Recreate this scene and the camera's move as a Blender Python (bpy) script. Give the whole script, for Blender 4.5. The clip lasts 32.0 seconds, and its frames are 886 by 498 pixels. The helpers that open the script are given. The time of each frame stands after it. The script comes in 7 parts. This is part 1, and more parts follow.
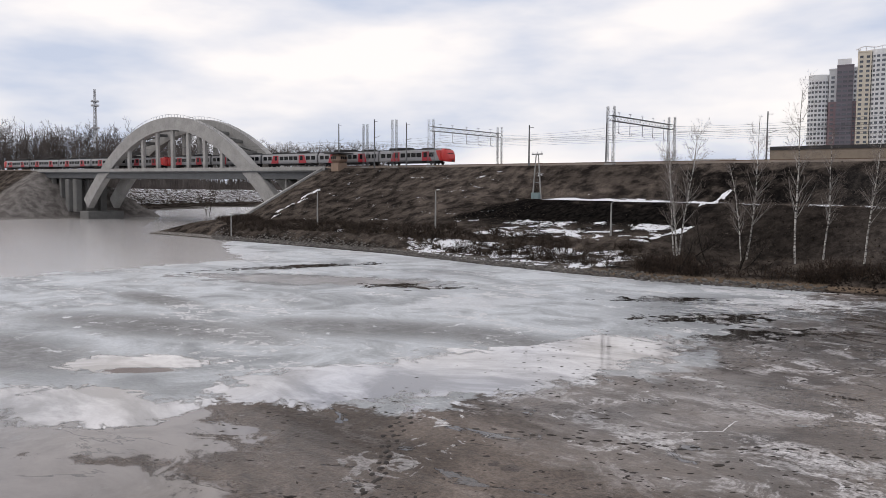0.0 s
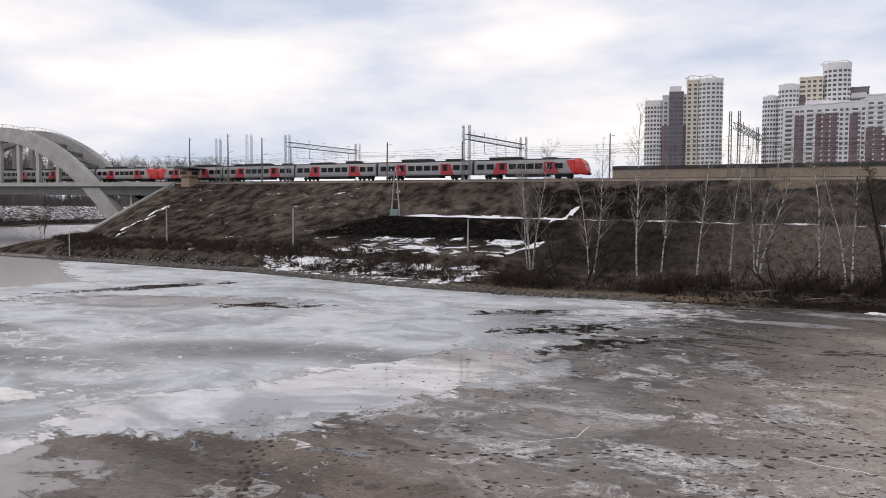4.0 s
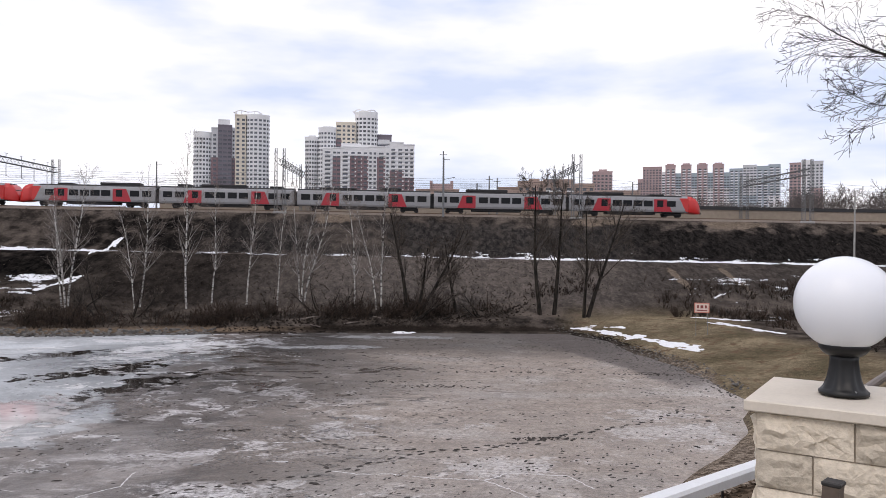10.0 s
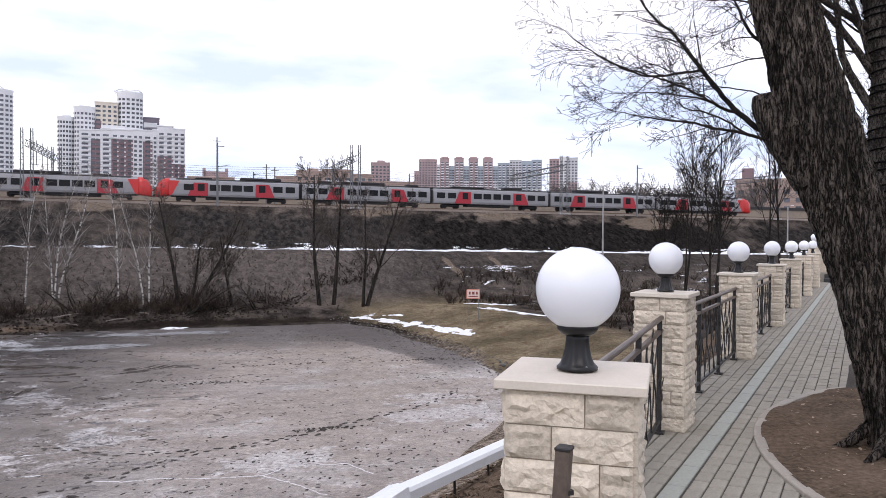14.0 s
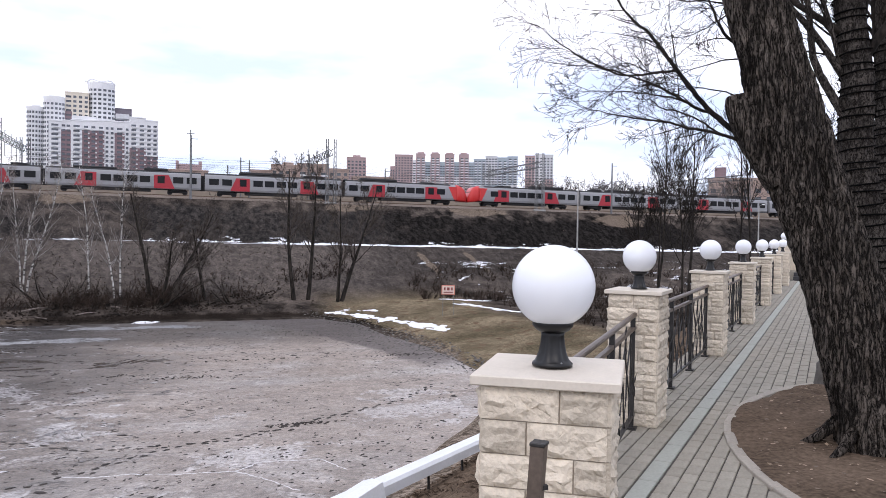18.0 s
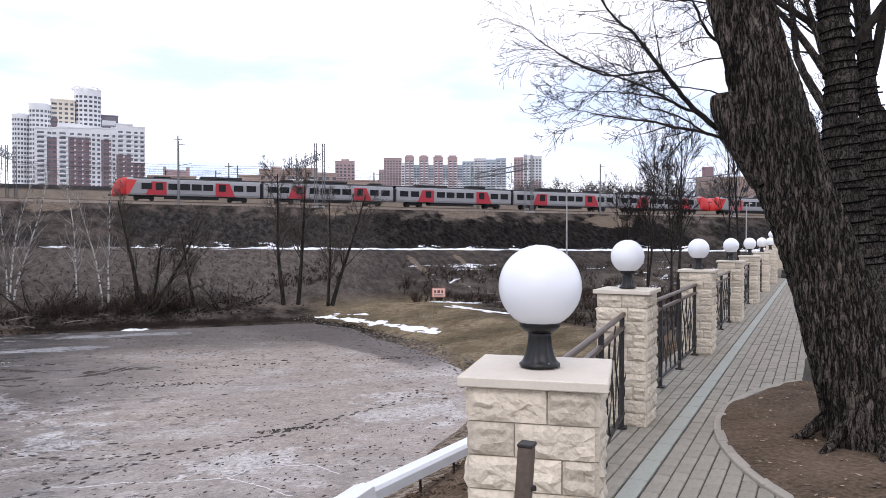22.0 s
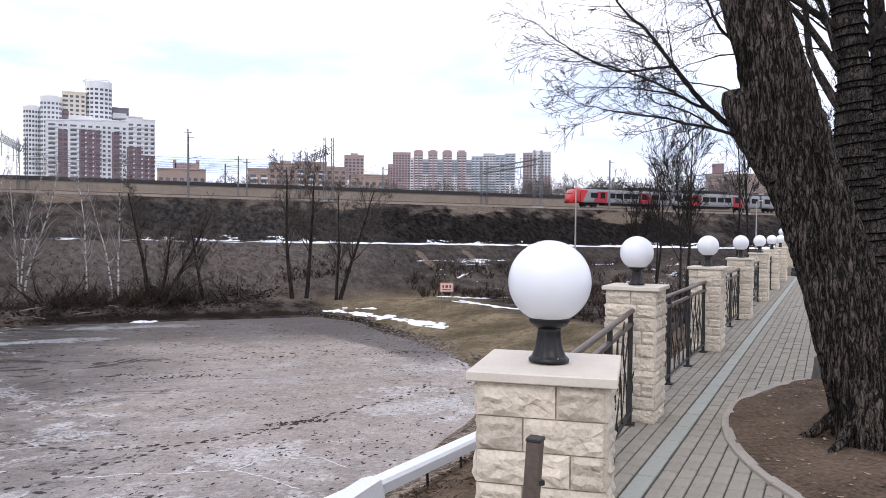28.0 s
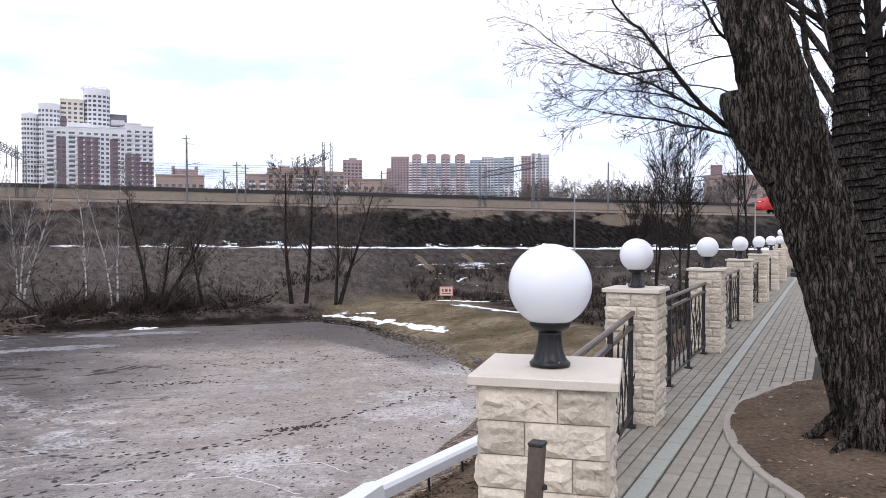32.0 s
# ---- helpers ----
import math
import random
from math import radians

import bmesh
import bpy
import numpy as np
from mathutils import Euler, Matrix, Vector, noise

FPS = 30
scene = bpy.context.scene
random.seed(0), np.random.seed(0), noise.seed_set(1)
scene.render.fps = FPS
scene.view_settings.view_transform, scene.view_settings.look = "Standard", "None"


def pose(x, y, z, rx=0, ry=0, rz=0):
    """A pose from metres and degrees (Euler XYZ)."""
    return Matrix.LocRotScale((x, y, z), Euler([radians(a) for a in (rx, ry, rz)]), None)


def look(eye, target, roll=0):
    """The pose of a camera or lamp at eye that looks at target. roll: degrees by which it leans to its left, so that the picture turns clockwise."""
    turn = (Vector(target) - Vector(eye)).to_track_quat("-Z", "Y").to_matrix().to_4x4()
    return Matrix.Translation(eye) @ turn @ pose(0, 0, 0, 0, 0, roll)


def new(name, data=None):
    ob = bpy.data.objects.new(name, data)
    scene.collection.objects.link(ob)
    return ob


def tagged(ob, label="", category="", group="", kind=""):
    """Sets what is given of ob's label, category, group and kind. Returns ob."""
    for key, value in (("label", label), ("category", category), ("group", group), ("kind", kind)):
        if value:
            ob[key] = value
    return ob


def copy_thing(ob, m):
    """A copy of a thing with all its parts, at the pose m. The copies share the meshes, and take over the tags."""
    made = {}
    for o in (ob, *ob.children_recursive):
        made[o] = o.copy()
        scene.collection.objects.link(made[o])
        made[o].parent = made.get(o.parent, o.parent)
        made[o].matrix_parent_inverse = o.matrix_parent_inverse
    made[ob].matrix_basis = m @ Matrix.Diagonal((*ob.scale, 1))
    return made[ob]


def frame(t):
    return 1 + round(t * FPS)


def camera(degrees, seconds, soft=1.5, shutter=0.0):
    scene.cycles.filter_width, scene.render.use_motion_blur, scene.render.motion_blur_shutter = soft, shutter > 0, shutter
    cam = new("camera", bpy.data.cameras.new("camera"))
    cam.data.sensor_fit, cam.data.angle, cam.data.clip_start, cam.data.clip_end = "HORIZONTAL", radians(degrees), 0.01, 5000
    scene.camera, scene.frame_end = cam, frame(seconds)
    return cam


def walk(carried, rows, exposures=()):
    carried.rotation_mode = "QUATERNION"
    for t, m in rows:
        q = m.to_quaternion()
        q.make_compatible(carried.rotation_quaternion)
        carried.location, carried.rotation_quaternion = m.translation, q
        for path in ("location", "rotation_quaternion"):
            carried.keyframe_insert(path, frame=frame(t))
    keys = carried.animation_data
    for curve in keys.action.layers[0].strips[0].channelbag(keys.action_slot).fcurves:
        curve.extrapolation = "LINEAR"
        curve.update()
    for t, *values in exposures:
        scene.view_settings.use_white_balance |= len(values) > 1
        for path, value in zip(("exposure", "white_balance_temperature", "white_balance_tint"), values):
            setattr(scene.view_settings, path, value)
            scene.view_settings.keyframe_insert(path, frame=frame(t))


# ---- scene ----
cam = camera(60.76, 32.0, 0.85)
PATH = [
    (0.0, pose(-0.005, 0.018, 1.677, 85.80, -0.40, 42.25)),
    (0.5, pose(-0.007, 0.017, 1.679, 85.97, -0.66, 41.12)),
    (1.0, pose(-0.010, 0.015, 1.679, 86.24, -0.91, 39.86)),
    (1.5, pose(-0.016, 0.014, 1.680, 85.94, -0.78, 38.29)),
    (2.0, pose(-0.024, 0.012, 1.677, 85.58, -0.68, 36.58)),
    (2.5, pose(-0.032, 0.005, 1.674, 85.89, -0.80, 34.77)),
    (3.0, pose(-0.049, 0.003, 1.674, 86.55, -0.82, 33.11)),
    (3.5, pose(-0.073, -0.002, 1.672, 86.94, -0.52, 32.03)),
    (5.5, pose(-0.226, -0.031, 1.645, 87.74, -0.85, 28.75)),
    (6.0, pose(-0.217, -0.022, 1.646, 88.00, -1.02, 25.91)),
    (6.5, pose(-0.208, -0.010, 1.635, 88.26, -1.01, 23.85)),
    (7.0, pose(-0.197, 0.013, 1.645, 88.47, -0.87, 19.43)),
    (7.5, pose(-0.182, 0.038, 1.656, 88.68, -1.07, 15.64)),
    (8.0, pose(-0.139, 0.060, 1.666, 88.86, -1.21, 12.48)),
    (8.5, pose(-0.116, 0.076, 1.674, 89.41, -1.18, 7.05)),
    (9.0, pose(-0.093, 0.071, 1.672, 89.65, -0.96, 4.27)),
    (9.5, pose(-0.044, 0.058, 1.668, 89.80, -0.62, 2.13)),
    (10.0, pose(0.009, 0.052, 1.661, 89.78, -0.52, -1.55)),
    (10.5, pose(0.014, 0.029, 1.668, 89.94, -0.61, -5.17)),
    (11.0, pose(0.012, 0.009, 1.672, 89.76, -0.77, -7.92)),
    (11.5, pose(0.007, -0.015, 1.676, 89.57, -1.00, -10.03)),
    (12.0, pose(0.018, -0.004, 1.676, 89.34, -0.89, -12.19)),
    (12.5, pose(0.026, -0.009, 1.676, 89.35, -0.48, -14.04)),
    (13.0, pose(0.035, -0.018, 1.677, 89.20, -0.11, -15.75)),
    (13.5, pose(0.041, -0.012, 1.675, 89.20, -0.03, -17.15)),
    (14.0, pose(0.047, -0.007, 1.672, 89.14, -0.30, -18.15)),
    (14.5, pose(0.045, -0.012, 1.671, 89.14, -0.47, -18.84)),
    (15.0, pose(0.048, -0.010, 1.673, 88.97, -0.59, -19.42)),
    (15.5, pose(0.043, -0.020, 1.673, 88.93, -0.76, -19.73)),
    (17.5, pose(0.038, -0.021, 1.673, 88.82, -1.02, -20.24)),
    (18.0, pose(0.037, -0.015, 1.675, 88.83, -0.81, -20.01)),
    (18.5, pose(0.037, -0.017, 1.676, 88.95, -0.66, -19.53)),
    (19.0, pose(0.042, -0.019, 1.678, 89.05, -0.34, -20.17)),
    (19.5, pose(0.043, -0.021, 1.678, 89.20, -0.07, -20.05)),
    (20.0, pose(0.043, -0.019, 1.676, 89.25, 0.09, -19.67)),
    (20.5, pose(0.049, -0.016, 1.674, 89.14, 0.05, -20.06)),
    (21.0, pose(0.049, -0.013, 1.674, 89.04, 0.05, -20.28)),
    (21.5, pose(0.051, -0.013, 1.673, 89.02, -0.00, -20.45)),
    (22.0, pose(0.055, -0.011, 1.671, 89.04, -0.02, -20.79)),
    (22.5, pose(0.051, -0.022, 1.671, 88.90, -0.01, -20.64)),
    (23.0, pose(0.046, -0.013, 1.670, 88.57, -0.13, -20.07)),
    (23.5, pose(0.049, -0.020, 1.673, 88.47, 0.08, -20.45)),
    (24.0, pose(0.051, -0.019, 1.673, 88.53, -0.11, -20.57)),
    (24.5, pose(0.049, -0.022, 1.673, 88.71, -0.20, -20.31)),
    (25.0, pose(0.047, -0.022, 1.671, 88.82, -0.26, -20.55)),
    (25.5, pose(0.047, -0.018, 1.672, 88.73, -0.28, -20.11)),
    (27.5, pose(0.046, -0.016, 1.672, 88.83, -0.58, -20.33)),
    (28.0, pose(0.047, -0.014, 1.670, 88.65, -0.49, -20.15)),
    (28.5, pose(0.051, -0.007, 1.667, 88.58, -0.40, -20.61)),
    (29.0, pose(0.049, -0.009, 1.670, 88.56, -0.26, -20.65)),
    (29.5, pose(0.053, -0.001, 1.668, 88.64, -0.15, -20.41)),
    (30.0, pose(0.048, -0.001, 1.669, 88.70, -0.23, -20.22)),
    (30.5, pose(0.050, -0.002, 1.670, 88.72, -0.10, -20.59)),
    (31.0, pose(0.054, -0.002, 1.668, 88.82, -0.07, -20.66)),
    (31.5, pose(0.052, -0.002, 1.669, 88.89, -0.07, -20.63)),
    (32.0, pose(0.047, -0.008, 1.672, 88.94, 0.04, -20.22)),
]
walk(cam, PATH, [(0, -0.27, 6850, 14), (6, -0.18, 6850, 15), (10, 0.0, 6650, 16), (14, 0.24, 6350, 18), (20, 0.34, 6250, 17), (32, 0.34, 6250, 17)])

# ---- light ----
world = bpy.data.worlds.new("world")
scene.world = world
world.use_nodes = True
wn, wl = world.node_tree.nodes, world.node_tree.links
wn.clear()
w_out = wn.new("ShaderNodeOutputWorld")
w_bg = wn.new("ShaderNodeBackground")
w_sky = wn.new("ShaderNodeTexSky")
w_sky.sky_type, w_sky.sun_disc = "NISHITA", False
w_sky.sun_elevation, w_sky.sun_rotation = radians(47), radians(221)
w_tc = wn.new("ShaderNodeTexCoord")
w_map = wn.new("ShaderNodeMapping")
w_map.inputs["Scale"].default_value = (1.3, 1.3, 4.6)
w_map.inputs["Location"].default_value = (0.35, 0.1, 0.2)
w_n = wn.new("ShaderNodeTexNoise")
w_n.inputs["Scale"].default_value, w_n.inputs["Detail"].default_value, w_n.inputs["Roughness"].default_value = 2.3, 5, 0.5
w_r = wn.new("ShaderNodeValToRGB")
w_r.color_ramp.elements[0].position, w_r.color_ramp.elements[1].position = 0.37, 0.63
w_r.color_ramp.elements[0].color, w_r.color_ramp.elements[1].color = (0.55, 0.64, 0.80, 1), (0.985, 0.985, 0.99, 1)
w_mix = wn.new("ShaderNodeMix")
w_mix.data_type = "RGBA"
w_mix.inputs["Factor"].default_value = 0.93
w_sc = wn.new("ShaderNodeVectorMath")
w_sc.operation = "SCALE"
w_sc.inputs["Scale"].default_value = 0.1
wl.new(w_sky.outputs["Color"], w_sc.inputs[0])
wl.new(w_tc.outputs["Generated"], w_map.inputs["Vector"])
wl.new(w_map.outputs["Vector"], w_n.inputs["Vector"])
wl.new(w_n.outputs["Fac"], w_r.inputs["Fac"])
wl.new(w_sc.outputs["Vector"], w_mix.inputs["A"])
wl.new(w_r.outputs["Color"], w_mix.inputs["B"])
wl.new(w_mix.outputs["Result"], w_bg.inputs["Color"])
wl.new(w_bg.outputs["Background"], w_out.inputs["Surface"])
w_bg.inputs["Strength"].default_value = 1.27

sun = new("sun", bpy.data.lights.new("sun", "SUN"))
sun.data.energy, sun.data.angle, sun.data.color = 0.85, radians(35), (1.0, 0.92, 0.81)
sun.matrix_world = look((-62, -70, 100), (0, 0, 0))

# ---- materials ----
def mat(name, col, rough=0.8, metal=0.0, var=0.25, scale=3.0, fine=40.0, bump=0.0, bscale=None, spec=0.5, isl=0.0, rnd=0.0):
    """A procedural surface: base colour varied at two scales, with fine relief."""
    m = bpy.data.materials.new(name)
    m.use_nodes = True
    nt = m.node_tree
    N, L = nt.nodes, nt.links
    bs = N["Principled BSDF"]
    bs.inputs["Roughness"].default_value, bs.inputs["Metallic"].default_value = rough, metal
    bs.inputs["Specular IOR Level"].default_value = spec
    geo = N.new("ShaderNodeTexCoord")
    n1, n2 = N.new("ShaderNodeTexNoise"), N.new("ShaderNodeTexNoise")
    n1.inputs["Scale"].default_value, n2.inputs["Scale"].default_value = scale, fine
    n1.inputs["Detail"].default_value, n2.inputs["Detail"].default_value = 4, 3
    L.new(geo.outputs["Object"], n1.inputs["Vector"]), L.new(geo.outputs["Object"], n2.inputs["Vector"])
    add = N.new("ShaderNodeMath")
    add.operation = "ADD"
    L.new(n1.outputs["Fac"], add.inputs[0]), L.new(n2.outputs["Fac"], add.inputs[1])
    last = add
    for amount, kind, out in ((isl, "ShaderNodeNewGeometry", "Random Per Island"), (rnd, "ShaderNodeObjectInfo", "Random")):
        if amount:
            g = N.new(kind)
            ma = N.new("ShaderNodeMath")
            ma.operation = "MULTIPLY_ADD"
            ma.inputs[1].default_value = amount
            L.new(g.outputs[out], ma.inputs[0]), L.new(last.outputs[0], ma.inputs[2])
            sub = N.new("ShaderNodeMath")
            sub.operation = "SUBTRACT"
            sub.inputs[1].default_value = amount / 2
            L.new(ma.outputs[0], sub.inputs[0])
            last = sub
    mr = N.new("ShaderNodeMapRange")
    mr.inputs["From Min"].default_value, mr.inputs["From Max"].default_value = 0.55, 1.45
    mr.inputs["To Min"].default_value, mr.inputs["To Max"].default_value = 1 - var, 1 + var
    L.new(last.outputs[0], mr.inputs["Value"])
    mul = N.new("ShaderNodeVectorMath")
    mul.operation = "SCALE"
    mul.inputs[0].default_value = col
    L.new(mr.outputs["Result"], mul.inputs["Scale"])
    L.new(mul.outputs["Vector"], bs.inputs["Base Color"])
    if bump:
        bp = N.new("ShaderNodeBump")
        bp.inputs["Strength"].default_value, bp.inputs["Distance"].default_value = 1.0, bump
        if bscale:
            n3 = N.new("ShaderNodeTexNoise")
            n3.inputs["Scale"].default_value, n3.inputs["Detail"].default_value = bscale, 5
            L.new(geo.outputs["Object"], n3.inputs["Vector"]), L.new(n3.outputs["Fac"], bp.inputs["Height"])
        else:
            L.new(n2.outputs["Fac"], bp.inputs["Height"])
        L.new(bp.outputs["Normal"], bs.inputs["Normal"])
    return m


class Net:
    """Short hand for building a node material."""

    def __init__(self, name):
        self.m = bpy.data.materials.new(name)
        self.m.use_nodes = True
        self.N, self.L = self.m.node_tree.nodes, self.m.node_tree.links
        self.bs = self.N["Principled BSDF"]
        self.pos = self.N.new("ShaderNodeNewGeometry").outputs["Position"]

    def put(self, socket, v):
        if isinstance(v, (int, float, tuple)):
            socket.default_value = (*v, 1.0) if isinstance(v, tuple) and len(socket.default_value) == 4 and len(v) == 3 else v
        else:
            self.L.new(v, socket)

    def math(self, op, a, b=0.0, c=0.0):
        n = self.N.new("ShaderNodeMath")
        n.operation = op
        for s, v in zip(n.inputs, (a, b, c)):
            self.put(s, v)
        return n.outputs[0]

    def noise(self, scale, detail=4, rough=0.5, stretch=(1, 1, 1), warp=0.0):
        mp = self.N.new("ShaderNodeMapping")
        mp.inputs["Scale"].default_value = stretch
        self.L.new(self.pos, mp.inputs["Vector"])
        n = self.N.new("ShaderNodeTexNoise")
        n.inputs["Scale"].default_value, n.inputs["Detail"].default_value, n.inputs["Roughness"].default_value = scale, detail, rough
        n.inputs["Distortion"].default_value = warp
        self.L.new(mp.outputs["Vector"], n.inputs["Vector"])
        return n.outputs["Fac"]

    def xyz(self):
        s = self.N.new("ShaderNodeSeparateXYZ")
        self.L.new(self.pos, s.inputs[0])
        return s.outputs

    def step(self, v, a, b, lo=0.0, hi=1.0):
        n = self.N.new("ShaderNodeMapRange")
        n.interpolation_type = "SMOOTHSTEP"
        self.put(n.inputs["Value"], v)
        for k, x in (("From Min", a), ("From Max", b), ("To Min", lo), ("To Max", hi)):
            self.put(n.inputs[k], x)
        return n.outputs["Result"]

    def mix(self, f, a, b):
        n = self.N.new("ShaderNodeMix")
        n.data_type = "RGBA"
        self.put(n.inputs["Factor"], f)
        for k, v in (("A", a), ("B", b)):
            self.put(n.inputs[k], (*v, 1.0) if isinstance(v, tuple) else v)
        return n.outputs["Result"]

    def blob(self, cx, cy, rx, ry, turn=0.0):
        """1 at the middle of an ellipse on the plan, 0 on its rim, negative outside."""
        mp = self.N.new("ShaderNodeMapping")
        mp.vector_type = "TEXTURE"
        mp.inputs["Location"].default_value = (cx, cy, 0)
        mp.inputs["Rotation"].default_value = (0, 0, radians(turn))
        mp.inputs["Scale"].default_value = (rx, ry, 1000.0)
        self.L.new(self.pos, mp.inputs["Vector"])
        n = self.N.new("ShaderNodeVectorMath")
        n.operation = "LENGTH"
        self.L.new(mp.outputs["Vector"], n.inputs[0])
        return self.math("SUBTRACT", 1.0, n.outputs["Value"])

    def most(self, *v):
        out = v[0]
        for q in v[1:]:
            out = self.math("MAXIMUM", out, q)
        return out

    def scale(self, col, f):
        n = self.N.new("ShaderNodeVectorMath")
        n.operation = "SCALE"
        self.put(n.inputs[0], col)
        self.put(n.inputs["Scale"], f)
        return n.outputs["Vector"]

    def bump(self, h, dist):
        n = self.N.new("ShaderNodeBump")
        n.inputs["Distance"].default_value = dist
        self.L.new(h, n.inputs["Height"])
        self.L.new(n.outputs["Normal"], self.bs.inputs["Normal"])

    def done(self, col, rough, spec=0.5):
        self.put(self.bs.inputs["Base Color"], col)
        self.put(self.bs.inputs["Roughness"], rough)
        self.put(self.bs.inputs["Specular IOR Level"], spec)
        return self.m

# ---- mesh helpers ----
class MB:
    """Collects vertices and faces of one mesh."""

    def __init__(self):
        self.v, self.f = [], []

    def add(self, vs, fs):
        k = len(self.v)
        self.v += [tuple(p) for p in vs]
        self.f += [tuple(i + k for i in q) for q in fs]
        return self

    def box(self, c, s, rz=0.0, ch=0.0):
        """A box with centre c and size s, turned by rz degrees, with chamfered edges ch."""
        hx, hy, hz = s[0] / 2, s[1] / 2, s[2] / 2
        co, si = math.cos(radians(rz)), math.sin(radians(rz))
        if not ch:
            p = [(x, y, z) for z in (-hz, hz) for x, y in ((-hx, -hy), (hx, -hy), (hx, hy), (-hx, hy))]
            q = [(3, 2, 1, 0), (4, 5, 6, 7), (0, 1, 5, 4), (1, 2, 6, 5), (2, 3, 7, 6), (3, 0, 4, 7)]
        else:
            def ring(x, y, z, c2):
                return [(-x + c2, -y, z), (x - c2, -y, z), (x, -y + c2, z), (x, y - c2, z), (x - c2, y, z), (-x + c2, y, z), (-x, y - c2, z), (-x, -y + c2, z)]
            p = ring(hx - ch, hy - ch, -hz, 0.3 * ch) + ring(hx, hy, -hz + ch, ch) + ring(hx, hy, hz - ch, ch) + ring(hx - ch, hy - ch, hz, 0.3 * ch)
            q = [tuple(range(7, -1, -1)), tuple(range(24, 32))]
            for r in range(3):
                q += [(r * 8 + i, r * 8 + (i + 1) % 8, r * 8 + 8 + (i + 1) % 8, r * 8 + 8 + i) for i in range(8)]
        return self.add([(c[0] + x * co - y * si, c[1] + x * si + y * co, c[2] + z) for x, y, z in p], q)

    def tube(self, pts, rad, n=6, cap=True):
        """A tapered tube along points."""
        pts = [Vector(p) for p in pts]
        rad = rad if isinstance(rad, (list, tuple)) else [rad] * len(pts)
        vs, fs = [], []
        for i, p in enumerate(pts):
            d = (pts[min(i + 1, len(pts) - 1)] - pts[max(i - 1, 0)]).normalized()
            a = d.cross(Vector((0, 0, 1)) if abs(d.z) < 0.9 else Vector((1, 0, 0))).normalized()
            b = d.cross(a)
            vs += [p + (a * math.cos(k * math.tau / n) + b * math.sin(k * math.tau / n)) * rad[i] for k in range(n)]
        for i in range(len(pts) - 1):
            fs += [(i * n + k, i * n + (k + 1) % n, (i + 1) * n + (k + 1) % n, (i + 1) * n + k) for k in range(n)]
        if cap:
            fs += [tuple(range(n - 1, -1, -1)), tuple(range((len(pts) - 1) * n, len(pts) * n))]
        return self.add(vs, fs)

    def bar(self, a, b, w, h=None):
        """A square bar between two points."""
        return self.tube([a, b], (h or w) * 0.707, 4)

    def lathe(self, c, prof, n=24):
        """A turned shape about the upright through c; prof: (radius, height)."""
        vs = [(c[0] + r * math.cos(k * math.tau / n), c[1] + r * math.sin(k * math.tau / n), c[2] + z) for r, z in prof for k in range(n)]
        fs = [(i * n + k, i * n + (k + 1) % n, (i + 1) * n + (k + 1) % n, (i + 1) * n + k) for i in range(len(prof) - 1) for k in range(n)]
        fs += [tuple(range(n - 1, -1, -1)), tuple(range((len(prof) - 1) * n, len(prof) * n))]
        return self.add(vs, fs)

    def prism(self, poly, y0, y1):
        """Extrudes an (x, z) outline from y0 to y1."""
        n = len(poly)
        vs = [(x, y0, z) for x, z in poly] + [(x, y1, z) for x, z in poly]
        return self.add(vs, [tuple(range(n)), tuple(range(2 * n - 1, n - 1, -1))] + [(k, k + n, (k + 1) % n + n, (k + 1) % n) for k in range(n)])

    def mesh(self, name, material, smooth=False):
        me = bpy.data.meshes.new(name)
        me.from_pydata(self.v, [], self.f)
        bm = bmesh.new()
        bm.from_mesh(me)
        bmesh.ops.recalc_face_normals(bm, faces=bm.faces)
        bm.to_mesh(me)
        bm.free()
        me.materials.append(material)
        if smooth:
            for p in me.polygons:
                p.use_smooth = True
        return me


def thing(name, label="", category="", group="", kind="", at=None):
    ob = new(name)
    ob.empty_display_size = 0.2
    if at is not None:
        ob.matrix_basis = at
    return tagged(ob, label, category, group, kind)


def part(name, mb, material, parent=None, label="", smooth=False, at=None):
    ob = new(name, mb.mesh(name, material, smooth) if isinstance(mb, MB) else mb)
    if parent:
        ob.parent = parent
    if at is not None:
        ob.matrix_basis = at
    if label:
        ob["label"] = label
    return ob


def lerp(x, xs, ys):
    return float(np.interp(x, xs, ys))

# ---- lie of the land ----
WATER = -9.5
TRACK_Y = 146.7


def rail_z(x):
    return 8.02 - 0.0085 * x


def track_y(x):
    """Centre line of the near track: straight, then a gentle bend on to the bridge."""
    if x > -150:
        return TRACK_Y
    return TRACK_Y - (0.00095 * (-150 - x) ** 2 if x > -200 else 2.375 + 0.095 * (-200 - x))


SHORE_X = (-240, -190, -158, -134, -100, -73, -58, -43, -30, -8, 8, 17, 40)
SHORE_Y = (150, 108, 95.5, 97.5, 96.5, 92.5, 91, 91.5, 94, 98, 101, 107, 112)
END_Y = (-60, 12, 25, 37, 45, 56, 66, 78, 92, 104, 130)
END_X = (-30, -8, 3, 13.4, 20, 24, 24.5, 23.2, 20.5, 16, 12)
PROM_D, PROM_N = Vector((0.734, 0.679)), Vector((-0.679, 0.734))



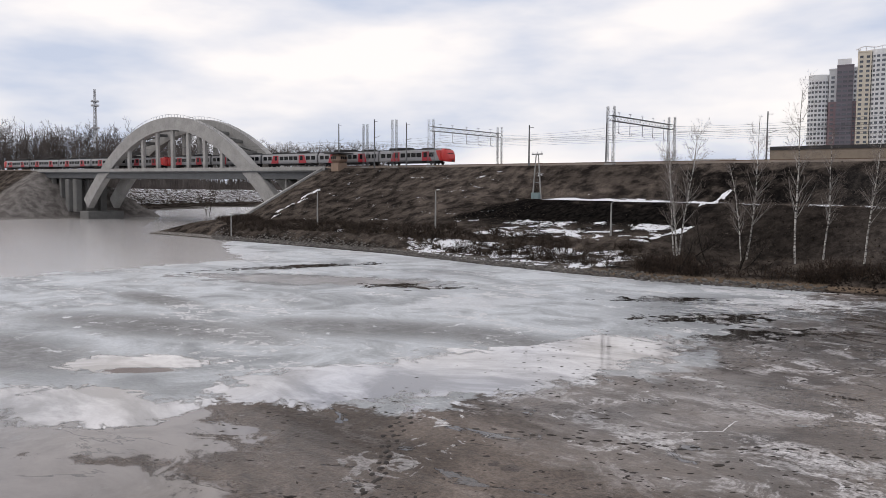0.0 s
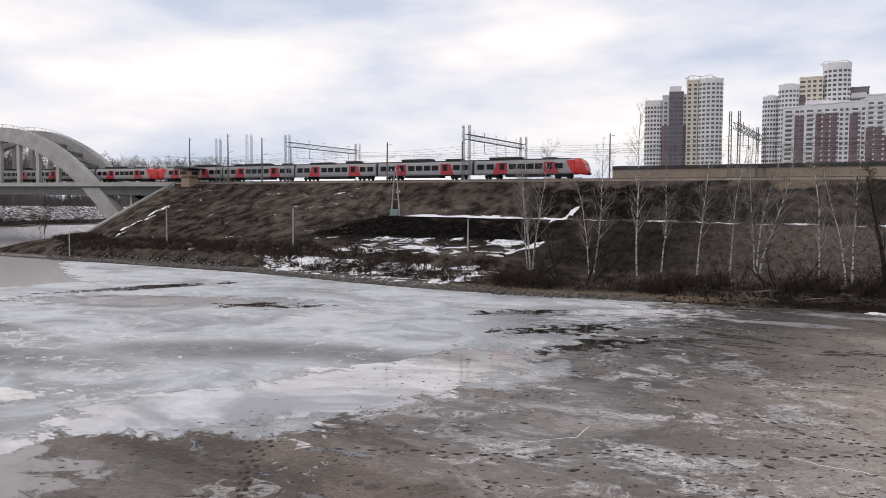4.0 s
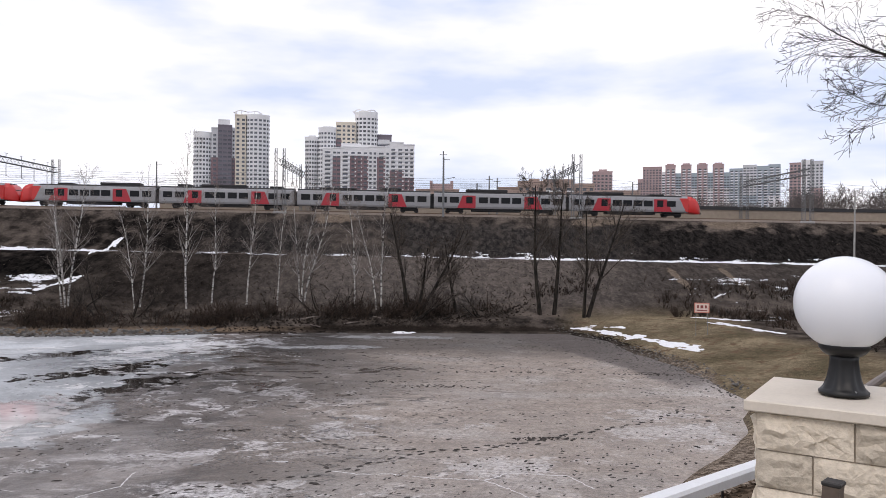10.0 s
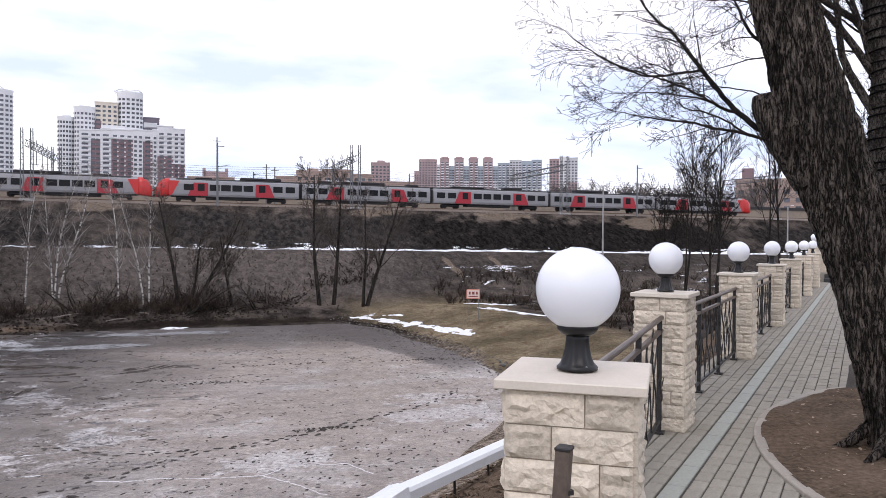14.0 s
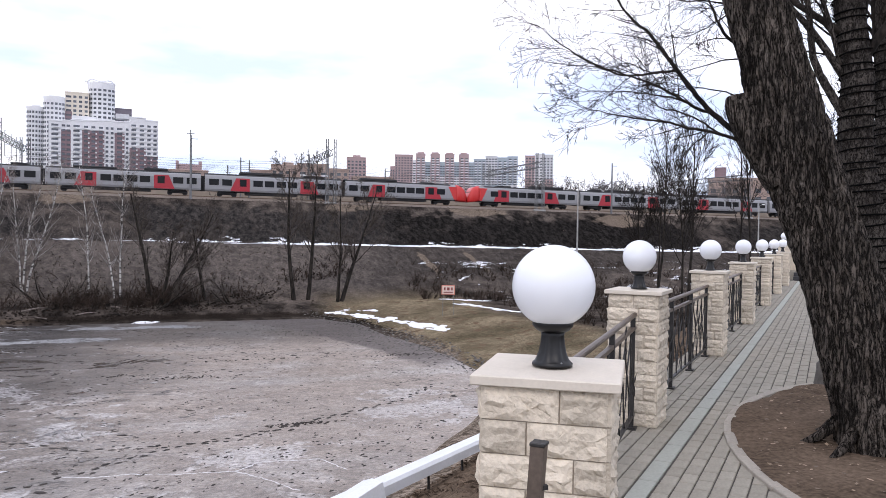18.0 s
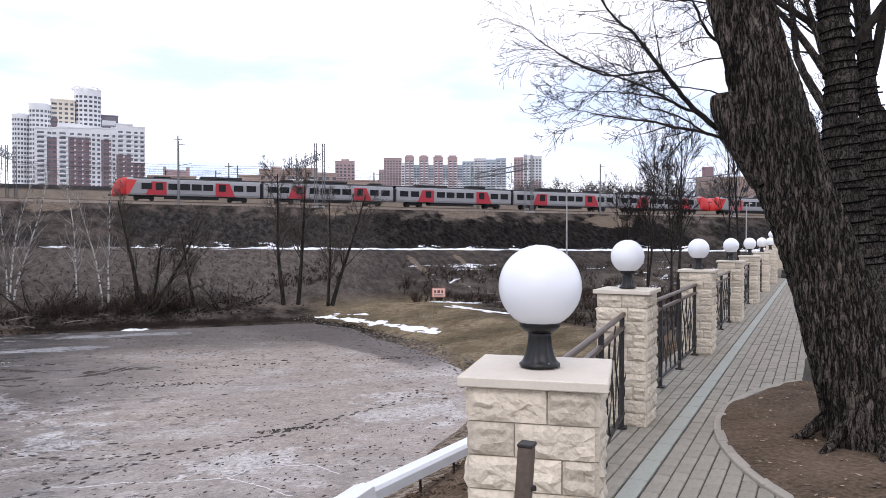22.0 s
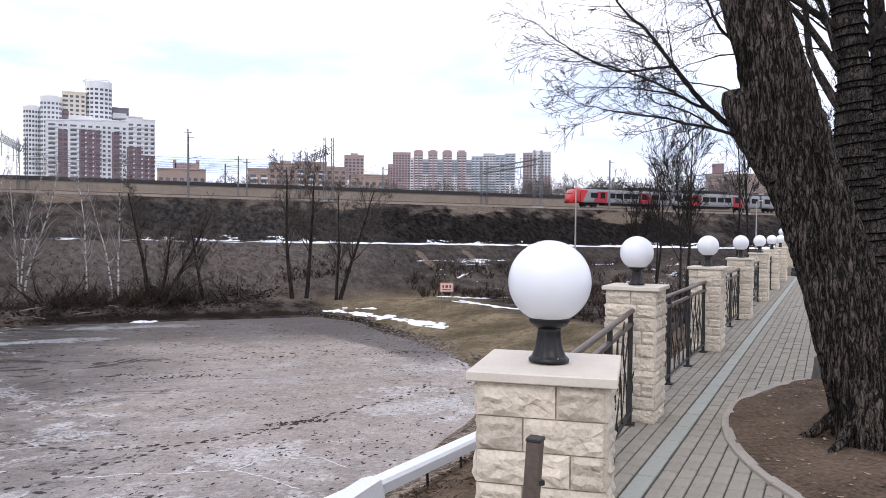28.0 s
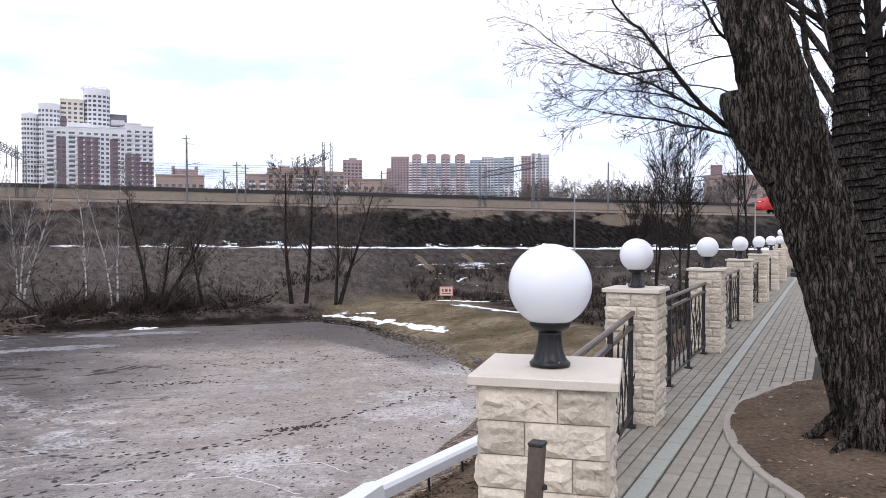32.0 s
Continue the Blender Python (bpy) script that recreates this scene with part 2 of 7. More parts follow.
def base_z(x, y):
    """Height of the natural ground."""
    u, v = 0.734 * x + 0.679 * y, -0.679 * x + 0.734 * y
    near = lerp(u, (2.2, 2.9, 6.6), (1.15, 1.7, 1.95)) - v
    bank = -0.14 if near > 0 else -0.14 + 0.56 * max(near, -2.75) + 1.5 * min(0.0, near + 2.75) + 0.12 * noise.noise(Vector((x, y, 5))) * min(1.0, -near)
    sy, sx = lerp(x, SHORE_X, SHORE_Y), lerp(y, END_Y, END_X)
    d = max(y - sy, x - sx + 1.6 * noise.noise(Vector((x * 0.16, y * 0.16, 7)))) if y < 120 else y - sy
    if d < 0:
        low = WATER + max(-3.0, 0.35 * d)
    else:
        low = WATER + min(1.9, 0.13 * d + 0.25 * min(d, 1.0))
        if -27 < x < 14 and y > 88:
            low += 0.75 * max(0.0, min(1.0, (d - 1.6 - 0.6 * noise.noise(Vector((x * 0.5, 0, 8)))) / 0.7)) * min(1.0, (x + 27) / 4, (14 - x) / 3)
        low += min(0.05, 0.02 * d) * noise.noise(Vector((x * 0.3, y * 0.3, 0)))
    z = max(low, bank)
    if y > 96:
        top, bench = rail_z(x) - 0.75, -0.2 - 0.0105 * x
        wide = max(0.0, min(1.0, (x + 110) / 12))
        if wide >= 1:
            lower = lerp(x, (-90, -55, -45), (1, 1, 0))
            e = lerp(y, (96, 99, 104, 108, 111, 125.5, 129, 141, 141.6), (WATER, WATER + 0.5, -7.7 + 1.2 * lower, -6.4 + 1.6 * lower, -5.2 + 1.0 * lower, bench - 0.1, bench, top, top))
        else:
            e0 = lerp(y, (96, 98, 102, 107, 111, 141, 141.6), (WATER, WATER + 0.5, -6.6, -5.5, -5.0, top, top))
            e1 = lerp(y, (96, 99, 104, 108, 111, 125.5, 129, 141, 141.6), (WATER, WATER + 0.5, -6.5, -4.8, -4.2, bench - 0.1, bench, top, top))
            e = e0 + (e1 - e0) * wide
        if y > 176:
            e = top - min(6.0, (y - 176) * 0.5)
        e += 0.18 * noise.noise(Vector((x * 0.35, y * 0.35, 3))) * (1 if y < 140 else 0.1)
        if x < -150:
            back = max(0.0, 140.5 - y)
            hip_x, hip_z = -176 - 0.615 * back, 8.5 - 0.718 * back
            cut = hip_z + (0.25 if x > hip_x else 0.95) * (x - hip_x)
            toe = min(-5.0, -5.4 - 0.25 * (-178 - x)) - 0.5 * max(0.0, y - 122)
            e = min(e, max(cut, toe))
            if x < -300:
                t2 = rail_z(x) - 0.75
                e = max(e, min(t2, t2 - (x + 344) / 1.25, t2 - (track_y(x) - 7 - y) / 1.4, t2 - (y - track_y(x) - 12) / 1.1))
        if x < -181:
            z = max(e, WATER - 3)
        else:
            z = max(z, e)
    if x < -300 and y > 40:
        shore = lerp(y, (40, 150, 208, 271, 325, 700), (-321, -321, -420, -480, -509, -700))
        if x < shore:
            z = max(z, min(9.0, -8.0 + 0.09 * (shore - x)))
    if y > 190 and x > -170:
        z = max(z, 2.0)
    if y > 700:
        z = max(z, 4.0)
    if x < -700:
        z = max(z, 4.0)
    return z


def ground_material():
    n = Net("embankment_earth")
    x, y, z = n.xyz()
    big, mid, fine = n.noise(0.05, 5), n.noise(0.35, 5, 0.6), n.noise(3.0, 4, 0.6)
    grain = n.noise(14.0, 3, 0.7)
    strand = n.noise(1.2, 5, 0.7, (1, 0.35, 1), 0.4)
    dry = n.mix(n.step(mid, 0.34, 0.68), (0.017, 0.0145, 0.013), (0.082, 0.068, 0.058))
    dry = n.mix(n.step(big, 0.45, 0.62), dry, n.scale(dry, 1.45))
    burnt = n.mix(n.step(strand, 0.35, 0.68), n.mix(n.step(x, -46, -20), (0.0025, 0.0025, 0.0027), (0.015, 0.014, 0.0138)), n.mix(n.step(x, -46, -20), (0.016, 0.014, 0.0125), (0.052, 0.046, 0.042)))
    # burnt grass on the two steep faces, uneven at the edges
    wob = n.math("MULTIPLY_ADD", big, 36.0, -18.0)
    xe = n.math("ADD", x, wob)
    upper = n.math("MULTIPLY", n.step(y, 128.5, 130.0), n.step(n.math("ADD", y, n.math("MULTIPLY", mid, 8.0)), 141.5, 144.0, 1.0, 0.0))
    upper = n.math("MULTIPLY", upper, n.step(xe, -68, -55))
    lower = n.math("MULTIPLY", n.step(n.math("ADD", y, n.math("MULTIPLY", mid, 4.0)), 113.0, 117.5), n.step(y, 125.6, 126.2, 1.0, 0.0))
    lower = n.math("MULTIPLY", lower, n.step(n.math("SUBTRACT", n.math("MULTIPLY_ADD", wob, 0.25, x), n.math("MULTIPLY", y, 0.9)), -207, -204))
    gap = n.math("MULTIPLY", n.step(xe, -52, -46), n.step(xe, 20, 34, 1.0, 0.25))
    lower = n.math("MULTIPLY", lower, n.math("SUBTRACT", 1.0, gap))
    char = n.math("MULTIPLY", n.step(n.math("MULTIPLY_ADD", wob, 0.4, x), 34, 42), n.step(x, 100, 130, 1.0, 0.3))
    burnt = n.mix(n.math("MULTIPLY", char, 0.85), burnt, n.mix(n.step(strand, 0.35, 0.68), (0.0045, 0.0042, 0.0042), (0.022, 0.0195, 0.018)))
    dark = n.math("MAXIMUM", upper, lower)
    dark = n.math("MULTIPLY", dark, n.step(n.math("ADD", big, n.math("MULTIPLY", mid, 0.35)), 0.70, 0.86, 1.0, 0.35))
    col = n.mix(dark, dry, burnt)
    low_slope = n.math("MULTIPLY", n.step(y, 104, 110), n.step(y, 125.6, 126.2, 1.0, 0.0))
    low_slope = n.math("MULTIPLY", low_slope, n.step(x, -60, -45))
    low_slope = n.math("MULTIPLY", low_slope, n.step(n.math("MULTIPLY_ADD", wob, 0.4, x), 24, 36, 1.0, 0.45))
    col = n.mix(n.math("MULTIPLY", low_slope, 0.8), col, n.mix(n.step(strand, 0.35, 0.68), n.mix(n.step(x, -36, -10), (0.006, 0.0052, 0.0047), (0.066, 0.057, 0.051)), n.mix(n.step(x, -36, -10), (0.030, 0.025, 0.022), (0.135, 0.115, 0.102))))
    cone = n.math("MULTIPLY", n.math("MULTIPLY", n.step(x, -352, -346), n.step(x, -312, -316)), n.step(y, 215, 225, 1.0, 0.0))
    col = n.mix(n.math("MULTIPLY", cone, 0.85), col, n.mix(n.step(mid, 0.35, 0.65), (0.115, 0.105, 0.098), (0.215, 0.20, 0.19)))
    # bare earth gullies on the burnt face
    gully = n.most(n.blob(40.4, 117.5, 0.9, 6.5, 2), n.blob(49.2, 118, 0.8, 6.0, 3), n.blob(58, 140, 7.0, 1.6, 0), n.blob(32, 140, 6.0, 1.4, 0), n.blob(90, 138.5, 7.0, 2.4, 0), n.blob(-16.5, 139.5, 5.0, 1.8, 0))
    gully = n.step(n.math("ADD", gully, n.math("MULTIPLY_ADD", mid, 1.6, -0.8)), 0.0, 0.35)
    col = n.mix(n.math("MULTIPLY", gully, 0.8), col, n.mix(fine, (0.10, 0.078, 0.06), (0.22, 0.175, 0.135)))
    # scrub floor with shade painted in near black, and sand strip by the water
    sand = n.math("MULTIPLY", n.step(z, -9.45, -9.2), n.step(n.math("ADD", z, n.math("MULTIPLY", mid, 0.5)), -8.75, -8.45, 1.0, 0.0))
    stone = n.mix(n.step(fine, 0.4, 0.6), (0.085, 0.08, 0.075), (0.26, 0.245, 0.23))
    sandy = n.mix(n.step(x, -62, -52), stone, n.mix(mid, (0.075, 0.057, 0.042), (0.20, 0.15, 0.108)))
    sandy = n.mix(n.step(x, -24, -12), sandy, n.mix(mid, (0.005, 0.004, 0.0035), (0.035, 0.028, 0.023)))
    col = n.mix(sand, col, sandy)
    head = n.math("MULTIPLY", n.math("MULTIPLY", n.step(y, 66, 84, 1.0, 0.0), n.step(x, -4, 4)), n.step(z, -7.6, -8.6))
    col = n.mix(head, col, n.mix(n.step(fine, 0.35, 0.65), (0.085, 0.066, 0.050), (0.22, 0.18, 0.145)))
    # lawn at the head of the bay
    lawn = n.math("MULTIPLY", n.step(x, 17, 23), n.step(y, 100, 109, 1.0, 0.0))
    lawn = n.math("MULTIPLY", lawn, n.step(n.math("ADD", n.math("ADD", z, n.step(y, 58, 68, 0.35, 0.0)), n.math("MULTIPLY_ADD", fine, 1.0, -0.5)), -9.25, -9.0))
    lawn = n.math("MULTIPLY", lawn, n.step(n.math("MULTIPLY_ADD", wob, 0.35, x), 36, 42, 1.0, 0.0))
    green = n.mix(n.step(n.noise(0.16, 6, 0.65), 0.3, 0.7), (0.082, 0.068, 0.043), (0.215, 0.172, 0.115))
    green = n.mix(n.step(n.noise(0.7, 6, 0.7), 0.52, 0.64), green, n.mix(mid, (0.06, 0.045, 0.032), (0.15, 0.10, 0.065)))
    green = n.mix(n.step(grain, 0.35, 0.7), n.scale(green, 0.88), n.scale(green, 1.12))
    col = n.mix(lawn, col, green)
    # bare soil of the near bank
    near = n.math("MULTIPLY", n.step(y, 44, 60, 1.0, 0.0), n.step(z, -8.5, -7.0))
    col = n.mix(near, col, n.mix(fine, (0.085, 0.062, 0.045), (0.22, 0.165, 0.12)))
    col = n.mix(n.math("MULTIPLY", near, n.step(grain, 0.45, 0.6)), col, (0.06, 0.043, 0.031))
    # old snow
    s1 = n.math("ADD", n.noise(0.42, 7, 0.68, (0.45, 1.0, 1), 0.5), n.math("ADD", n.math("MULTIPLY", fine, 0.22), n.math("MULTIPLY", grain, 0.14)))
    berm = n.math("MULTIPLY", n.step(y, 125.5, 126.3), n.step(y, 128.6, 129.6, 1.0, 0.0))
    berm = n.math("MULTIPLY", berm, n.step(x, -90, -86))
    thr = n.math("SUBTRACT", 0.955, n.math("MULTIPLY", berm, n.math("ADD", n.step(x, -56, -52, 0.41, 0.235), n.step(x, 5, 30, 0.0, 0.15))))
    bench = n.math("MULTIPLY", n.step(y, 104.5, 106), n.step(y, 114, 116, 1.0, 0.0))
    bench = n.math("MULTIPLY", bench, n.math("MULTIPLY", n.step(x, -92, -86), n.step(x, -56, -50, 1.0, 0.0)))
    thr = n.math("SUBTRACT", thr, n.math("MULTIPLY", bench, 0.235))
    strip = n.math("MULTIPLY", n.step(z, -9.3, -8.9), n.step(z, -7.0, -6.2, 1.0, 0.0))
    strip = n.math("MULTIPLY", strip, n.math("MULTIPLY", n.step(x, -112, -92), n.step(x, -58, -50, 1.0, 0.0)))
    thr = n.math("SUBTRACT", thr, n.math("MULTIPLY", strip, 0.285))
    left = n.math("MULTIPLY", n.step(x, -175, -150), n.step(x, -95, -85, 1.0, 0.0))
    thr = n.math("SUBTRACT", thr, n.math("MULTIPLY", n.math("MULTIPLY", left, n.step(y, 100, 104)), 0.12))
    right = n.math("MULTIPLY", n.step(x, 32, 45), n.math("MULTIPLY", n.step(y, 92, 98), n.step(y, 118, 124, 1.0, 0.0)))
    thr = n.math("SUBTRACT", thr, n.math("MULTIPLY", right, 0.165))
    above = n.math("MULTIPLY", n.step(y, 128.7, 129.1), n.step(n.math("SUBTRACT", y, n.math("MULTIPLY_ADD", mid, 5.0, -2.5)), 129.8, 131.0, 1.0, 0.0))
    above = n.math("MULTIPLY", above, n.step(x, -88, -85))
    above = n.math("MULTIPLY", above, n.most(n.step(x, -58, -55, 1.0, 0.0), n.step(x, -6, 2), 0.55))
    thr = n.math("SUBTRACT", thr, n.math("MULTIPLY", above, 0.215))
    far = n.math("MULTIPLY", n.math("MULTIPLY", n.step(y, 190, 215), n.step(z, -7.2, -6.2)), n.step(x, -200, -220))
    thr = n.math("SUBTRACT", thr, n.math("MULTIPLY", far, 0.24))
    snow = n.step(n.math("SUBTRACT", s1, thr), -0.005, 0.018)
    flat = n.step(y, 140.5, 141.5)
    snow = n.math("MULTIPLY", snow, n.math("SUBTRACT", 1.0, n.math("MULTIPLY", flat, n.step(y, 190, 200, 1.0, 0.0))))
    col = n.mix(snow, col, n.mix(grain, (0.62, 0.64, 0.68), (0.86, 0.87, 0.90)))
    n.bump(n.math("ADD", n.math("MULTIPLY", mid, 1.2), n.math("ADD", n.math("MULTIPLY", fine, 0.35), n.math("MULTIPLY", snow, 0.25))), 0.07)
    return n.done(n.mix(n.math("MULTIPLY", n.math("SUBTRACT", 1.0, snow), 0.75), col, n.scale(col, n.math("MULTIPLY", n.step(grain, 0.3, 0.7, 0.45, 1.55), n.step(fine, 0.3, 0.7, 0.72, 1.28)))), 0.97, 0.0)


def ice_material():
    n = Net("melting_ice")
    x, y, z = n.xyz()
    big, mid = n.noise(0.045, 5, 0.55, (0.8, 1.0, 1.0), 0.6), n.noise(0.16, 7, 0.66, (0.8, 1.0, 1), 0.8)
    fine, speck = n.noise(0.9, 6, 0.7), n.noise(3.4, 4, 0.75)
    streak = n.noise(0.42, 8, 0.74, (0.8, 1.0, 1), 0.9)
    ragged = n.math("ADD", n.math("MULTIPLY_ADD", mid, 2.6, -1.3), n.math("MULTIPLY_ADD", fine, 1.2, -0.6))
    xm = n.math("ADD", n.math("ADD", x, n.math("MULTIPLY_ADD", big, 30.0, -15.0)), n.math("MULTIPLY_ADD", mid, 22.0, -11.0))
    # silt-covered ice towards the head of the bay and under the near bank
    mud = n.most(n.step(xm, -25.5, -22.5), n.step(n.math("ADD", n.most(n.blob(-26, 19, 11, 8), n.blob(-24, 12, 14, 7), n.blob(-22, 33, 5, 9)), n.math("MULTIPLY", ragged, 0.5)), -0.05, 0.08))
    silt = n.mix(n.step(mid, 0.36, 0.66), (0.072, 0.054, 0.043), (0.235, 0.193, 0.165))
    thick = n.math("MULTIPLY", n.step(n.math("ADD", x, n.math("MULTIPLY", mid, 10.0)), -2, 12, 1.0, 0.0), 0.36)
    silt = n.scale(silt, n.math("SUBTRACT", 1.0, thick))
    silt = n.mix(n.step(streak, 0.5, 0.72), silt, n.scale(silt, 1.5))
    silt = n.mix(n.step(speck, 0.58, 0.66), silt, n.scale(silt, 0.45))
    lace = n.math("MULTIPLY", n.step(streak, 0.51, 0.57), n.step(speck, 0.36, 0.52))
    lace = n.math("MULTIPLY", lace, n.step(n.noise(0.07, 4, 0.6, (0.6, 1, 1), 0.7), 0.45, 0.53))
    lace = n.math("MULTIPLY", lace, n.step(y, 25, 31, 0.12, 0.9))
    silt = n.mix(n.step(n.math("ADD", y, n.math("MULTIPLY_ADD", mid, 14.0, -7.0)), 24, 33, 0.42, 0.0), silt, n.mix(n.step(mid, 0.35, 0.65), (0.058, 0.042, 0.031), (0.15, 0.112, 0.085)))
    silt = n.mix(lace, silt, n.mix(fine, (0.34, 0.32, 0.315), (0.62, 0.60, 0.60)))
    east = n.math("MULTIPLY", n.step(x, -14, 0), n.step(y, 26, 36))
    silt = n.mix(n.math("MULTIPLY", east, 0.78), silt, n.mix(n.step(n.noise(0.11, 4, 0.55, (0.5, 1, 1), 0.5), 0.48, 0.66), n.mix(n.step(fine, 0.3, 0.7), (0.245, 0.203, 0.17), (0.365, 0.31, 0.264)), n.mix(n.step(fine, 0.35, 0.65), (0.28, 0.247, 0.220), (0.405, 0.37, 0.338))))
    # bluish rotten ice, darker where it is soaked
    ice = n.mix(n.step(mid, 0.32, 0.66), (0.24, 0.25, 0.256), (0.54, 0.565, 0.585))
    ice = n.mix(n.step(fine, 0.54, 0.66), ice, n.scale(ice, 1.12))
    soak = n.most(n.blob(-60, 30, 16, 5, 20), n.blob(-46, 42, 14, 5, 30), n.blob(-75, 38, 9, 3), n.blob(-57, 18, 13, 5), n.blob(-36, 46, 9, 4))
    soak = n.step(n.math("ADD", soak, n.math("MULTIPLY", ragged, 0.7)), -0.1, 0.5)
    ice = n.mix(n.math("MULTIPLY", soak, 0.8), ice, n.mix(n.step(fine, 0.4, 0.6), (0.095, 0.090, 0.084), (0.19, 0.185, 0.18)))
    crust = n.math("MULTIPLY", n.step(streak, 0.57, 0.64), n.step(n.noise(0.2, 5, 0.6), 0.47, 0.55))
    ice = n.mix(crust, ice, (0.66, 0.67, 0.68))
    col = n.mix(mud, ice, silt)
    # shallow melt pools over white ice
    pool = n.most(n.blob(-29.5, 40, 17, 5.8, 78), n.blob(-33.5, 29, 9, 5, 60), n.blob(-47.5, 22.5, 6, 2.6, 45), n.blob(-40.5, 16, 6.5, 3.6, 30))
    pool = n.math("SUBTRACT", pool, n.math("MAXIMUM", 0.0, n.math("MULTIPLY", n.most(n.blob(-33.6, 47.5, 5.0, 2.0, 75), n.blob(-31, 19.5, 4.5, 3.5, 0)), 2.0)))
    pool = n.step(n.math("ADD", pool, n.math("ADD", n.math("MULTIPLY", ragged, 0.6), n.math("MULTIPLY_ADD", streak, 1.8, -0.9))), 0.0, 0.10)
    far_pool = n.step(n.math("ADD", n.blob(-77, 60.5, 15, 4.6, 28), n.math("ADD", n.math("MULTIPLY", ragged, 0.5), n.math("MULTIPLY_ADD", streak, 1.5, -0.75))), 0.0, 0.08)
    pool = n.most(pool, far_pool)
    isle = n.step(n.math("ADD", n.blob(-45.5, 21.9, 2.6, 1.0, 44), n.math("MULTIPLY", ragged, 0.8)), 0.0, 0.2)
    pool = n.math("MULTIPLY", pool, n.math("SUBTRACT", 1.0, isle))
    col = n.mix(pool, col, n.mix(n.step(n.noise(0.10, 7, 0.62, (0.6, 1, 1), 1.2), 0.40, 0.58), (0.25, 0.238, 0.235), n.mix(n.step(streak, 0.35, 0.7), (0.46, 0.445, 0.445), (0.66, 0.645, 0.65))))
    col = n.mix(n.math("MULTIPLY", far_pool, 0.7), col, n.mix(n.step(streak, 0.35, 0.65), (0.60, 0.59, 0.595), (0.80, 0.79, 0.795)))
    col = n.mix(isle, col, (0.17, 0.135, 0.12))
    # white crust along the rim of the pool and off the shores
    white = n.most(n.blob(-24.3, 36, 6.5, 1.2, 80), n.blob(-9, 33, 7, 1.5, 28), n.blob(-5, 45.5, 3.5, 2.4, 60), n.blob(-18, 31.8, 4, 0.9, 160), n.blob(15.5, 45, 5, 2.6, 10), n.blob(16, 50, 3.4, 1.5), n.blob(4, 47, 2.2, 1.2), n.blob(4.5, 38.4, 4, 1.3, 15))
    white = n.math("MULTIPLY", n.step(n.math("ADD", white, n.math("ADD", n.math("MULTIPLY", ragged, 0.8), n.math("MULTIPLY_ADD", streak, 5.0, -2.5))), 0.1, 0.4), n.step(speck, 0.36, 0.52))
    col = n.mix(n.math("MULTIPLY", white, 0.34), col, (0.62, 0.615, 0.62))
    slab = n.most(n.blob(-25.5, 81.5, 12, 5.5, 42), n.blob(-31, 88, 8, 3), n.blob(-12, 83, 6, 2), n.blob(-4, 92, 9, 2.0))
    slab = n.math("MULTIPLY", n.step(n.math("ADD", slab, n.math("MULTIPLY", ragged, 1.2)), 0.12, 0.22), n.step(streak, 0.42, 0.5))
    pale = n.step(n.math("ADD", n.most(n.blob(-120, 76, 24, 8, 150), n.blob(-50, 58, 8, 5, 60)), n.math("MULTIPLY", ragged, 0.6)), 0.0, 0.4)
    col = n.mix(n.math("MULTIPLY", pale, 0.6), col, (0.56, 0.57, 0.585))
    col = n.mix(slab, col, n.mix(fine, (0.46, 0.46, 0.47), (0.78, 0.78, 0.79)))
    lead = n.most(n.blob(-22.3, 60.5, 6.0, 2.8, 62), n.blob(-28, 67, 6.5, 3, 60), n.blob(-36, 76, 6, 2.6, 45), n.blob(-63.5, 64.5, 6, 2.6, 30), n.blob(-93, 69, 12, 2.6, 72), n.blob(-112, 59, 11, 1.2, 106))
    lead = n.math("MULTIPLY", n.step(n.math("ADD", lead, n.math("ADD", n.math("MULTIPLY", ragged, 1.3), n.math("MULTIPLY_ADD", streak, 4.0, -2.0))), 0.15, 0.24), n.step(speck, 0.28, 0.36))
    col = n.mix(lead, col, (0.026, 0.022, 0.019))
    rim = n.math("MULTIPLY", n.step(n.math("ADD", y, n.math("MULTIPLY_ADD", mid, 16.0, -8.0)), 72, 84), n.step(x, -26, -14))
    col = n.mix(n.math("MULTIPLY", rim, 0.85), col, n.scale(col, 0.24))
    halo = n.math("ADD", n.blob(-77, 60.5, 17, 6.2, 28), n.math("ADD", n.math("MULTIPLY", ragged, 0.5), n.math("MULTIPLY_ADD", streak, 1.5, -0.75)))
    halo = n.math("MULTIPLY", n.math("MULTIPLY", n.step(halo, -0.04, 0.03), n.step(n.noise(0.13, 4), 0.45, 0.55)), n.math("SUBTRACT", 1.0, pool))
    col = n.mix(n.math("MULTIPLY", halo, 0.8), col, (0.06, 0.052, 0.046))
    # open water of the channel; sky reflection is painted into its pale base colour
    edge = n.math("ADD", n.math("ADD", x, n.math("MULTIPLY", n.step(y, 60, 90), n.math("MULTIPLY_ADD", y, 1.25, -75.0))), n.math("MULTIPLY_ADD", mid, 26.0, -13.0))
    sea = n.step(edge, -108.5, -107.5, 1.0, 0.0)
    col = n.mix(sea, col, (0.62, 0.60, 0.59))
    # dark silty margin under the lawn
    dy = n.math("SUBTRACT", y, 66.0)
    bend = n.math("MULTIPLY", n.math("MULTIPLY", dy, dy), n.step(y, 62, 70, 0.0133, 0.0061))
    shore = n.math("ADD", n.math("ADD", x, bend), n.math("ADD", n.math("MULTIPLY_ADD", mid, 3.0, -1.5), n.math("MULTIPLY_ADD", fine, 2.0, -1.0)))
    shore = n.math("ADD", shore, n.math("MULTIPLY_ADD", y, 0.2, -13.4))
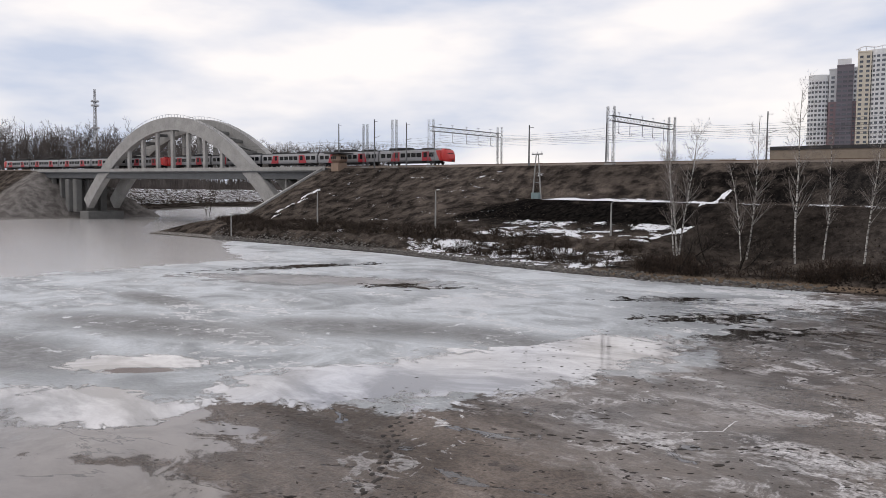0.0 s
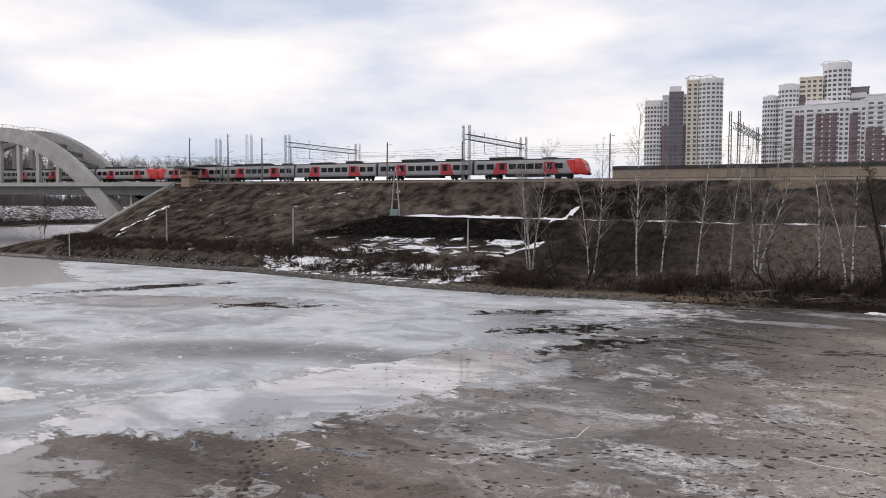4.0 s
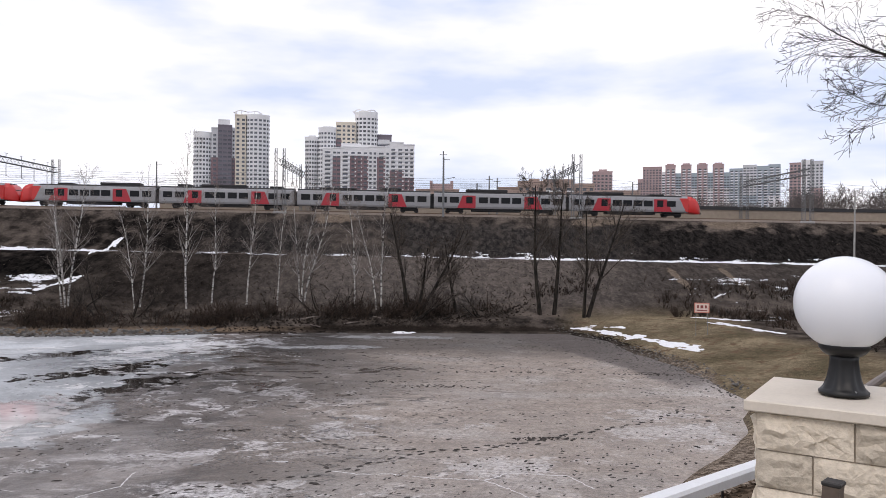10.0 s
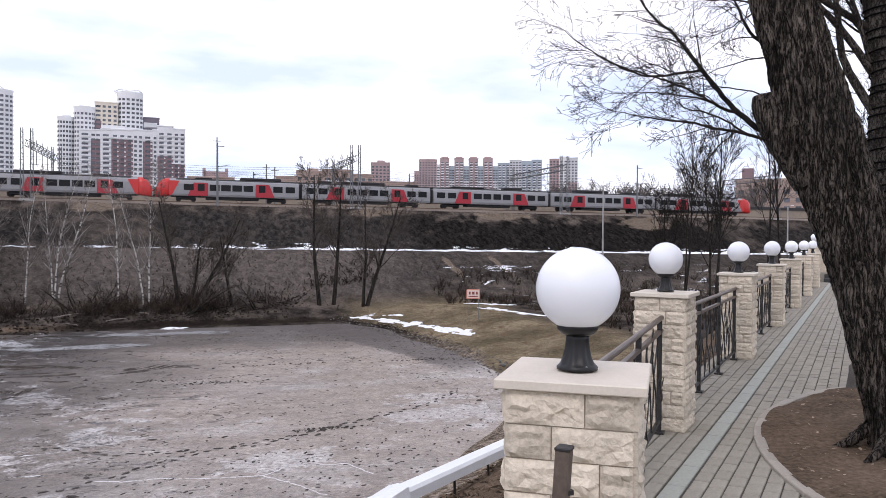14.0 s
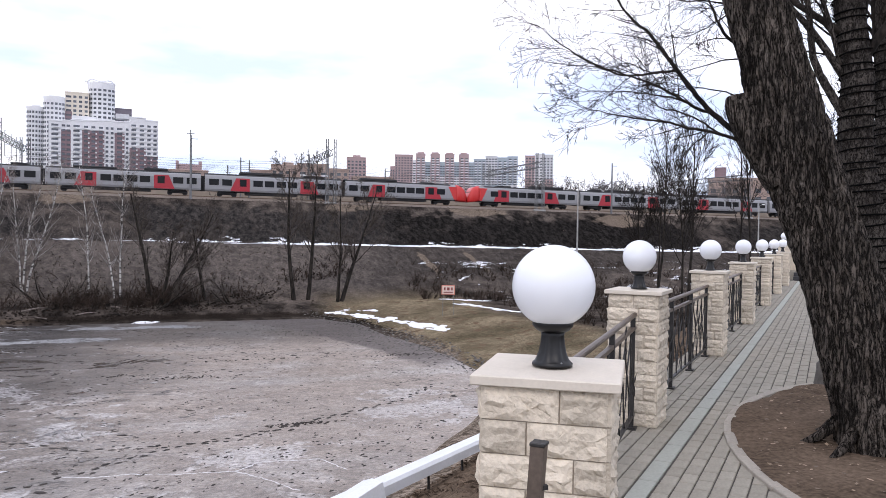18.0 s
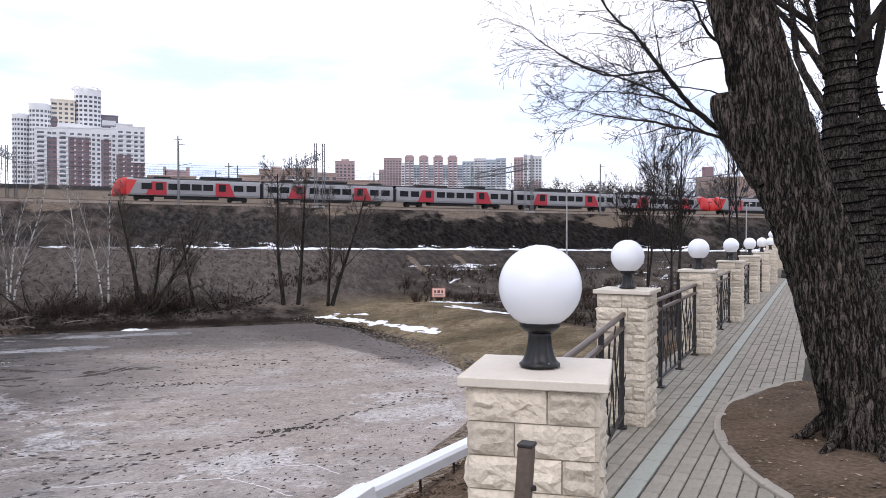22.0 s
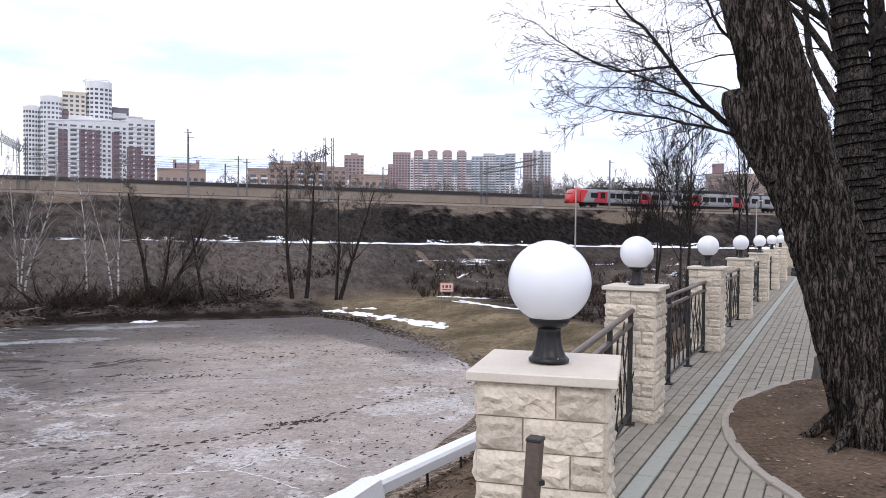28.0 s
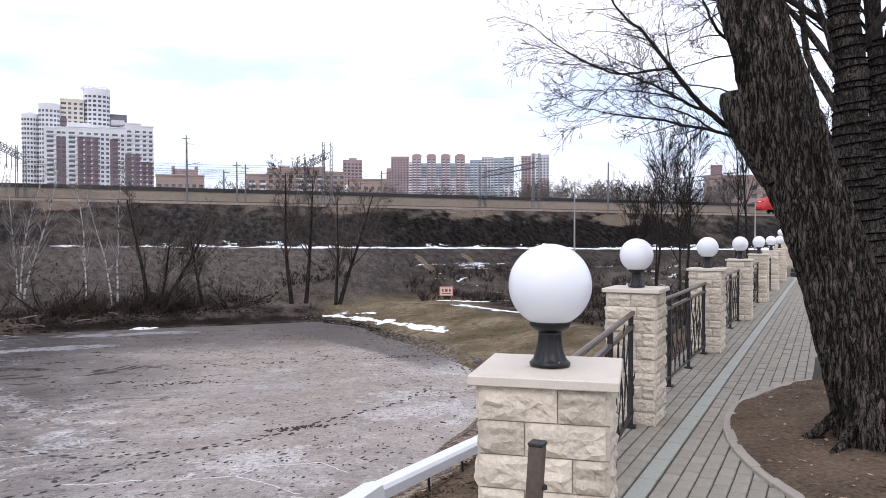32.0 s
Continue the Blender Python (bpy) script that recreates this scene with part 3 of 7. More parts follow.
    band = n.math("MULTIPLY", n.step(shore, 18.9, 20.0), n.step(y, 57, 65))
    col = n.mix(n.math("MULTIPLY", band, 0.85), col, n.mix(speck, (0.035, 0.028, 0.025), (0.125, 0.104, 0.094)))
    # wet ice, its colour darkened to paint in the dark slope's reflection
    wet_reflection = n.step(n.math("ADD", n.most(n.blob(-24, 73, 17, 17), n.blob(-12, 66, 16, 14)), n.math("MULTIPLY", ragged, 0.5)), 0.0, 0.3)
    col = n.mix(n.math("MULTIPLY", n.math("MULTIPLY", wet_reflection, n.math("SUBTRACT", 1.0, slab)), 0.5), col, n.scale(col, 0.28))
    grit = n.noise(7.0, 5, 0.75, (0.8, 1.0, 1.0), 0.4)
    dry_land = n.math("SUBTRACT", 1.0, n.most(sea, pool))
    # crisp flakes of white crust, dark puddles and thin dark seams on the silt
    west = n.step(n.math("ADD", x, n.math("MULTIPLY_ADD", big, 30.0, -15.0)), -6, 4, 1.0, 0.0)
    flake = n.noise(0.5, 9, 0.68, (0.75, 1.0, 1), 1.4)
    flake_at = n.math("MULTIPLY", n.step(n.noise(0.085, 5, 0.6, (0.7, 1, 1), 0.8), 0.46, 0.60, 0.0, 0.13), n.step(x, -26, -14, 1.0, 0.5))
    flake = n.math("MULTIPLY", n.step(n.math("ADD", flake, flake_at), 0.66, 0.675), n.step(speck, 0.34, 0.46))
    flake = n.math("MULTIPLY", n.math("MULTIPLY", flake, dry_land), n.math("MULTIPLY", n.step(y, 20, 30, 0.35, 1.0), n.math("MAXIMUM", west, 0.12)))
    col = n.mix(n.math("MULTIPLY", flake, 0.85), col, n.mix(fine, (0.46, 0.45, 0.445), (0.74, 0.735, 0.74)))
    # shallow brown melt water under the near bank
    shallow = n.step(n.math("ADD", n.most(n.blob(-36, 14, 9.5, 5.0, 35), n.blob(-29, 11.5, 8, 3.2, 20), n.blob(-31.5, 18.5, 3.5, 1.0, 40)), n.math("ADD", n.math("MULTIPLY", ragged, 0.5), n.math("MULTIPLY_ADD", streak, 1.4, -0.7))), 0.0, 0.3)
    shallow = n.math("MULTIPLY", shallow, dry_land)
    col = n.mix(n.math("MULTIPLY", shallow, 0.85), col, n.mix(n.step(mid, 0.35, 0.65), (0.13, 0.112, 0.102), (0.235, 0.21, 0.198)))
    puddle = n.noise(0.2, 9, 0.64, (0.7, 1.0, 1), 1.6)
    puddle = n.math("MULTIPLY", n.step(n.math("ADD", puddle, n.step(n.noise(0.055, 4, 0.6), 0.48, 0.6, 0.0, 0.09)), 0.635, 0.65), n.math("MULTIPLY", n.math("MULTIPLY", dry_land, mud), west))
    puddle = n.math("MULTIPLY", puddle, n.math("SUBTRACT", 1.0, flake))
    col = n.mix(n.math("MULTIPLY", puddle, 0.8), col, (0.050, 0.041, 0.034))
    seam = n.math("ABSOLUTE", n.math("SUBTRACT", n.noise(0.075, 6, 0.55, (0.5, 1.1, 1), 0.9), 0.5))
    seam = n.math("MULTIPLY", n.step(seam, 0.0015, 0.0045, 1.0, 0.0), n.math("MULTIPLY", n.math("MULTIPLY", dry_land, mud), n.step(n.noise(0.3, 3), 0.44, 0.56)))
    col = n.mix(n.math("MULTIPLY", seam, 0.75), col, (0.035, 0.028, 0.024))
    edge_rim = n.math("MULTIPLY", n.math("MULTIPLY", pool, n.math("SUBTRACT", 1.0, pool)), 4.0)
    col = n.mix(n.math("MULTIPLY", edge_rim, 0.7), col, (0.74, 0.735, 0.74))
    keep = n.most(sea, n.math("MULTIPLY", pool, 0.92), shallow, n.math("MULTIPLY_ADD", mud, -0.7, 0.7))
    col = n.mix(keep, n.scale(col, n.math("MULTIPLY", n.step(grit, 0.3, 0.7, 0.62, 1.38), n.step(speck, 0.3, 0.7, 0.8, 1.2))), col)
    gloss = n.most(n.math("MULTIPLY", lead, 1.0), sea, pool, n.math("MULTIPLY", n.most(puddle, shallow), 0.9))
    damp = n.step(n.noise(0.05, 5, 0.6, (0.5, 1.1, 1), 0.8), 0.45, 0.6)
    film = n.step(n.math("ADD", n.most(n.blob(-10, 45, 11, 8), n.blob(-23, 52, 5, 6), n.blob(2, 58, 12, 7), n.blob(-24, 73, 13, 17)), n.math("MULTIPLY", ragged, 0.5)), 0.0, 0.3)
    # sky reflection on the wet silt, painted as a paler colour
    painted_sheen = n.step(n.math("ADD", n.most(n.blob(-19, 40, 8, 14, 20), n.blob(-14, 30, 9, 5)), n.math("MULTIPLY", ragged, 0.6)), 0.0, 0.5)
    col = n.mix(n.math("MULTIPLY", painted_sheen, 0.35), col, n.mix(n.step(streak, 0.4, 0.62), (0.22, 0.20, 0.185), (0.46, 0.435, 0.42)))
    rough = n.math("SUBTRACT", n.math("SUBTRACT", 0.55, n.math("MULTIPLY", damp, 0.25)), n.math("MULTIPLY", film, 0.17))
    rough = n.math("ADD", n.math("MULTIPLY", rough, n.math("SUBTRACT", 1.0, gloss)), n.math("ADD", n.math("MULTIPLY", gloss, 0.07), n.math("MULTIPLY", sea, 0.04)))
    ripple = n.noise(1.6, 4, 0.65, (1, 1.6, 1))
    dull = n.math("SUBTRACT", 1.0, gloss)
    n.bump(n.math("ADD", n.math("MULTIPLY", n.math("ADD", n.math("MULTIPLY", fine, 0.16), n.math("MULTIPLY", speck, 0.05)), dull), n.math("MULTIPLY", n.math("MULTIPLY", ripple, sea), 0.08)), 0.5)
    return n.done(col, rough, n.math("MAXIMUM", n.math("MULTIPLY_ADD", mud, -0.3, 0.5), n.math("MULTIPLY", gloss, 0.5)))


def spread(*runs):
    out = []
    for a, b, s in runs:
        out += list(np.arange(a, b, s))
    return out


def grid_mesh(name, xs, ys, height, material):
    vs = [(x, y, height(x, y)) for y in ys for x in xs]
    w = len(xs)
    fs = [(j * w + i, j * w + i + 1, (j + 1) * w + i + 1, (j + 1) * w + i) for j in range(len(ys) - 1) for i in range(w - 1)]
    me = bpy.data.meshes.new(name)
    me.from_pydata(vs, [], fs)
    me.materials.append(material)
    for p in me.polygons:
        p.use_smooth = True
    return me


GX = spread((-4000, -800, 400), (-800, -420, 40), (-420, -200, 6), (-200, 130, 1.3), (130, 400, 9), (400, 4001, 400))
GY = spread((-4000, -100, 390), (-100, -8, 8), (-8, 40, 1.5), (40, 86, 3), (86, 142, 0.9), (142, 180, 3), (180, 420, 20), (420, 1000, 80), (1000, 4001, 500))
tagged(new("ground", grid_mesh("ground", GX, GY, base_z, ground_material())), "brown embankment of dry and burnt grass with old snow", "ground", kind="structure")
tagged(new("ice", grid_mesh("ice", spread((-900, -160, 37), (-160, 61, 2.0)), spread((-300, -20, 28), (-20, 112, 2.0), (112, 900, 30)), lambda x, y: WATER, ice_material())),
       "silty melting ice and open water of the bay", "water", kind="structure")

# ---- railway ----
M_CONC = mat("weathered_concrete", (0.315, 0.31, 0.30), 0.85, var=0.3, scale=0.3, fine=2.5)
M_CONC_D = mat("dark_concrete", (0.145, 0.145, 0.14), 0.9, var=0.3, scale=0.3, fine=2.5)
M_STEEL = mat("galvanised_steel", (0.16, 0.165, 0.17), 0.6, 0.3, scale=1.0, fine=6)
M_DARK = mat("dark_steel", (0.03, 0.03, 0.032), 0.6, 0.2)
M_BALLAST = mat("ballast", (0.17, 0.14, 0.115), 0.95, var=0.45, scale=0.25, fine=5.0, bump=0.1)
M_RAIL = mat("rusty_rail", (0.13, 0.085, 0.06), 0.55, 0.5)
M_WALL = mat("beige_barrier", (0.27, 0.225, 0.18), 0.9, var=0.2, scale=0.06, fine=1.0)


def strip_along(mb, x0, x1, step, section):
    """Sweeps a (dy, dz) section along the near track."""
    xs = list(np.arange(x0, x1, step)) + [x1]
    n = len(section)
    vs = [(x, track_y(x) + dy, rail_z(x) + dz) for x in xs for dy, dz in section]
    fs = [(i * n + k, i * n + (k + 1) % n, (i + 1) * n + (k + 1) % n, (i + 1) * n + k) for i in range(len(xs) - 1) for k in range(n)]
    fs += [tuple(range(n)), tuple(range(len(vs) - n, len(vs)))]
    mb.add(vs, fs)
    return mb


bed = thing("railway_track", "railway tracks on grey-brown ballast along the embankment", "railway track", kind="structure")
part("ballast", strip_along(MB(), -700, 900, 10, [(-3.2, -0.9), (-1.9, -0.2), (26.5, -0.2), (28, -0.9)]), M_BALLAST, bed)
for lane in (0.0, 4.8, 10.5, 15.5, 21.0):
    for side in (-0.76, 0.76):
        part("rail", strip_along(MB(), -700, 900, 25, [(lane + side - 0.06, -0.2), (lane + side - 0.04, 0.0), (lane + side + 0.04, 0.0), (lane + side + 0.06, -0.2)]), M_RAIL, bed)
wall = thing("barrier_wall", "long beige concrete barrier behind the tracks with a dark coping", "wall", kind="structure")
part("panel", strip_along(MB(), -59, 700, 12, [(24.5, -1.0), (24.5, 3.1), (24.9, 3.1), (24.9, -1.0)]), M_WALL, wall)
part("coping", strip_along(MB(), -59, 700, 12, [(24.3, 3.1), (24.3, 3.85), (25.1, 3.85), (25.1, 3.1)]), M_DARK, wall)


def lattice_mast(mb, x, y, z, h, w=0.5):
    for dx in (-w / 2, w / 2):
        for dy in (-w / 2, w / 2):
            mb.bar((x + dx, y + dy, z), (x + dx * 0.7, y + dy * 0.7, z + h), 0.07)
    k, up = 0, z + 0.4
    while up < z + h - 0.9:
        s = 1 if k % 2 else -1
        for dy in (-w / 2, w / 2):
            mb.bar((x - s * w / 2, y + dy, up), (x + s * w / 2, y + dy, up + 0.9), 0.032)
        mb.bar((x - w / 2, y + s * w / 2, up), (x - w / 2, y - s * w / 2, up + 0.9), 0.032)
        up, k = up + 0.9, k + 1


def gantry(x, span=28.5, h=12.3):
    """A rigid catenary portal across the tracks."""
    y0, z = track_y(x) - 4.3, rail_z(x) - 0.8
    t = thing("catenary_gantry", "grey steel lattice portal carrying the overhead line across the tracks", "gantry", "catenary gantries")
    for dy in (0.0, span):
        for dx in (-0.75, 0.75):
            mb = MB()
            lattice_mast(mb, x + dx, y0 + dy, z, h)
            part("mast", mb, M_STEEL, t)
        mb = MB().box((x, y0 + dy, z + 0.15), (2.4, 1.0, 0.5), ch=0.05)
        part("footing", mb, M_CONC, t)
    mb = MB()
    zb = z + h - 3.0
    for dz in (0.0, 1.1):
        for dx in (-0.3, 0.3):
            mb.bar((x + dx, y0, zb + dz), (x + dx, y0 + span, zb + dz), 0.12)
    for k in range(20):
        a, b = y0 + span * k / 20, y0 + span * (k + 1) / 20
        s = k % 2
        for dx in (-0.3, 0.3):
            mb.bar((x + dx, a, zb + 1.1 * s), (x + dx, b, zb + 1.1 * (1 - s)), 0.07)
    part("crossbeam", mb, M_STEEL, t)
    for lane in (0.0, 4.8, 10.5, 15.5, 21.0):
        mb = MB()
        yy = y0 + 4.3 + lane
        mb.bar((x, yy - 0.9, zb), (x, yy - 0.9, zb - 2.6), 0.1)
        mb.bar((x, yy - 0.9, zb - 2.4), (x, yy + 0.3, zb - 2.7), 0.06)
        mb.bar((x, yy - 0.9, zb + 1.1), (x, yy - 0.9, zb + 1.9), 0.08)
        mb.bar((x, yy - 1.5, zb + 1.9), (x, yy - 0.3, zb + 1.9), 0.06)
        part("hanger", mb, M_STEEL, t)
    return t


for gx in (-133.6, -81.8, -26.8, 29.1, 73.4, 128):
    gantry(gx)


def mast(x, y, h, z=None):
    z = rail_z(x) - 0.9 if z is None else z
    t = thing("catenary_mast", "slender grey mast with a short bracket beside the tracks", "mast", "catenary masts")
    part("pole", MB().tube([(x, y, z), (x, y, z + h)], [0.22, 0.14], 8), M_STEEL, t)
    part("bracket", MB().bar((x, y, z + h - 0.6), (x + 1.2, y, z + h - 0.6), 0.08), M_STEEL, t)
    part("bracket", MB().bar((x, y, z + h * 0.62), (x + 2.2, y, z + h * 0.66), 0.07), M_STEEL, t)


for mx, my, mh in ((-155.6, 143, 13.5), (-143.1, 143, 12.0), (-103.2, 143, 9.5), (-170.8, 143, 13), (3.8, 141, 11.3), (12.3, 172, 9), (90, 141, 11), (-60, 172, 12.5), (-160, 172, 12), (-100, 172, 12), (48, 172, 10)):
    mast(mx, my, mh)
for mx, mh in ((-159.3, 12.4), (-147.7, 13.0)):
    t = thing("catenary_mast", "pair of grey steel lattice masts beside the tracks", "mast", "catenary masts")
    for dx in (-0.8, 0.8):
        mb = MB()
        lattice_mast(mb, mx + dx, 143, rail_z(mx) - 0.9, mh)
        part("mast", mb, M_STEEL, t)
    part("footing", MB().box((mx, 143, rail_z(mx) - 0.75), (2.6, 1.0, 0.5), ch=0.05), M_CONC, t)
wire = thing("overhead_line", "thin overhead contact wires between the gantries", "cables")
for lane in (0.0, 4.8, 10.5, 15.5, 21.0):
    mb = MB()
    for dz, sag in ((5.75, 0.0), (7.6, 0.9)):
        xs = (-430, -340, -260, -187, -133.6, -81.8, -26.8, 29.1, 73.4, 128, 183, 260, 400, 600)
        pts = []
        for a, b in zip(xs, xs[1:]):
            for k in range(6):
                u = k / 6
                x = a + (b - a) * u
                pts.append((x, track_y(x) + lane, rail_z(x) + dz - sag * 4 * u * (1 - u)))
        mb.tube(pts, 0.022, 3, False)
    part("contact_wire", mb, M_DARK, wire)

# ---- train ----
M_TGREY = mat("silver_grey_paint", (0.255, 0.257, 0.268), 0.5, 0.0, var=0.08, scale=0.5, fine=4)
M_TRED = mat("signal_red_paint", (0.36, 0.017, 0.030), 0.4, var=0.08, scale=0.5, fine=4)
M_TORANGE = mat("bright_red_paint", (0.52, 0.028, 0.026), 0.3, var=0.05)
M_GLASS = mat("dark_glass", (0.010, 0.011, 0.013), 0.12, var=0.1, spec=0.15)
M_ROOF = mat("grey_roof", (0.024, 0.024, 0.026), 0.8)
M_UNDER = mat("dark_underframe", (0.022, 0.022, 0.024), 0.8)
M_WHITE = mat("off_white_paint", (0.70, 0.70, 0.70), 0.5, var=0.08)
CAR = 26.1


def car_section(w=1.74, top=4.25, low=1.0):
    return [(-w + 0.12, low), (-w, low + 0.35), (-w, 3.2), (-w + 0.18, 3.75), (-w + 0.7, top - 0.08), (0, top), (w - 0.7, top - 0.08), (w - 0.18, 3.75), (w, 3.2), (w, low + 0.35), (w - 0.12, low)]


def loft(mb, rings):
    n = len(rings[0])
    vs = [p for r in rings for p in r]
    fs = [(i * n + k, i * n + (k + 1) % n, (i + 1) * n + (k + 1) % n, (i + 1) * n + k) for i in range(len(rings) - 1) for k in range(n)]
    fs += [tuple(range(n)), tuple(range(len(vs) - n, len(vs)))]
    return mb.add(vs, fs)


def train_car(cab, roofs):
    """One car about its own middle, along x; cab: -1, 0 or 1 for the end that carries the nose."""
    t = thing("train_car", "silver-grey commuter train car with red doors and dark windows", "train", "train cars")
    half = CAR / 2 - 0.35
    rings = []
    sec = car_section()
    ends = [-half, half]
    if cab:
        ends = [-half, half - 2.3]
    rings = [[(s, y, z) for y, z in sec] for s in np.linspace(ends[0], ends[1], 8)]
    part("body", loft(MB(), rings), M_TGREY, t)
    if cab:
        nose = []
        for u, wf, tf, lf in ((half - 2.3, 1, 1, 1), (half - 1.5, 0.985, 0.96, 0.9), (half - 0.9, 0.95, 0.88, 0.8), (half - 0.45, 0.89, 0.75, 0.75), (half - 0.1, 0.80, 0.58, 0.72), (half + 0.2, 0.66, 0.42, 0.75)):
            nose.append([(u, y * wf, min(z, 4.25 * tf) if z > 1.5 else z * lf) for y, z in sec])
        part("nose", loft(MB(), nose), M_TORANGE, t, "bright red rounded nose", True)
        for s in (-1, 1):
            part("side_flash", MB().prism([(half - 4.0, 3.70), (half - 2.25, 3.70), (half - 2.25, 1.1), (half - 2.7, 1.1)], s * 1.735, s * 1.765), M_TORANGE, t)
        mb = MB()
        mb.add([(half - 1.45, -1.15, 4.02), (half - 1.45, 1.15, 4.02), (half - 0.3, 1.3, 2.75), (half - 0.3, -1.3, 2.75), (half - 1.4, -1.15, 4.12), (half - 1.4, 1.15, 4.12), (half - 0.2, 1.3, 2.8), (half - 0.2, -1.3, 2.8)],
               [(0, 1, 2, 3), (7, 6, 5, 4), (0, 4, 5, 1), (1, 5, 6, 2), (2, 6, 7, 3), (3, 7, 4, 0)])
        part("windscreen", mb, M_GLASS, t)
        for s in (-1, 1):
            part("headlight", MB().box((half + 0.02, s * 1.05, 1.75), (0.25, 0.3, 0.2), ch=0.04), M_WHITE, t)
        part("coupler", MB().box((half + 0.45, 0, 0.95), (0.7, 0.4, 0.35), ch=0.06), M_DARK, t)
    doors = (-5.9, 5.9) if not cab else (-5.9, 4.95)
    for s in (-1, 1):
        for dx in doors:
            part("door_panel", MB().prism([(dx - 1.2, 1.05), (dx + 2.3, 1.05), (dx + 1.3, 3.45), (dx - 1.2, 3.45)] if dx > 0 else [(dx - 2.3, 1.05), (dx + 1.2, 1.05), (dx + 1.2, 3.45), (dx - 1.3, 3.45)], s * 1.735, s * 1.757), M_TRED, t, "red door field")
            door = part("door", MB().box((dx, s * 1.762, 2.2), (1.35, 0.03, 2.15)), M_TRED, t)
            part("door_glass", MB().box((dx, s * 1.782, 2.6), (1.2, 0.02, 1.3)), M_GLASS, door)
        spots = [-11.1, -8.8, -3.2, -1.1, 1.1, 3.2, 8.8, 11.1] if not cab else [-11.1, -8.8, -3.4, -1.4, 0.6, 2.6, 7.1]
        for wx in spots:
            part("window", MB().box((wx, s * 1.752, 2.6), (1.72, 0.03, 1.12)), M_GLASS, t)
    for b in (-8.7, 8.7) if not cab else (-8.7, 7.6):
        bog = part("bogie", MB().box((b, 0, 0.62), (3.4, 2.3, 0.42), ch=0.06), M_UNDER, t)
        for dx in (-1.3, 1.3):
            for s in (-0.76, 0.76):
                mb = MB().tube([(b + dx, s - 0.07, 0.45), (b + dx, s + 0.07, 0.45)], 0.45, 14)
                part("wheel", mb, M_UNDER, bog)
    part("underframe_box", MB().box((-0.6, 0, 0.78), (9.5, 2.7, 0.6), ch=0.05), M_UNDER, t)
    part("roof_cover", loft(MB(), [[(q, y_, z_) for y_, z_ in ((-1.5, 3.78), (-1.05, 4.2), (0, 4.29), (1.05, 4.2), (1.5, 3.78))] for q in (-half, half - (3.4 if cab else 0))]), M_ROOF, t)
    part("skirt", MB().box((0.0, 0, 0.98), (2 * half - 5, 3.2, 0.16)), M_UNDER, t)
    for r0, r1, hh in roofs:
        part("roof_unit", MB().box(((r0 + r1) / 2, 0, 4.2 + hh / 2), (r1 - r0, 2.2, hh), ch=0.12), M_ROOF, t)
    part("gangway", MB().box((-CAR / 2 + 0.18, 0, 2.3), (0.5, 2.4, 2.7)), M_UNDER, t)
    if not cab:
        part("gangway", MB().box((CAR / 2 - 0.18, 0, 2.3), (0.5, 2.4, 2.7)), M_UNDER, t)
    return t


ROOF_A = ((-9.5, -7.0, 0.45), (-5.0, 3.5, 0.5), (8.0, 10.5, 0.35))
ROOF_B = ((-6.5, 1.5, 0.55), (5.5, 9.5, 0.4))
ROOF_C = ((-8.5, -1.5, 0.35), (3.0, 7.0, 0.5))
cab_car = train_car(1, ((-9.5, -2.0, 0.5), (3.0, 6.0, 0.25)))
mid_cars = [train_car(0, r) for r in (ROOF_A, ROOF_B, ROOF_C)]
CARS = [(cab_car, 0)]
for i in range(1, 10):
    src = cab_car if i in (4, 5, 9) else mid_cars[(i + i // 5) % 3]
    used = any(src is c for c, _ in CARS)
    CARS.append((copy_thing(src, Matrix()) if used else src, 180 if i in (4, 9) else 0))

# ---- arch bridge ----
bridge = thing("arch_bridge", "grey concrete arch bridge carrying the railway over the channel", "bridge")
B_MID, B_TOP, B_K = -252.4, 25.5, 0.0090
deck = part("deck", strip_along(MB(), -352, -173, 8, [(-6.6, -0.75), (-6.6, -1.7), (-5.7, -1.9), (-5.7, -3.9), (6.5, -3.9), (6.5, -1.9), (7.4, -1.7), (7.4, -0.75)]), mat("stained_deck_concrete", (0.10, 0.105, 0.11), 0.85, var=0.25, scale=0.3, fine=3), bridge)
part("parapet", strip_along(MB(), -352, -173, 8, [(-6.75, -1.35), (-6.75, -0.25), (-6.4, -0.25), (-6.4, -1.35)]), M_CONC, deck)


def rib_z(x, off):
    return B_TOP + off - B_K * (x - B_MID) ** 2


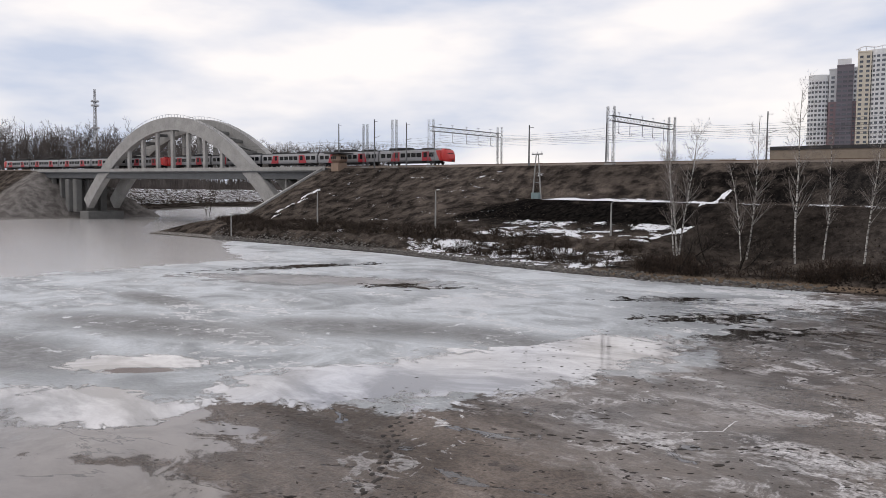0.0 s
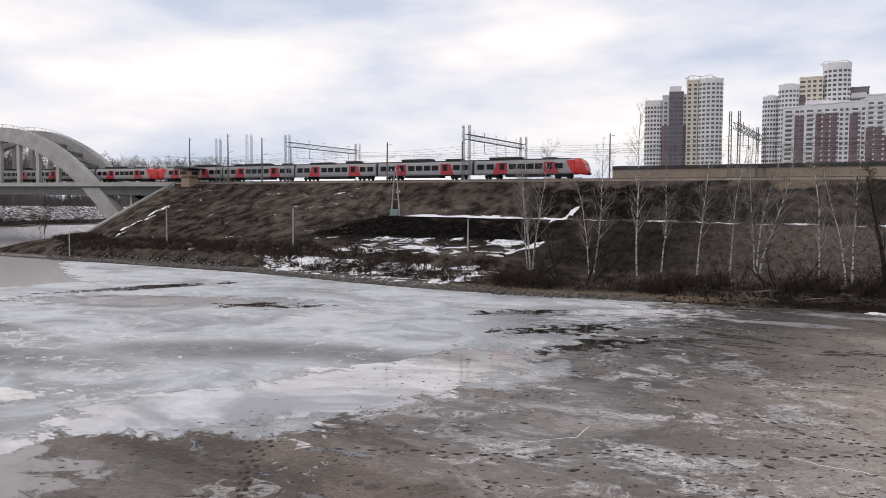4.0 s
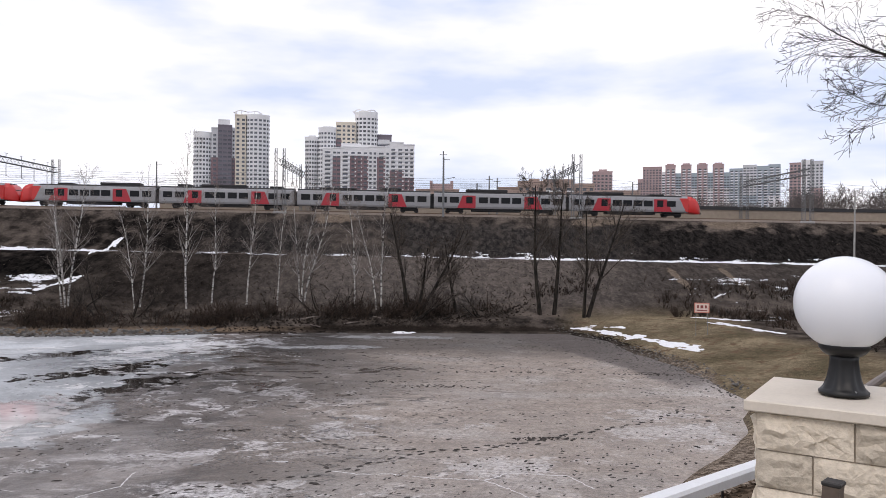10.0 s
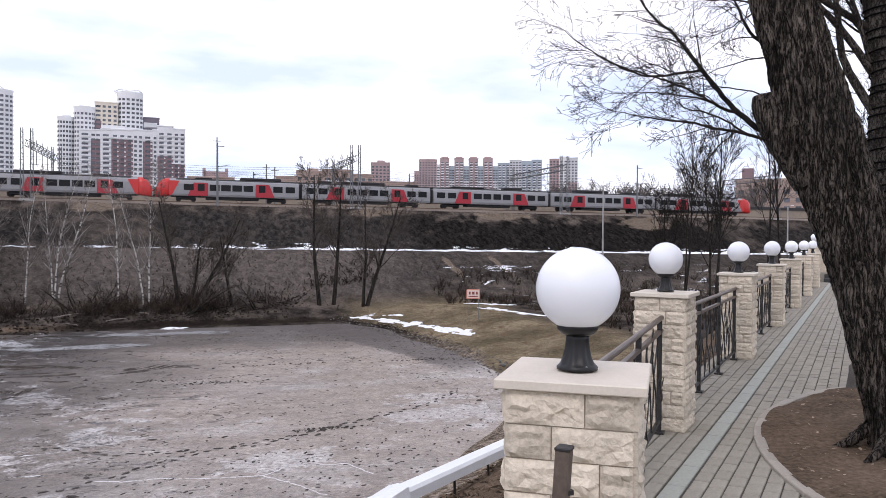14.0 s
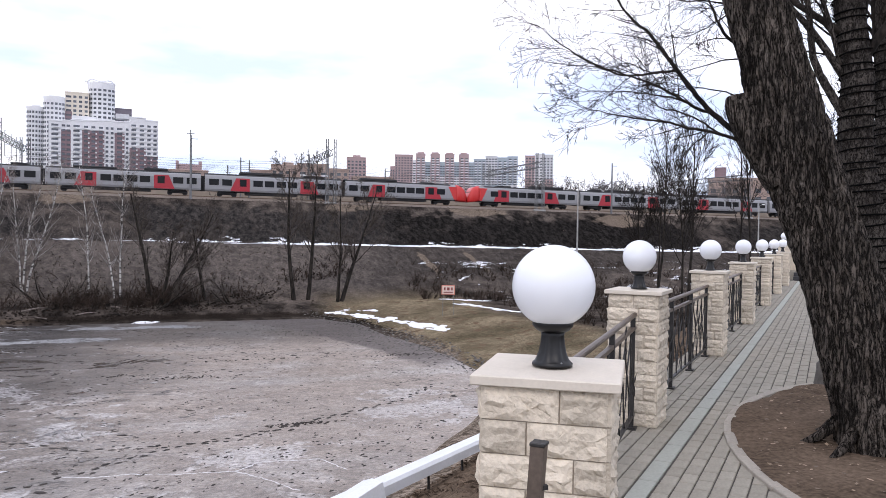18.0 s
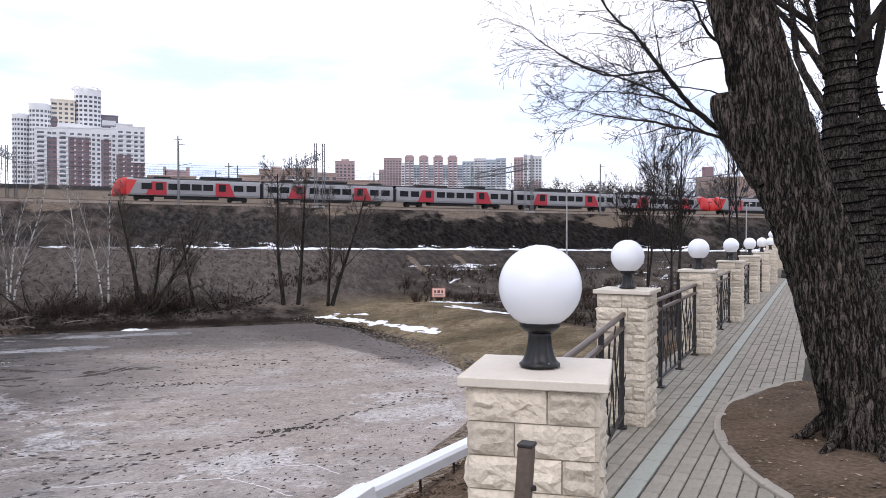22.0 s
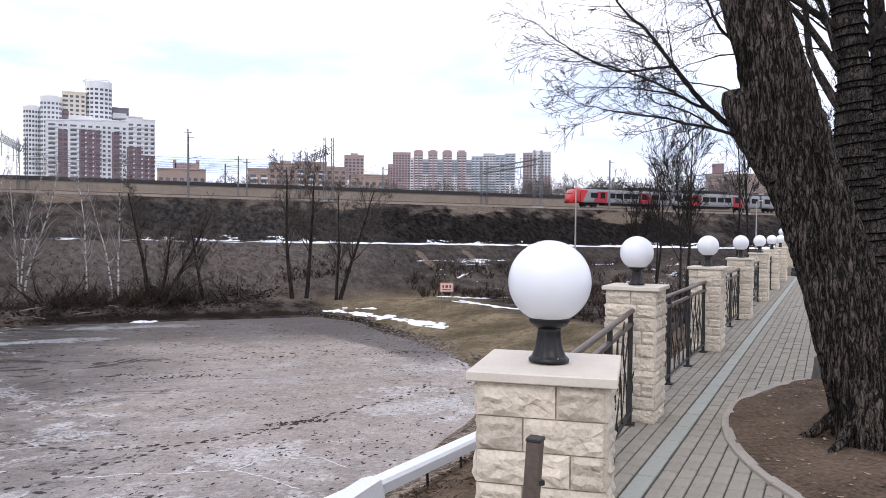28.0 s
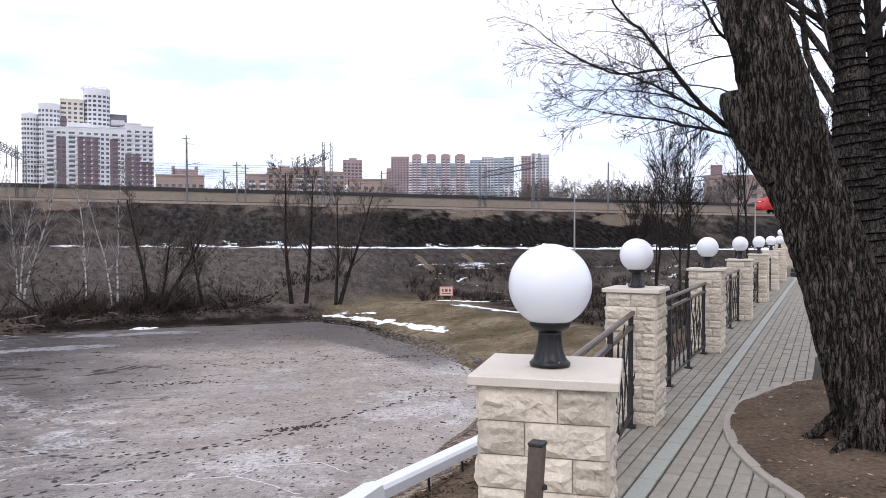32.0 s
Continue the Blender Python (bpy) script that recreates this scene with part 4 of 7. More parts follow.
for side in (-4.8, 5.6):
    ring = []
    for x in np.linspace(-309, -194, 47):
        slope = math.atan(-2 * B_K * (x - B_MID))
        nx, nz = -math.sin(slope), math.cos(slope)
        yc, zc, th = track_y(x) + side, rib_z(x, 0), 2.2 + 0.35 * abs(x - B_MID) / 58
        ring.append([(x + nx * th, yc - 1.2, zc + nz * th), (x + nx * th, yc + 1.2, zc + nz * th), (x - nx * th, yc + 1.2, zc - nz * th), (x - nx * th, yc - 1.2, zc - nz * th)])
    part("arch_rib", loft(MB(), ring), M_CONC, bridge)
    for k in range(9):
        x = -288 + k * 9.2
        zt = rib_z(x, -1.2)
        part("hanger_column", MB().box((x, track_y(x) + side, (zt + rail_z(x) - 0.9) / 2), (1.7, 1.0, zt - rail_z(x) + 0.9), ch=0.06), M_CONC, bridge)
    mb = MB()
    for x in np.arange(-288, -215, 1.8):
        z0 = rib_z(x, 2.2)
        mb.bar((x, track_y(x) + side - 1.0, z0), (x, track_y(x) + side - 1.0, z0 + 1.0), 0.07)
        mb.bar((x, track_y(x) + side - 1.0, z0 + 1.0), (x + 1.8, track_y(x) + side - 1.0, rib_z(x + 1.8, 2.2) + 1.0), 0.07)
    part("rib_railing", mb, M_STEEL, bridge)
for k in range(10):
    x = -284 + k * 7.3
    y0 = track_y(x)
    part("cross_brace", MB().box((x, y0 + 0.4, rib_z(x, -0.3)), (0.8, 8.2, 1.0), ch=0.05), M_CONC_D, bridge)
    if k < 9:
        x2 = x + 7.3
        part("cross_brace", MB().bar((x, y0 - 3.6, rib_z(x, 0)), (x2, track_y(x2) + 4.4, rib_z(x2, 0)), 0.45), M_CONC_D, bridge)
for sx in (-324, -318):
    for dy in (-4.6, 0.4, 5.4):
        part("pier_column", MB().box((sx, track_y(sx) + dy, -0.2), (3.4, 2.6, 13.5), ch=0.3), M_CONC_D, bridge)
for px_, w in ((-309, 5.0), (-196, 5.0)):
    part("pier", MB().box((px_, track_y(px_) + 0.4, -8.6), (8.0, 14.5, 4.6), ch=0.3), M_CONC_D, bridge)
for px_ in (-331, -338):
    for dy in (-4.2, 0.5, 5.0):
        part("pier_column", MB().box((px_, track_y(px_) + dy, 0.3), (2.0, 1.6, 17.0), ch=0.1), M_CONC_D, bridge)
for px_ in (-187, -193):
    for dy in (-4.2, 0.5, 5.0):
        part("pier_column", MB().box((px_, track_y(px_) + dy, 2.5), (0.9, 0.9, 12.0), ch=0.1), M_CONC, bridge)
# concrete strip down the end of the embankment
strip = MB()
for k in range(12):
    quad = []
    for u in (k / 12, (k + 1) / 12 - 0.006):
        y0, x0, z0 = 140.5 - 19.9 * u, -176 - 12.2 * u, 8.6 - 14.3 * u
        w = 2.6 + 2.6 * u
        quad.append([(x0 - 0.7, y0, z0 + 0.1), (x0 + w, y0 - 0.3, z0 + 0.25 * w + 0.32), (x0 + w, y0 - 0.3, z0 + 0.25 * w - 0.7), (x0 - 0.7, y0, z0 - 0.9)])
    strip.add(quad[0] + quad[1], [(0, 1, 5, 4), (1, 2, 6, 5), (2, 3, 7, 6), (3, 0, 4, 7), (3, 2, 1, 0), (4, 5, 6, 7)])
tagged(part("slope_revetment", strip, M_CONC), "pale concrete strip running down the end of the embankment", "revetment", kind="structure")

# guard hut at the bridge head
hut = thing("guard_hut", "small tan brick guard hut with a wide flat roof", "hut", at=pose(-167.4, 140.2, 8.0))
M_TAN = mat("tan_brick", (0.28, 0.20, 0.15), 0.9, var=0.15, scale=1, fine=12)
part("base", MB().box((0, 0, 0.9), (3.2, 3.2, 2.4), ch=0.05), M_TAN, hut)
part("cabin", MB().box((0, 0, 3.3), (4.0, 4.0, 2.4), ch=0.7), M_TAN, hut)
part("roof", MB().box((0, 0, 4.75), (6.0, 6.0, 0.35), ch=0.12), M_DARK, hut)
for dx in (-0.75, 0.0, 0.75):
    part("window", MB().box((dx, -2.0, 3.5), (0.6, 0.1, 0.8)), M_GLASS, hut)
    part("window", MB().box((2.0, dx, 3.5), (0.1, 0.6, 0.8)), M_GLASS, hut)
part("antenna", MB().tube([(0, 0, 4.9), (0, 0, 10.5)], 0.07, 6), M_STEEL, hut)

# transformer on an A-frame
M_TEAL = mat("grey_green_cabinet", (0.17, 0.24, 0.25), 0.6)
tf = thing("transformer_post", "leaning A-frame pole with a grey-green cabinet at its foot", "power pole", at=pose(-89.3, 126.6, base_z(-89.3, 126.6)))
for s in (-1, 1):
    part("leg", MB().tube([(s * 1.05, 0, -0.2), (s * 0.25, 0, 9.2)], [0.16, 0.11], 8), M_CONC, tf)
part("crossarm", MB().box((0, 0, 9.1), (2.6, 0.2, 0.22)), M_STEEL, tf)
part("crossarm", MB().box((0, 0, 3.4), (1.7, 0.16, 0.18)), M_STEEL, tf)
part("cabinet", MB().box((0, -0.2, 0.7), (1.9, 1.0, 1.3), ch=0.05), M_TEAL, tf)
for s in (-1.1, 0, 1.1):
    part("insulator", MB().tube([(s, 0, 9.2), (s, 0, 9.6)], 0.09, 8), M_WHITE, tf)

for lx, ly, lh in ((-135.3, 107, 7.4), (-99.1, 107, 7.5), (-157, 98.5, 5.4), (-61.6, 108, 5.2), (69, 119, 14), (118, 128, 10)):
    z0 = base_z(lx, ly)
    lp = thing("lamp_post", "pale concrete post with a small lamp head on the bank", "lamp post", "bank lamp posts", at=pose(lx, ly, z0))
    part("pole", MB().tube([(0, 0, -0.3), (0, 0, lh)], [0.17, 0.11], 8), M_CONC, lp)
    part("arm", MB().tube([(0, 0, lh - 0.1), (0.7, -0.2, lh + 0.25)], 0.05, 6), M_STEEL, lp)
    part("lamp_head", MB().box((0.9, -0.25, lh + 0.28), (0.7, 0.28, 0.16), ch=0.04), M_WHITE, lp)

# warning board on the lawn
M_BOARD = mat("faded_red_board", (0.58, 0.22, 0.16), 0.6, var=0.15, scale=2, fine=10)
M_BARS = mat("dark_red_lettering", (0.20, 0.045, 0.04), 0.7, var=0.2)
SX, SY = 31.4, 84.0
sb = thing("warning_board", "faded red and white warning board on two thin posts", "sign", at=pose(SX, SY, base_z(SX, SY), 0, 0, -20))
for s in (-0.62, 0.62):
    part("post", MB().tube([(s, 0, -0.2), (s, 0, 3.7)], 0.035, 6), M_STEEL, sb)
brd = part("board", MB().box((0, -0.06, 3.1), (1.6, 0.05, 1.12), ch=0.015), M_BOARD, sb)
part("field", MB().box((0, -0.092, 3.1), (1.4, 0.01, 0.92)), mat("faded_pink_field", (0.64, 0.52, 0.46), 0.6, var=0.1), brd)
for bx, bw in ((-0.42, 0.2), (0.0, 0.3), (0.42, 0.2)):
    part("bar", MB().box((bx, -0.105, 3.22), (bw, 0.01, 0.34)), M_BARS, brd)
part("bar", MB().box((0, -0.105, 2.82), (1.1, 0.01, 0.12)), M_BARS, brd)

# ---- buildings beyond the railway ----
M_BW = mat("white_render", (0.74, 0.745, 0.76), 0.85, var=0.1, scale=0.1, fine=1.0)
M_BG = mat("pale_grey_render", (0.58, 0.59, 0.61), 0.85, var=0.1, scale=0.1, fine=1.0)
M_BB = mat("beige_render", (0.70, 0.64, 0.54), 0.85, var=0.1, scale=0.1, fine=1.0)
# distance haze is mixed into the maroon and pink brick as paler, greyer colour
M_BM = mat("hazed_maroon_brick", (0.225, 0.155, 0.168), 0.85, var=0.15, scale=0.1, fine=1.0)
M_BP = mat("plum_grey_cladding", (0.17, 0.15, 0.175), 0.8, var=0.12, scale=0.1, fine=1.0)
M_BR = mat("red_brick", (0.33, 0.19, 0.155), 0.9, var=0.15, scale=0.1, fine=1.0)
M_BK = mat("hazed_pink_brick", (0.40, 0.295, 0.295), 0.9, var=0.15, scale=0.1, fine=1.0)
M_BL = mat("blue_grey_panel", (0.36, 0.42, 0.47), 0.7, var=0.12, scale=0.1, fine=1.0)
M_BT = mat("tan_brick_far", (0.37, 0.28, 0.24), 0.9, var=0.12, scale=0.1, fine=1.0)
M_WIN = mat("window_glass", (0.10, 0.108, 0.125), 0.15, var=0.5, scale=0.2, fine=0.5, rnd=0.6)


def block(label, x, y, rz, bays, depth, z0=2.0, floor=3.0, crown=None):
    """An apartment building: bays side by side from x = 0, each (width, top, low material, high material, split height, set-back, kind)."""
    t = thing("apartment_building", label, "building", "apartment buildings", at=pose(x, y, 0, 0, 0, rz))
    at = 0.0
    panes, ledges = [0], [0]

    def pane(shared, loose, c, size):
        """One window as a part of its own, or joined with the rest past 300."""
        panes[0] += 1
        if panes[0] > 300:
            loose.box(c, size)
            return
        if size not in shared:
            shared[size] = MB().box((0, 0, 0), size).mesh("window", M_WIN)
        part("window", shared[size], None, t, at=pose(*c))

    def ledge(shared, loose, c, size, m):
        ledges[0] += 1
        if ledges[0] > 300:
            loose.box(c, size)
            return
        if (size, m.name) not in shared:
            shared[(size, m.name)] = MB().box((0, 0, 0), size).mesh("balcony", m)
        part("balcony", shared[(size, m.name)], None, t, at=pose(*c))

    forms = {}
    for w, top, lowm, highm, split, back, kind in bays:
        wm = MB()
        bal = MB()
        if split > z0 and split < top:
            part("facade_bay", MB().box((at + w / 2, back + depth / 2, (z0 + split) / 2), (w, depth, split - z0)), lowm, t)
            part("facade_bay", MB().box((at + w / 2, back + depth / 2, (top + split) / 2), (w, depth, top - split)), highm, t)
        else:
            part("facade_bay", MB().box((at + w / 2, back + depth / 2, (z0 + top) / 2), (w, depth, top - z0)), highm, t)
        if kind == "r":
            plan = [(at + w * (0.5 - 0.5 * math.cos(q * math.pi / 8)), back - 0.26 * w * math.sin(q * math.pi / 8)) for q in range(9)]
            wall_ = MB().add([(px_, py_, zz) for zz in (z0, top + 0.8) for px_, py_ in plan], [tuple(range(8, -1, -1)), tuple(range(9, 18))] + [(q, q + 1, q + 10, q + 9) for q in range(8)] + [(8, 0, 9, 17)])
            part("facade_bay", wall_, highm, t)
            for zz in np.arange(z0 + 1.6, top - 1.5, floor):
                for q in range(8):
                    (ax_, ay_), (bx_, by_) = plan[q], plan[q + 1]
                    turn = math.degrees(math.atan2(by_ - ay_, bx_ - ax_))
                    wm.box(((ax_ + bx_) / 2, (ay_ + by_) / 2, zz), (0.62 * math.hypot(bx_ - ax_, by_ - ay_), 0.3, 1.5), turn)
        bm_ = M_BW if highm is not M_BM else M_BM
        n = max(1, round(w / (3.6 if kind != "b" else 5.0)))
        z = z0 + 1.6
        while z < top - 2.0 and kind != "r":
            for k in range(n):
                c = at + w * (k + 0.5) / n
                if kind == "b" and z < split and lowm is M_BM:
                    pane(forms, wm, (c, back - 0.06, z), (w / n * 0.5, 0.2, 1.5))
                    ledge(forms, bal, (c + w / n * 0.38, back - 0.5, z - 1.15), (w / n * 0.2, 1.0, 0.9), bm_)
                elif kind == "b":
                    pane(forms, wm, (c, back - 0.06, z), (w / n * 0.55, 0.2, 1.4))
                    ledge(forms, bal, (c + w / n * 0.08, back - 0.45, z - 1.2), (w / n * 0.62, 0.9, 1.0), bm_)
                elif kind == "g":
                    pane(forms, wm, (c, back - 0.06, z), (w / n * 0.75, 0.2, 1.3))
                else:
                    pane(forms, wm, (c, back - 0.06, z), (min(1.9, w / n * 0.55), 0.2, 1.55))
            z += floor
        # side faces
        z = z0 + 1.6
        while z < top - 2.0:
            for k in range(max(1, int(depth / 5))):
                for xs in ((at - 0.02,) if at == 0 else ()) + ((at + w + 0.02,) if bays[-1][0] is w else ()):
                    pane(forms, wm, (xs, back + 2.5 + 5 * k, z), (0.2, 1.8, 1.5))
            z += floor
        if wm.v:
            part("window_grid", wm, M_WIN, t)["kind"] = "stuff"
        if bal.v:
            part("balcony_stack", bal, M_BW if highm is not M_BM else M_BM, t)["kind"] = "stuff"
        part("parapet", MB().box((at + w / 2, back + depth / 2, top + 0.4), (w + 0.4, depth + 0.4, 0.9), ch=0.1), highm, t)
        at += w
    for item in crown or ():
        kind, cx, cy, cz, sx, sy, sz, m = item
        if kind == "box":
            part("roof_house", MB().box((cx, cy, cz), (sx, sy, sz), ch=0.15), m, t)
        else:
            mb = MB()
            for k in range(12):
                a = k * math.tau / 12
                mb.bar((cx + sx * math.cos(a), cy + sy * math.sin(a), cz), (cx + sx * math.cos(a), cy + sy * math.sin(a), cz + sz), 0.3)
            mb.tube([(cx + sx * 1.12 * math.cos(k * math.tau / 24), cy + sy * 1.12 * math.sin(k * math.tau / 24), cz + sz + 0.6 * math.sin(k * 1.3)) for k in range(25)], 0.35, 6)
            part("roof_crown", mb, m, t)
    return t


block("tall beige and white apartment tower with a plum-dark stripe", -161.6, 536.2, 14.5,
      [(12.0, 80, M_BW, M_BW, 0, 1.0, "r"), (4.5, 83.5, M_BM, M_BG, 63, -0.8, "w"), (9.5, 85.5, M_BP, M_BP, 0, -1.8, "g"), (2.2, 84, M_BM, M_BW, 63, 0, "w"),
       (7.5, 93.5, M_BB, M_BB, 0, -0.6, "w"), (16.5, 94.0, M_BW, M_BW, 0, 1.5, "r")], 20,
      crown=[("box", 20.5, 2, 88.0, 8.0, 6.0, 4.5, M_BW), ("ring", 37, 8, 94.8, 9, 7, 2.2, M_BW)])
block("stepped white and beige apartment tower with a curved roof crown", -85, 545.5, 6.0,
      [(9.5, 78.5, M_BW, M_BW, 0, 0.5, "r"), (12.5, 85.5, M_BW, M_BW, 0, -0.8, "r"), (4.0, 90.0, M_BM, M_BB, 78, 0.4, "g"), (10.0, 90.0, M_BB, M_BB, 0, 0.0, "w"), (16.0, 98.0, M_BW, M_BW, 0, 4.5, "r"), (10.5, 82.5, M_BP, M_BP, 0, 6.0, "g")], 22,
      crown=[("ring", 43, 12, 98.4, 8, 7, 2.0, M_BW), ("box", 43, 12, 99.0, 9, 8, 2.6, M_BB), ("box", 5, 8, 80.0, 5, 5, 2.5, M_BW), ("box", 16, 8, 87.0, 7, 5, 2.5, M_BW)])
block("long white apartment slab with maroon brick panels", -70.5, 531, 6.5,
      [(7.0, 69, M_BW, M_BW, 0, 0, "b"), (5.5, 69.5, M_BM, M_BW, 64, 0.3, "g"), (6.5, 70, M_BW, M_BW, 0, 0, "b"), (13.0, 70.5, M_BM, M_BW, 64.5, 0.3, "b"), (6.0, 71, M_BW, M_BW, 0, 0, "w"), (6.0, 71, M_BM, M_BW, 64, 0.3, "b"), (3.0, 71.5, M_BW, M_BW, 0, 0, "w"), (10.0, 74.5, M_BM, M_BW, 55, 0.3, "b"), (7.5, 73, M_BM, M_BW, 50, 0, "b")], 16,
      crown=[("box", 20, 6, 72.5, 14, 7, 2.4, M_BW), ("box", 43, 6, 75.5, 8, 6, 3.0, M_BG)])
block("low brown brick building with a gabled parapet", -4, 419, 0, [(24, 32.5, M_BT, M_BT, 0, 0, "w")], 14, crown=[("box", 14, 4, 34.5, 11, 6, 3.6, M_BK), ("box", 8.5, 3, 35.5, 1.6, 4, 5, M_BK), ("box", 20, 3, 35.5, 1.6, 4, 5, M_BK)])
block("brown brick apartment house with a flat roof", 41.5, 418, -7, [(11, 34, M_BT, M_BT, 0, 1, "b"), (14, 37.2, M_BR, M_BT, 20, 0, "w"), (17, 38.2, M_BT, M_BT, 0, 0.6, "b"), (11, 36, M_BT, M_BT, 0, 1.2, "w")], 14, crown=[("box", 20, 6, 38.5, 6, 5, 2, M_BT)])
block("brown brick apartment wing", 96, 410, -10, [(22, 32, M_BT, M_BT, 0, 0, "w")], 14)
block("pink brick tower block", 154, 683, -12, [(17.5, 70, M_BW, M_BK, 48, 0, "w")], 16, crown=[("box", 9, 5, 71.5, 7, 6, 2.5, M_BK)])
x0, y0 = 247.4, 865.3
bb = [(5.5, 80, M_BK, M_BK, 0, 0, "w"), (21, 94, M_BK, M_BK, 0, 0, "w"), (4, 88, M_BW, M_BW, 0, 0.6, "g")]
for k in range(4):
    bb += [(11.0, 95.5, M_BK, M_BK, 0, -1.0, "b"), (6.2, 86, M_BW, M_BL, 70, 0.6, "g")]
block("long pink brick apartment house with stepped turrets", x0, y0, -18.5, bb, 18, crown=[("box", 36 + 17.2 * k, 6, 97, 8, 7, 2.5, M_BK) for k in range(4)])
block("blue-grey and white apartment house", 341, 833, -24, [(14, 90, M_BL, M_BL, 0, 0, "b"), (14, 93.5, M_BL, M_BG, 60, -0.6, "g"), (12, 92, M_BL, M_BL, 0, 0, "b"), (12, 93.5, M_BW, M_BL, 60, 0.4, "b")], 18)
block("pink and white panel tower block", 352.4, 718.2, -27, [(10, 84, M_BK, M_BK, 0, 0, "w"), (9, 86, M_BW, M_BW, 0, -0.6, "b"), (10, 85, M_BK, M_BG, 60, 0, "w")], 16)
block("long low brick works building with a chimney stub", 186.5, 228, -42, [(34, 22.5, M_BT, M_BT, 0, 0, "w"), (24, 23.5, M_BR, M_BT, 10, 0, "w"), (30, 22.0, M_BG, M_BT, 15, 0, "w")], 16, crown=[("box", 4, 4, 25.0, 4.0, 3.0, 5.0, M_BM)])
block("low grey industrial shed", -106, 238, 20, [(12.5, 12.6, M_BG, M_BG, 0, 0, "g")], 10)
# radio mast
rm = thing("radio_mast", "tall slender lattice radio mast in white and red", "mast", at=pose(-551, 236.5, 2))
mb = MB()
for k in range(24):
    a, b = k * 3.0, (k + 1) * 3.0
    w0, w1 = 2.2 - 1.6 * a / 72, 2.2 - 1.6 * b / 72
    c0 = [(w0 * math.cos(q), w0 * math.sin(q), a) for q in (0.5, 2.6, 4.7)]
    c1 = [(w1 * math.cos(q), w1 * math.sin(q), b) for q in (0.5, 2.6, 4.7)]
    for i in range(3):
        mb.bar(c0[i], c1[i], 0.5)
        mb.bar(c0[i], c1[(i + 1) % 3], 0.28)
part("lattice", mb, M_BG, rm)
for z in (44, 60, 63):
    part("platform", MB().lathe((0, 0, z), [(2.6, 0), (2.8, 0.3), (2.8, 1.0), (2.6, 1.2)], 12), M_BG, rm)

for mx, my, mz0, mz1 in ((4.5, 170, 6.5, 23.0), (14.8, 169, 6.5, 17.5), (16.6, 169, 6.5, 17.0)):
    pm = thing("wire_mast", "thin grey steel mast beyond the tracks", "mast", "thin masts", at=pose(mx, my, mz0))
    part("pole", MB().tube([(0, 0, 0), (0, 0, mz1 - mz0)], [0.2, 0.12], 8), M_STEEL, pm)
    part("crossarm", MB().box((0, 0, mz1 - mz0 - 0.8), (1.6, 0.12, 0.12)), M_STEEL, pm)

# ---- promenade ----
def prom(u, v, z=0.0):
    return (0.734 * u - 0.679 * v, 0.679 * u + 0.734 * v, z)


PROM_RZ = math.degrees(math.atan2(0.679, 0.734))
M_LIME = mat("split_limestone", (0.575, 0.508, 0.412), 0.9, spec=0.2, var=0.24, scale=6, fine=60, bump=0.016, bscale=30, rnd=0.55)
M_CAP = mat("smooth_limestone", (0.605, 0.545, 0.462), 0.75, var=0.08, scale=8, fine=90)
M_MORTAR = mat("mortar", (0.36, 0.31, 0.25), 0.95, var=0.2)
M_IRON = mat("black_wrought_iron", (0.028, 0.026, 0.025), 0.5, 0.3, var=0.3, scale=5, fine=60)
M_PIPE = mat("worn_dark_pipe", (0.12, 0.092, 0.074), 0.45, 0.4, var=0.35, scale=6, fine=60)
M_LAMP = mat("black_plastic", (0.009, 0.009, 0.0095), 0.4, spec=0.35, var=0.2)
M_PAVER = mat("grey_brown_paver", (0.272, 0.25, 0.206), 0.85, spec=0.2, var=0.18, scale=3, fine=50, bump=0.003, rnd=0.35, isl=0.35)
M_DRAIN = mat("pale_green_slab", (0.29, 0.298, 0.258), 0.7, var=0.15, scale=2, fine=40, rnd=0.25, isl=0.2)
M_KERB = mat("kerb_stone", (0.31, 0.28, 0.238), 0.85, spec=0.2, var=0.18, scale=4, fine=50, bump=0.003, rnd=0.3)
M_SAND = mat("joint_sand", (0.070, 0.062, 0.054), 0.95, var=0.3, scale=4, fine=40)
M_SOIL = mat("bare_soil", (0.112, 0.083, 0.061), 0.97, spec=0.0, var=0.7, scale=1.6, fine=26, bump=0.03, bscale=18)

M_GLOBE = Net("opal_globe")
M_GLOBE.bs.inputs["Subsurface Weight"].default_value = 0.6
M_GLOBE.bs.inputs["Subsurface Radius"].default_value = (0.2, 0.2, 0.2)
M_GLOBE = M_GLOBE.done((0.80, 0.82, 0.855), 0.25, 0.5)


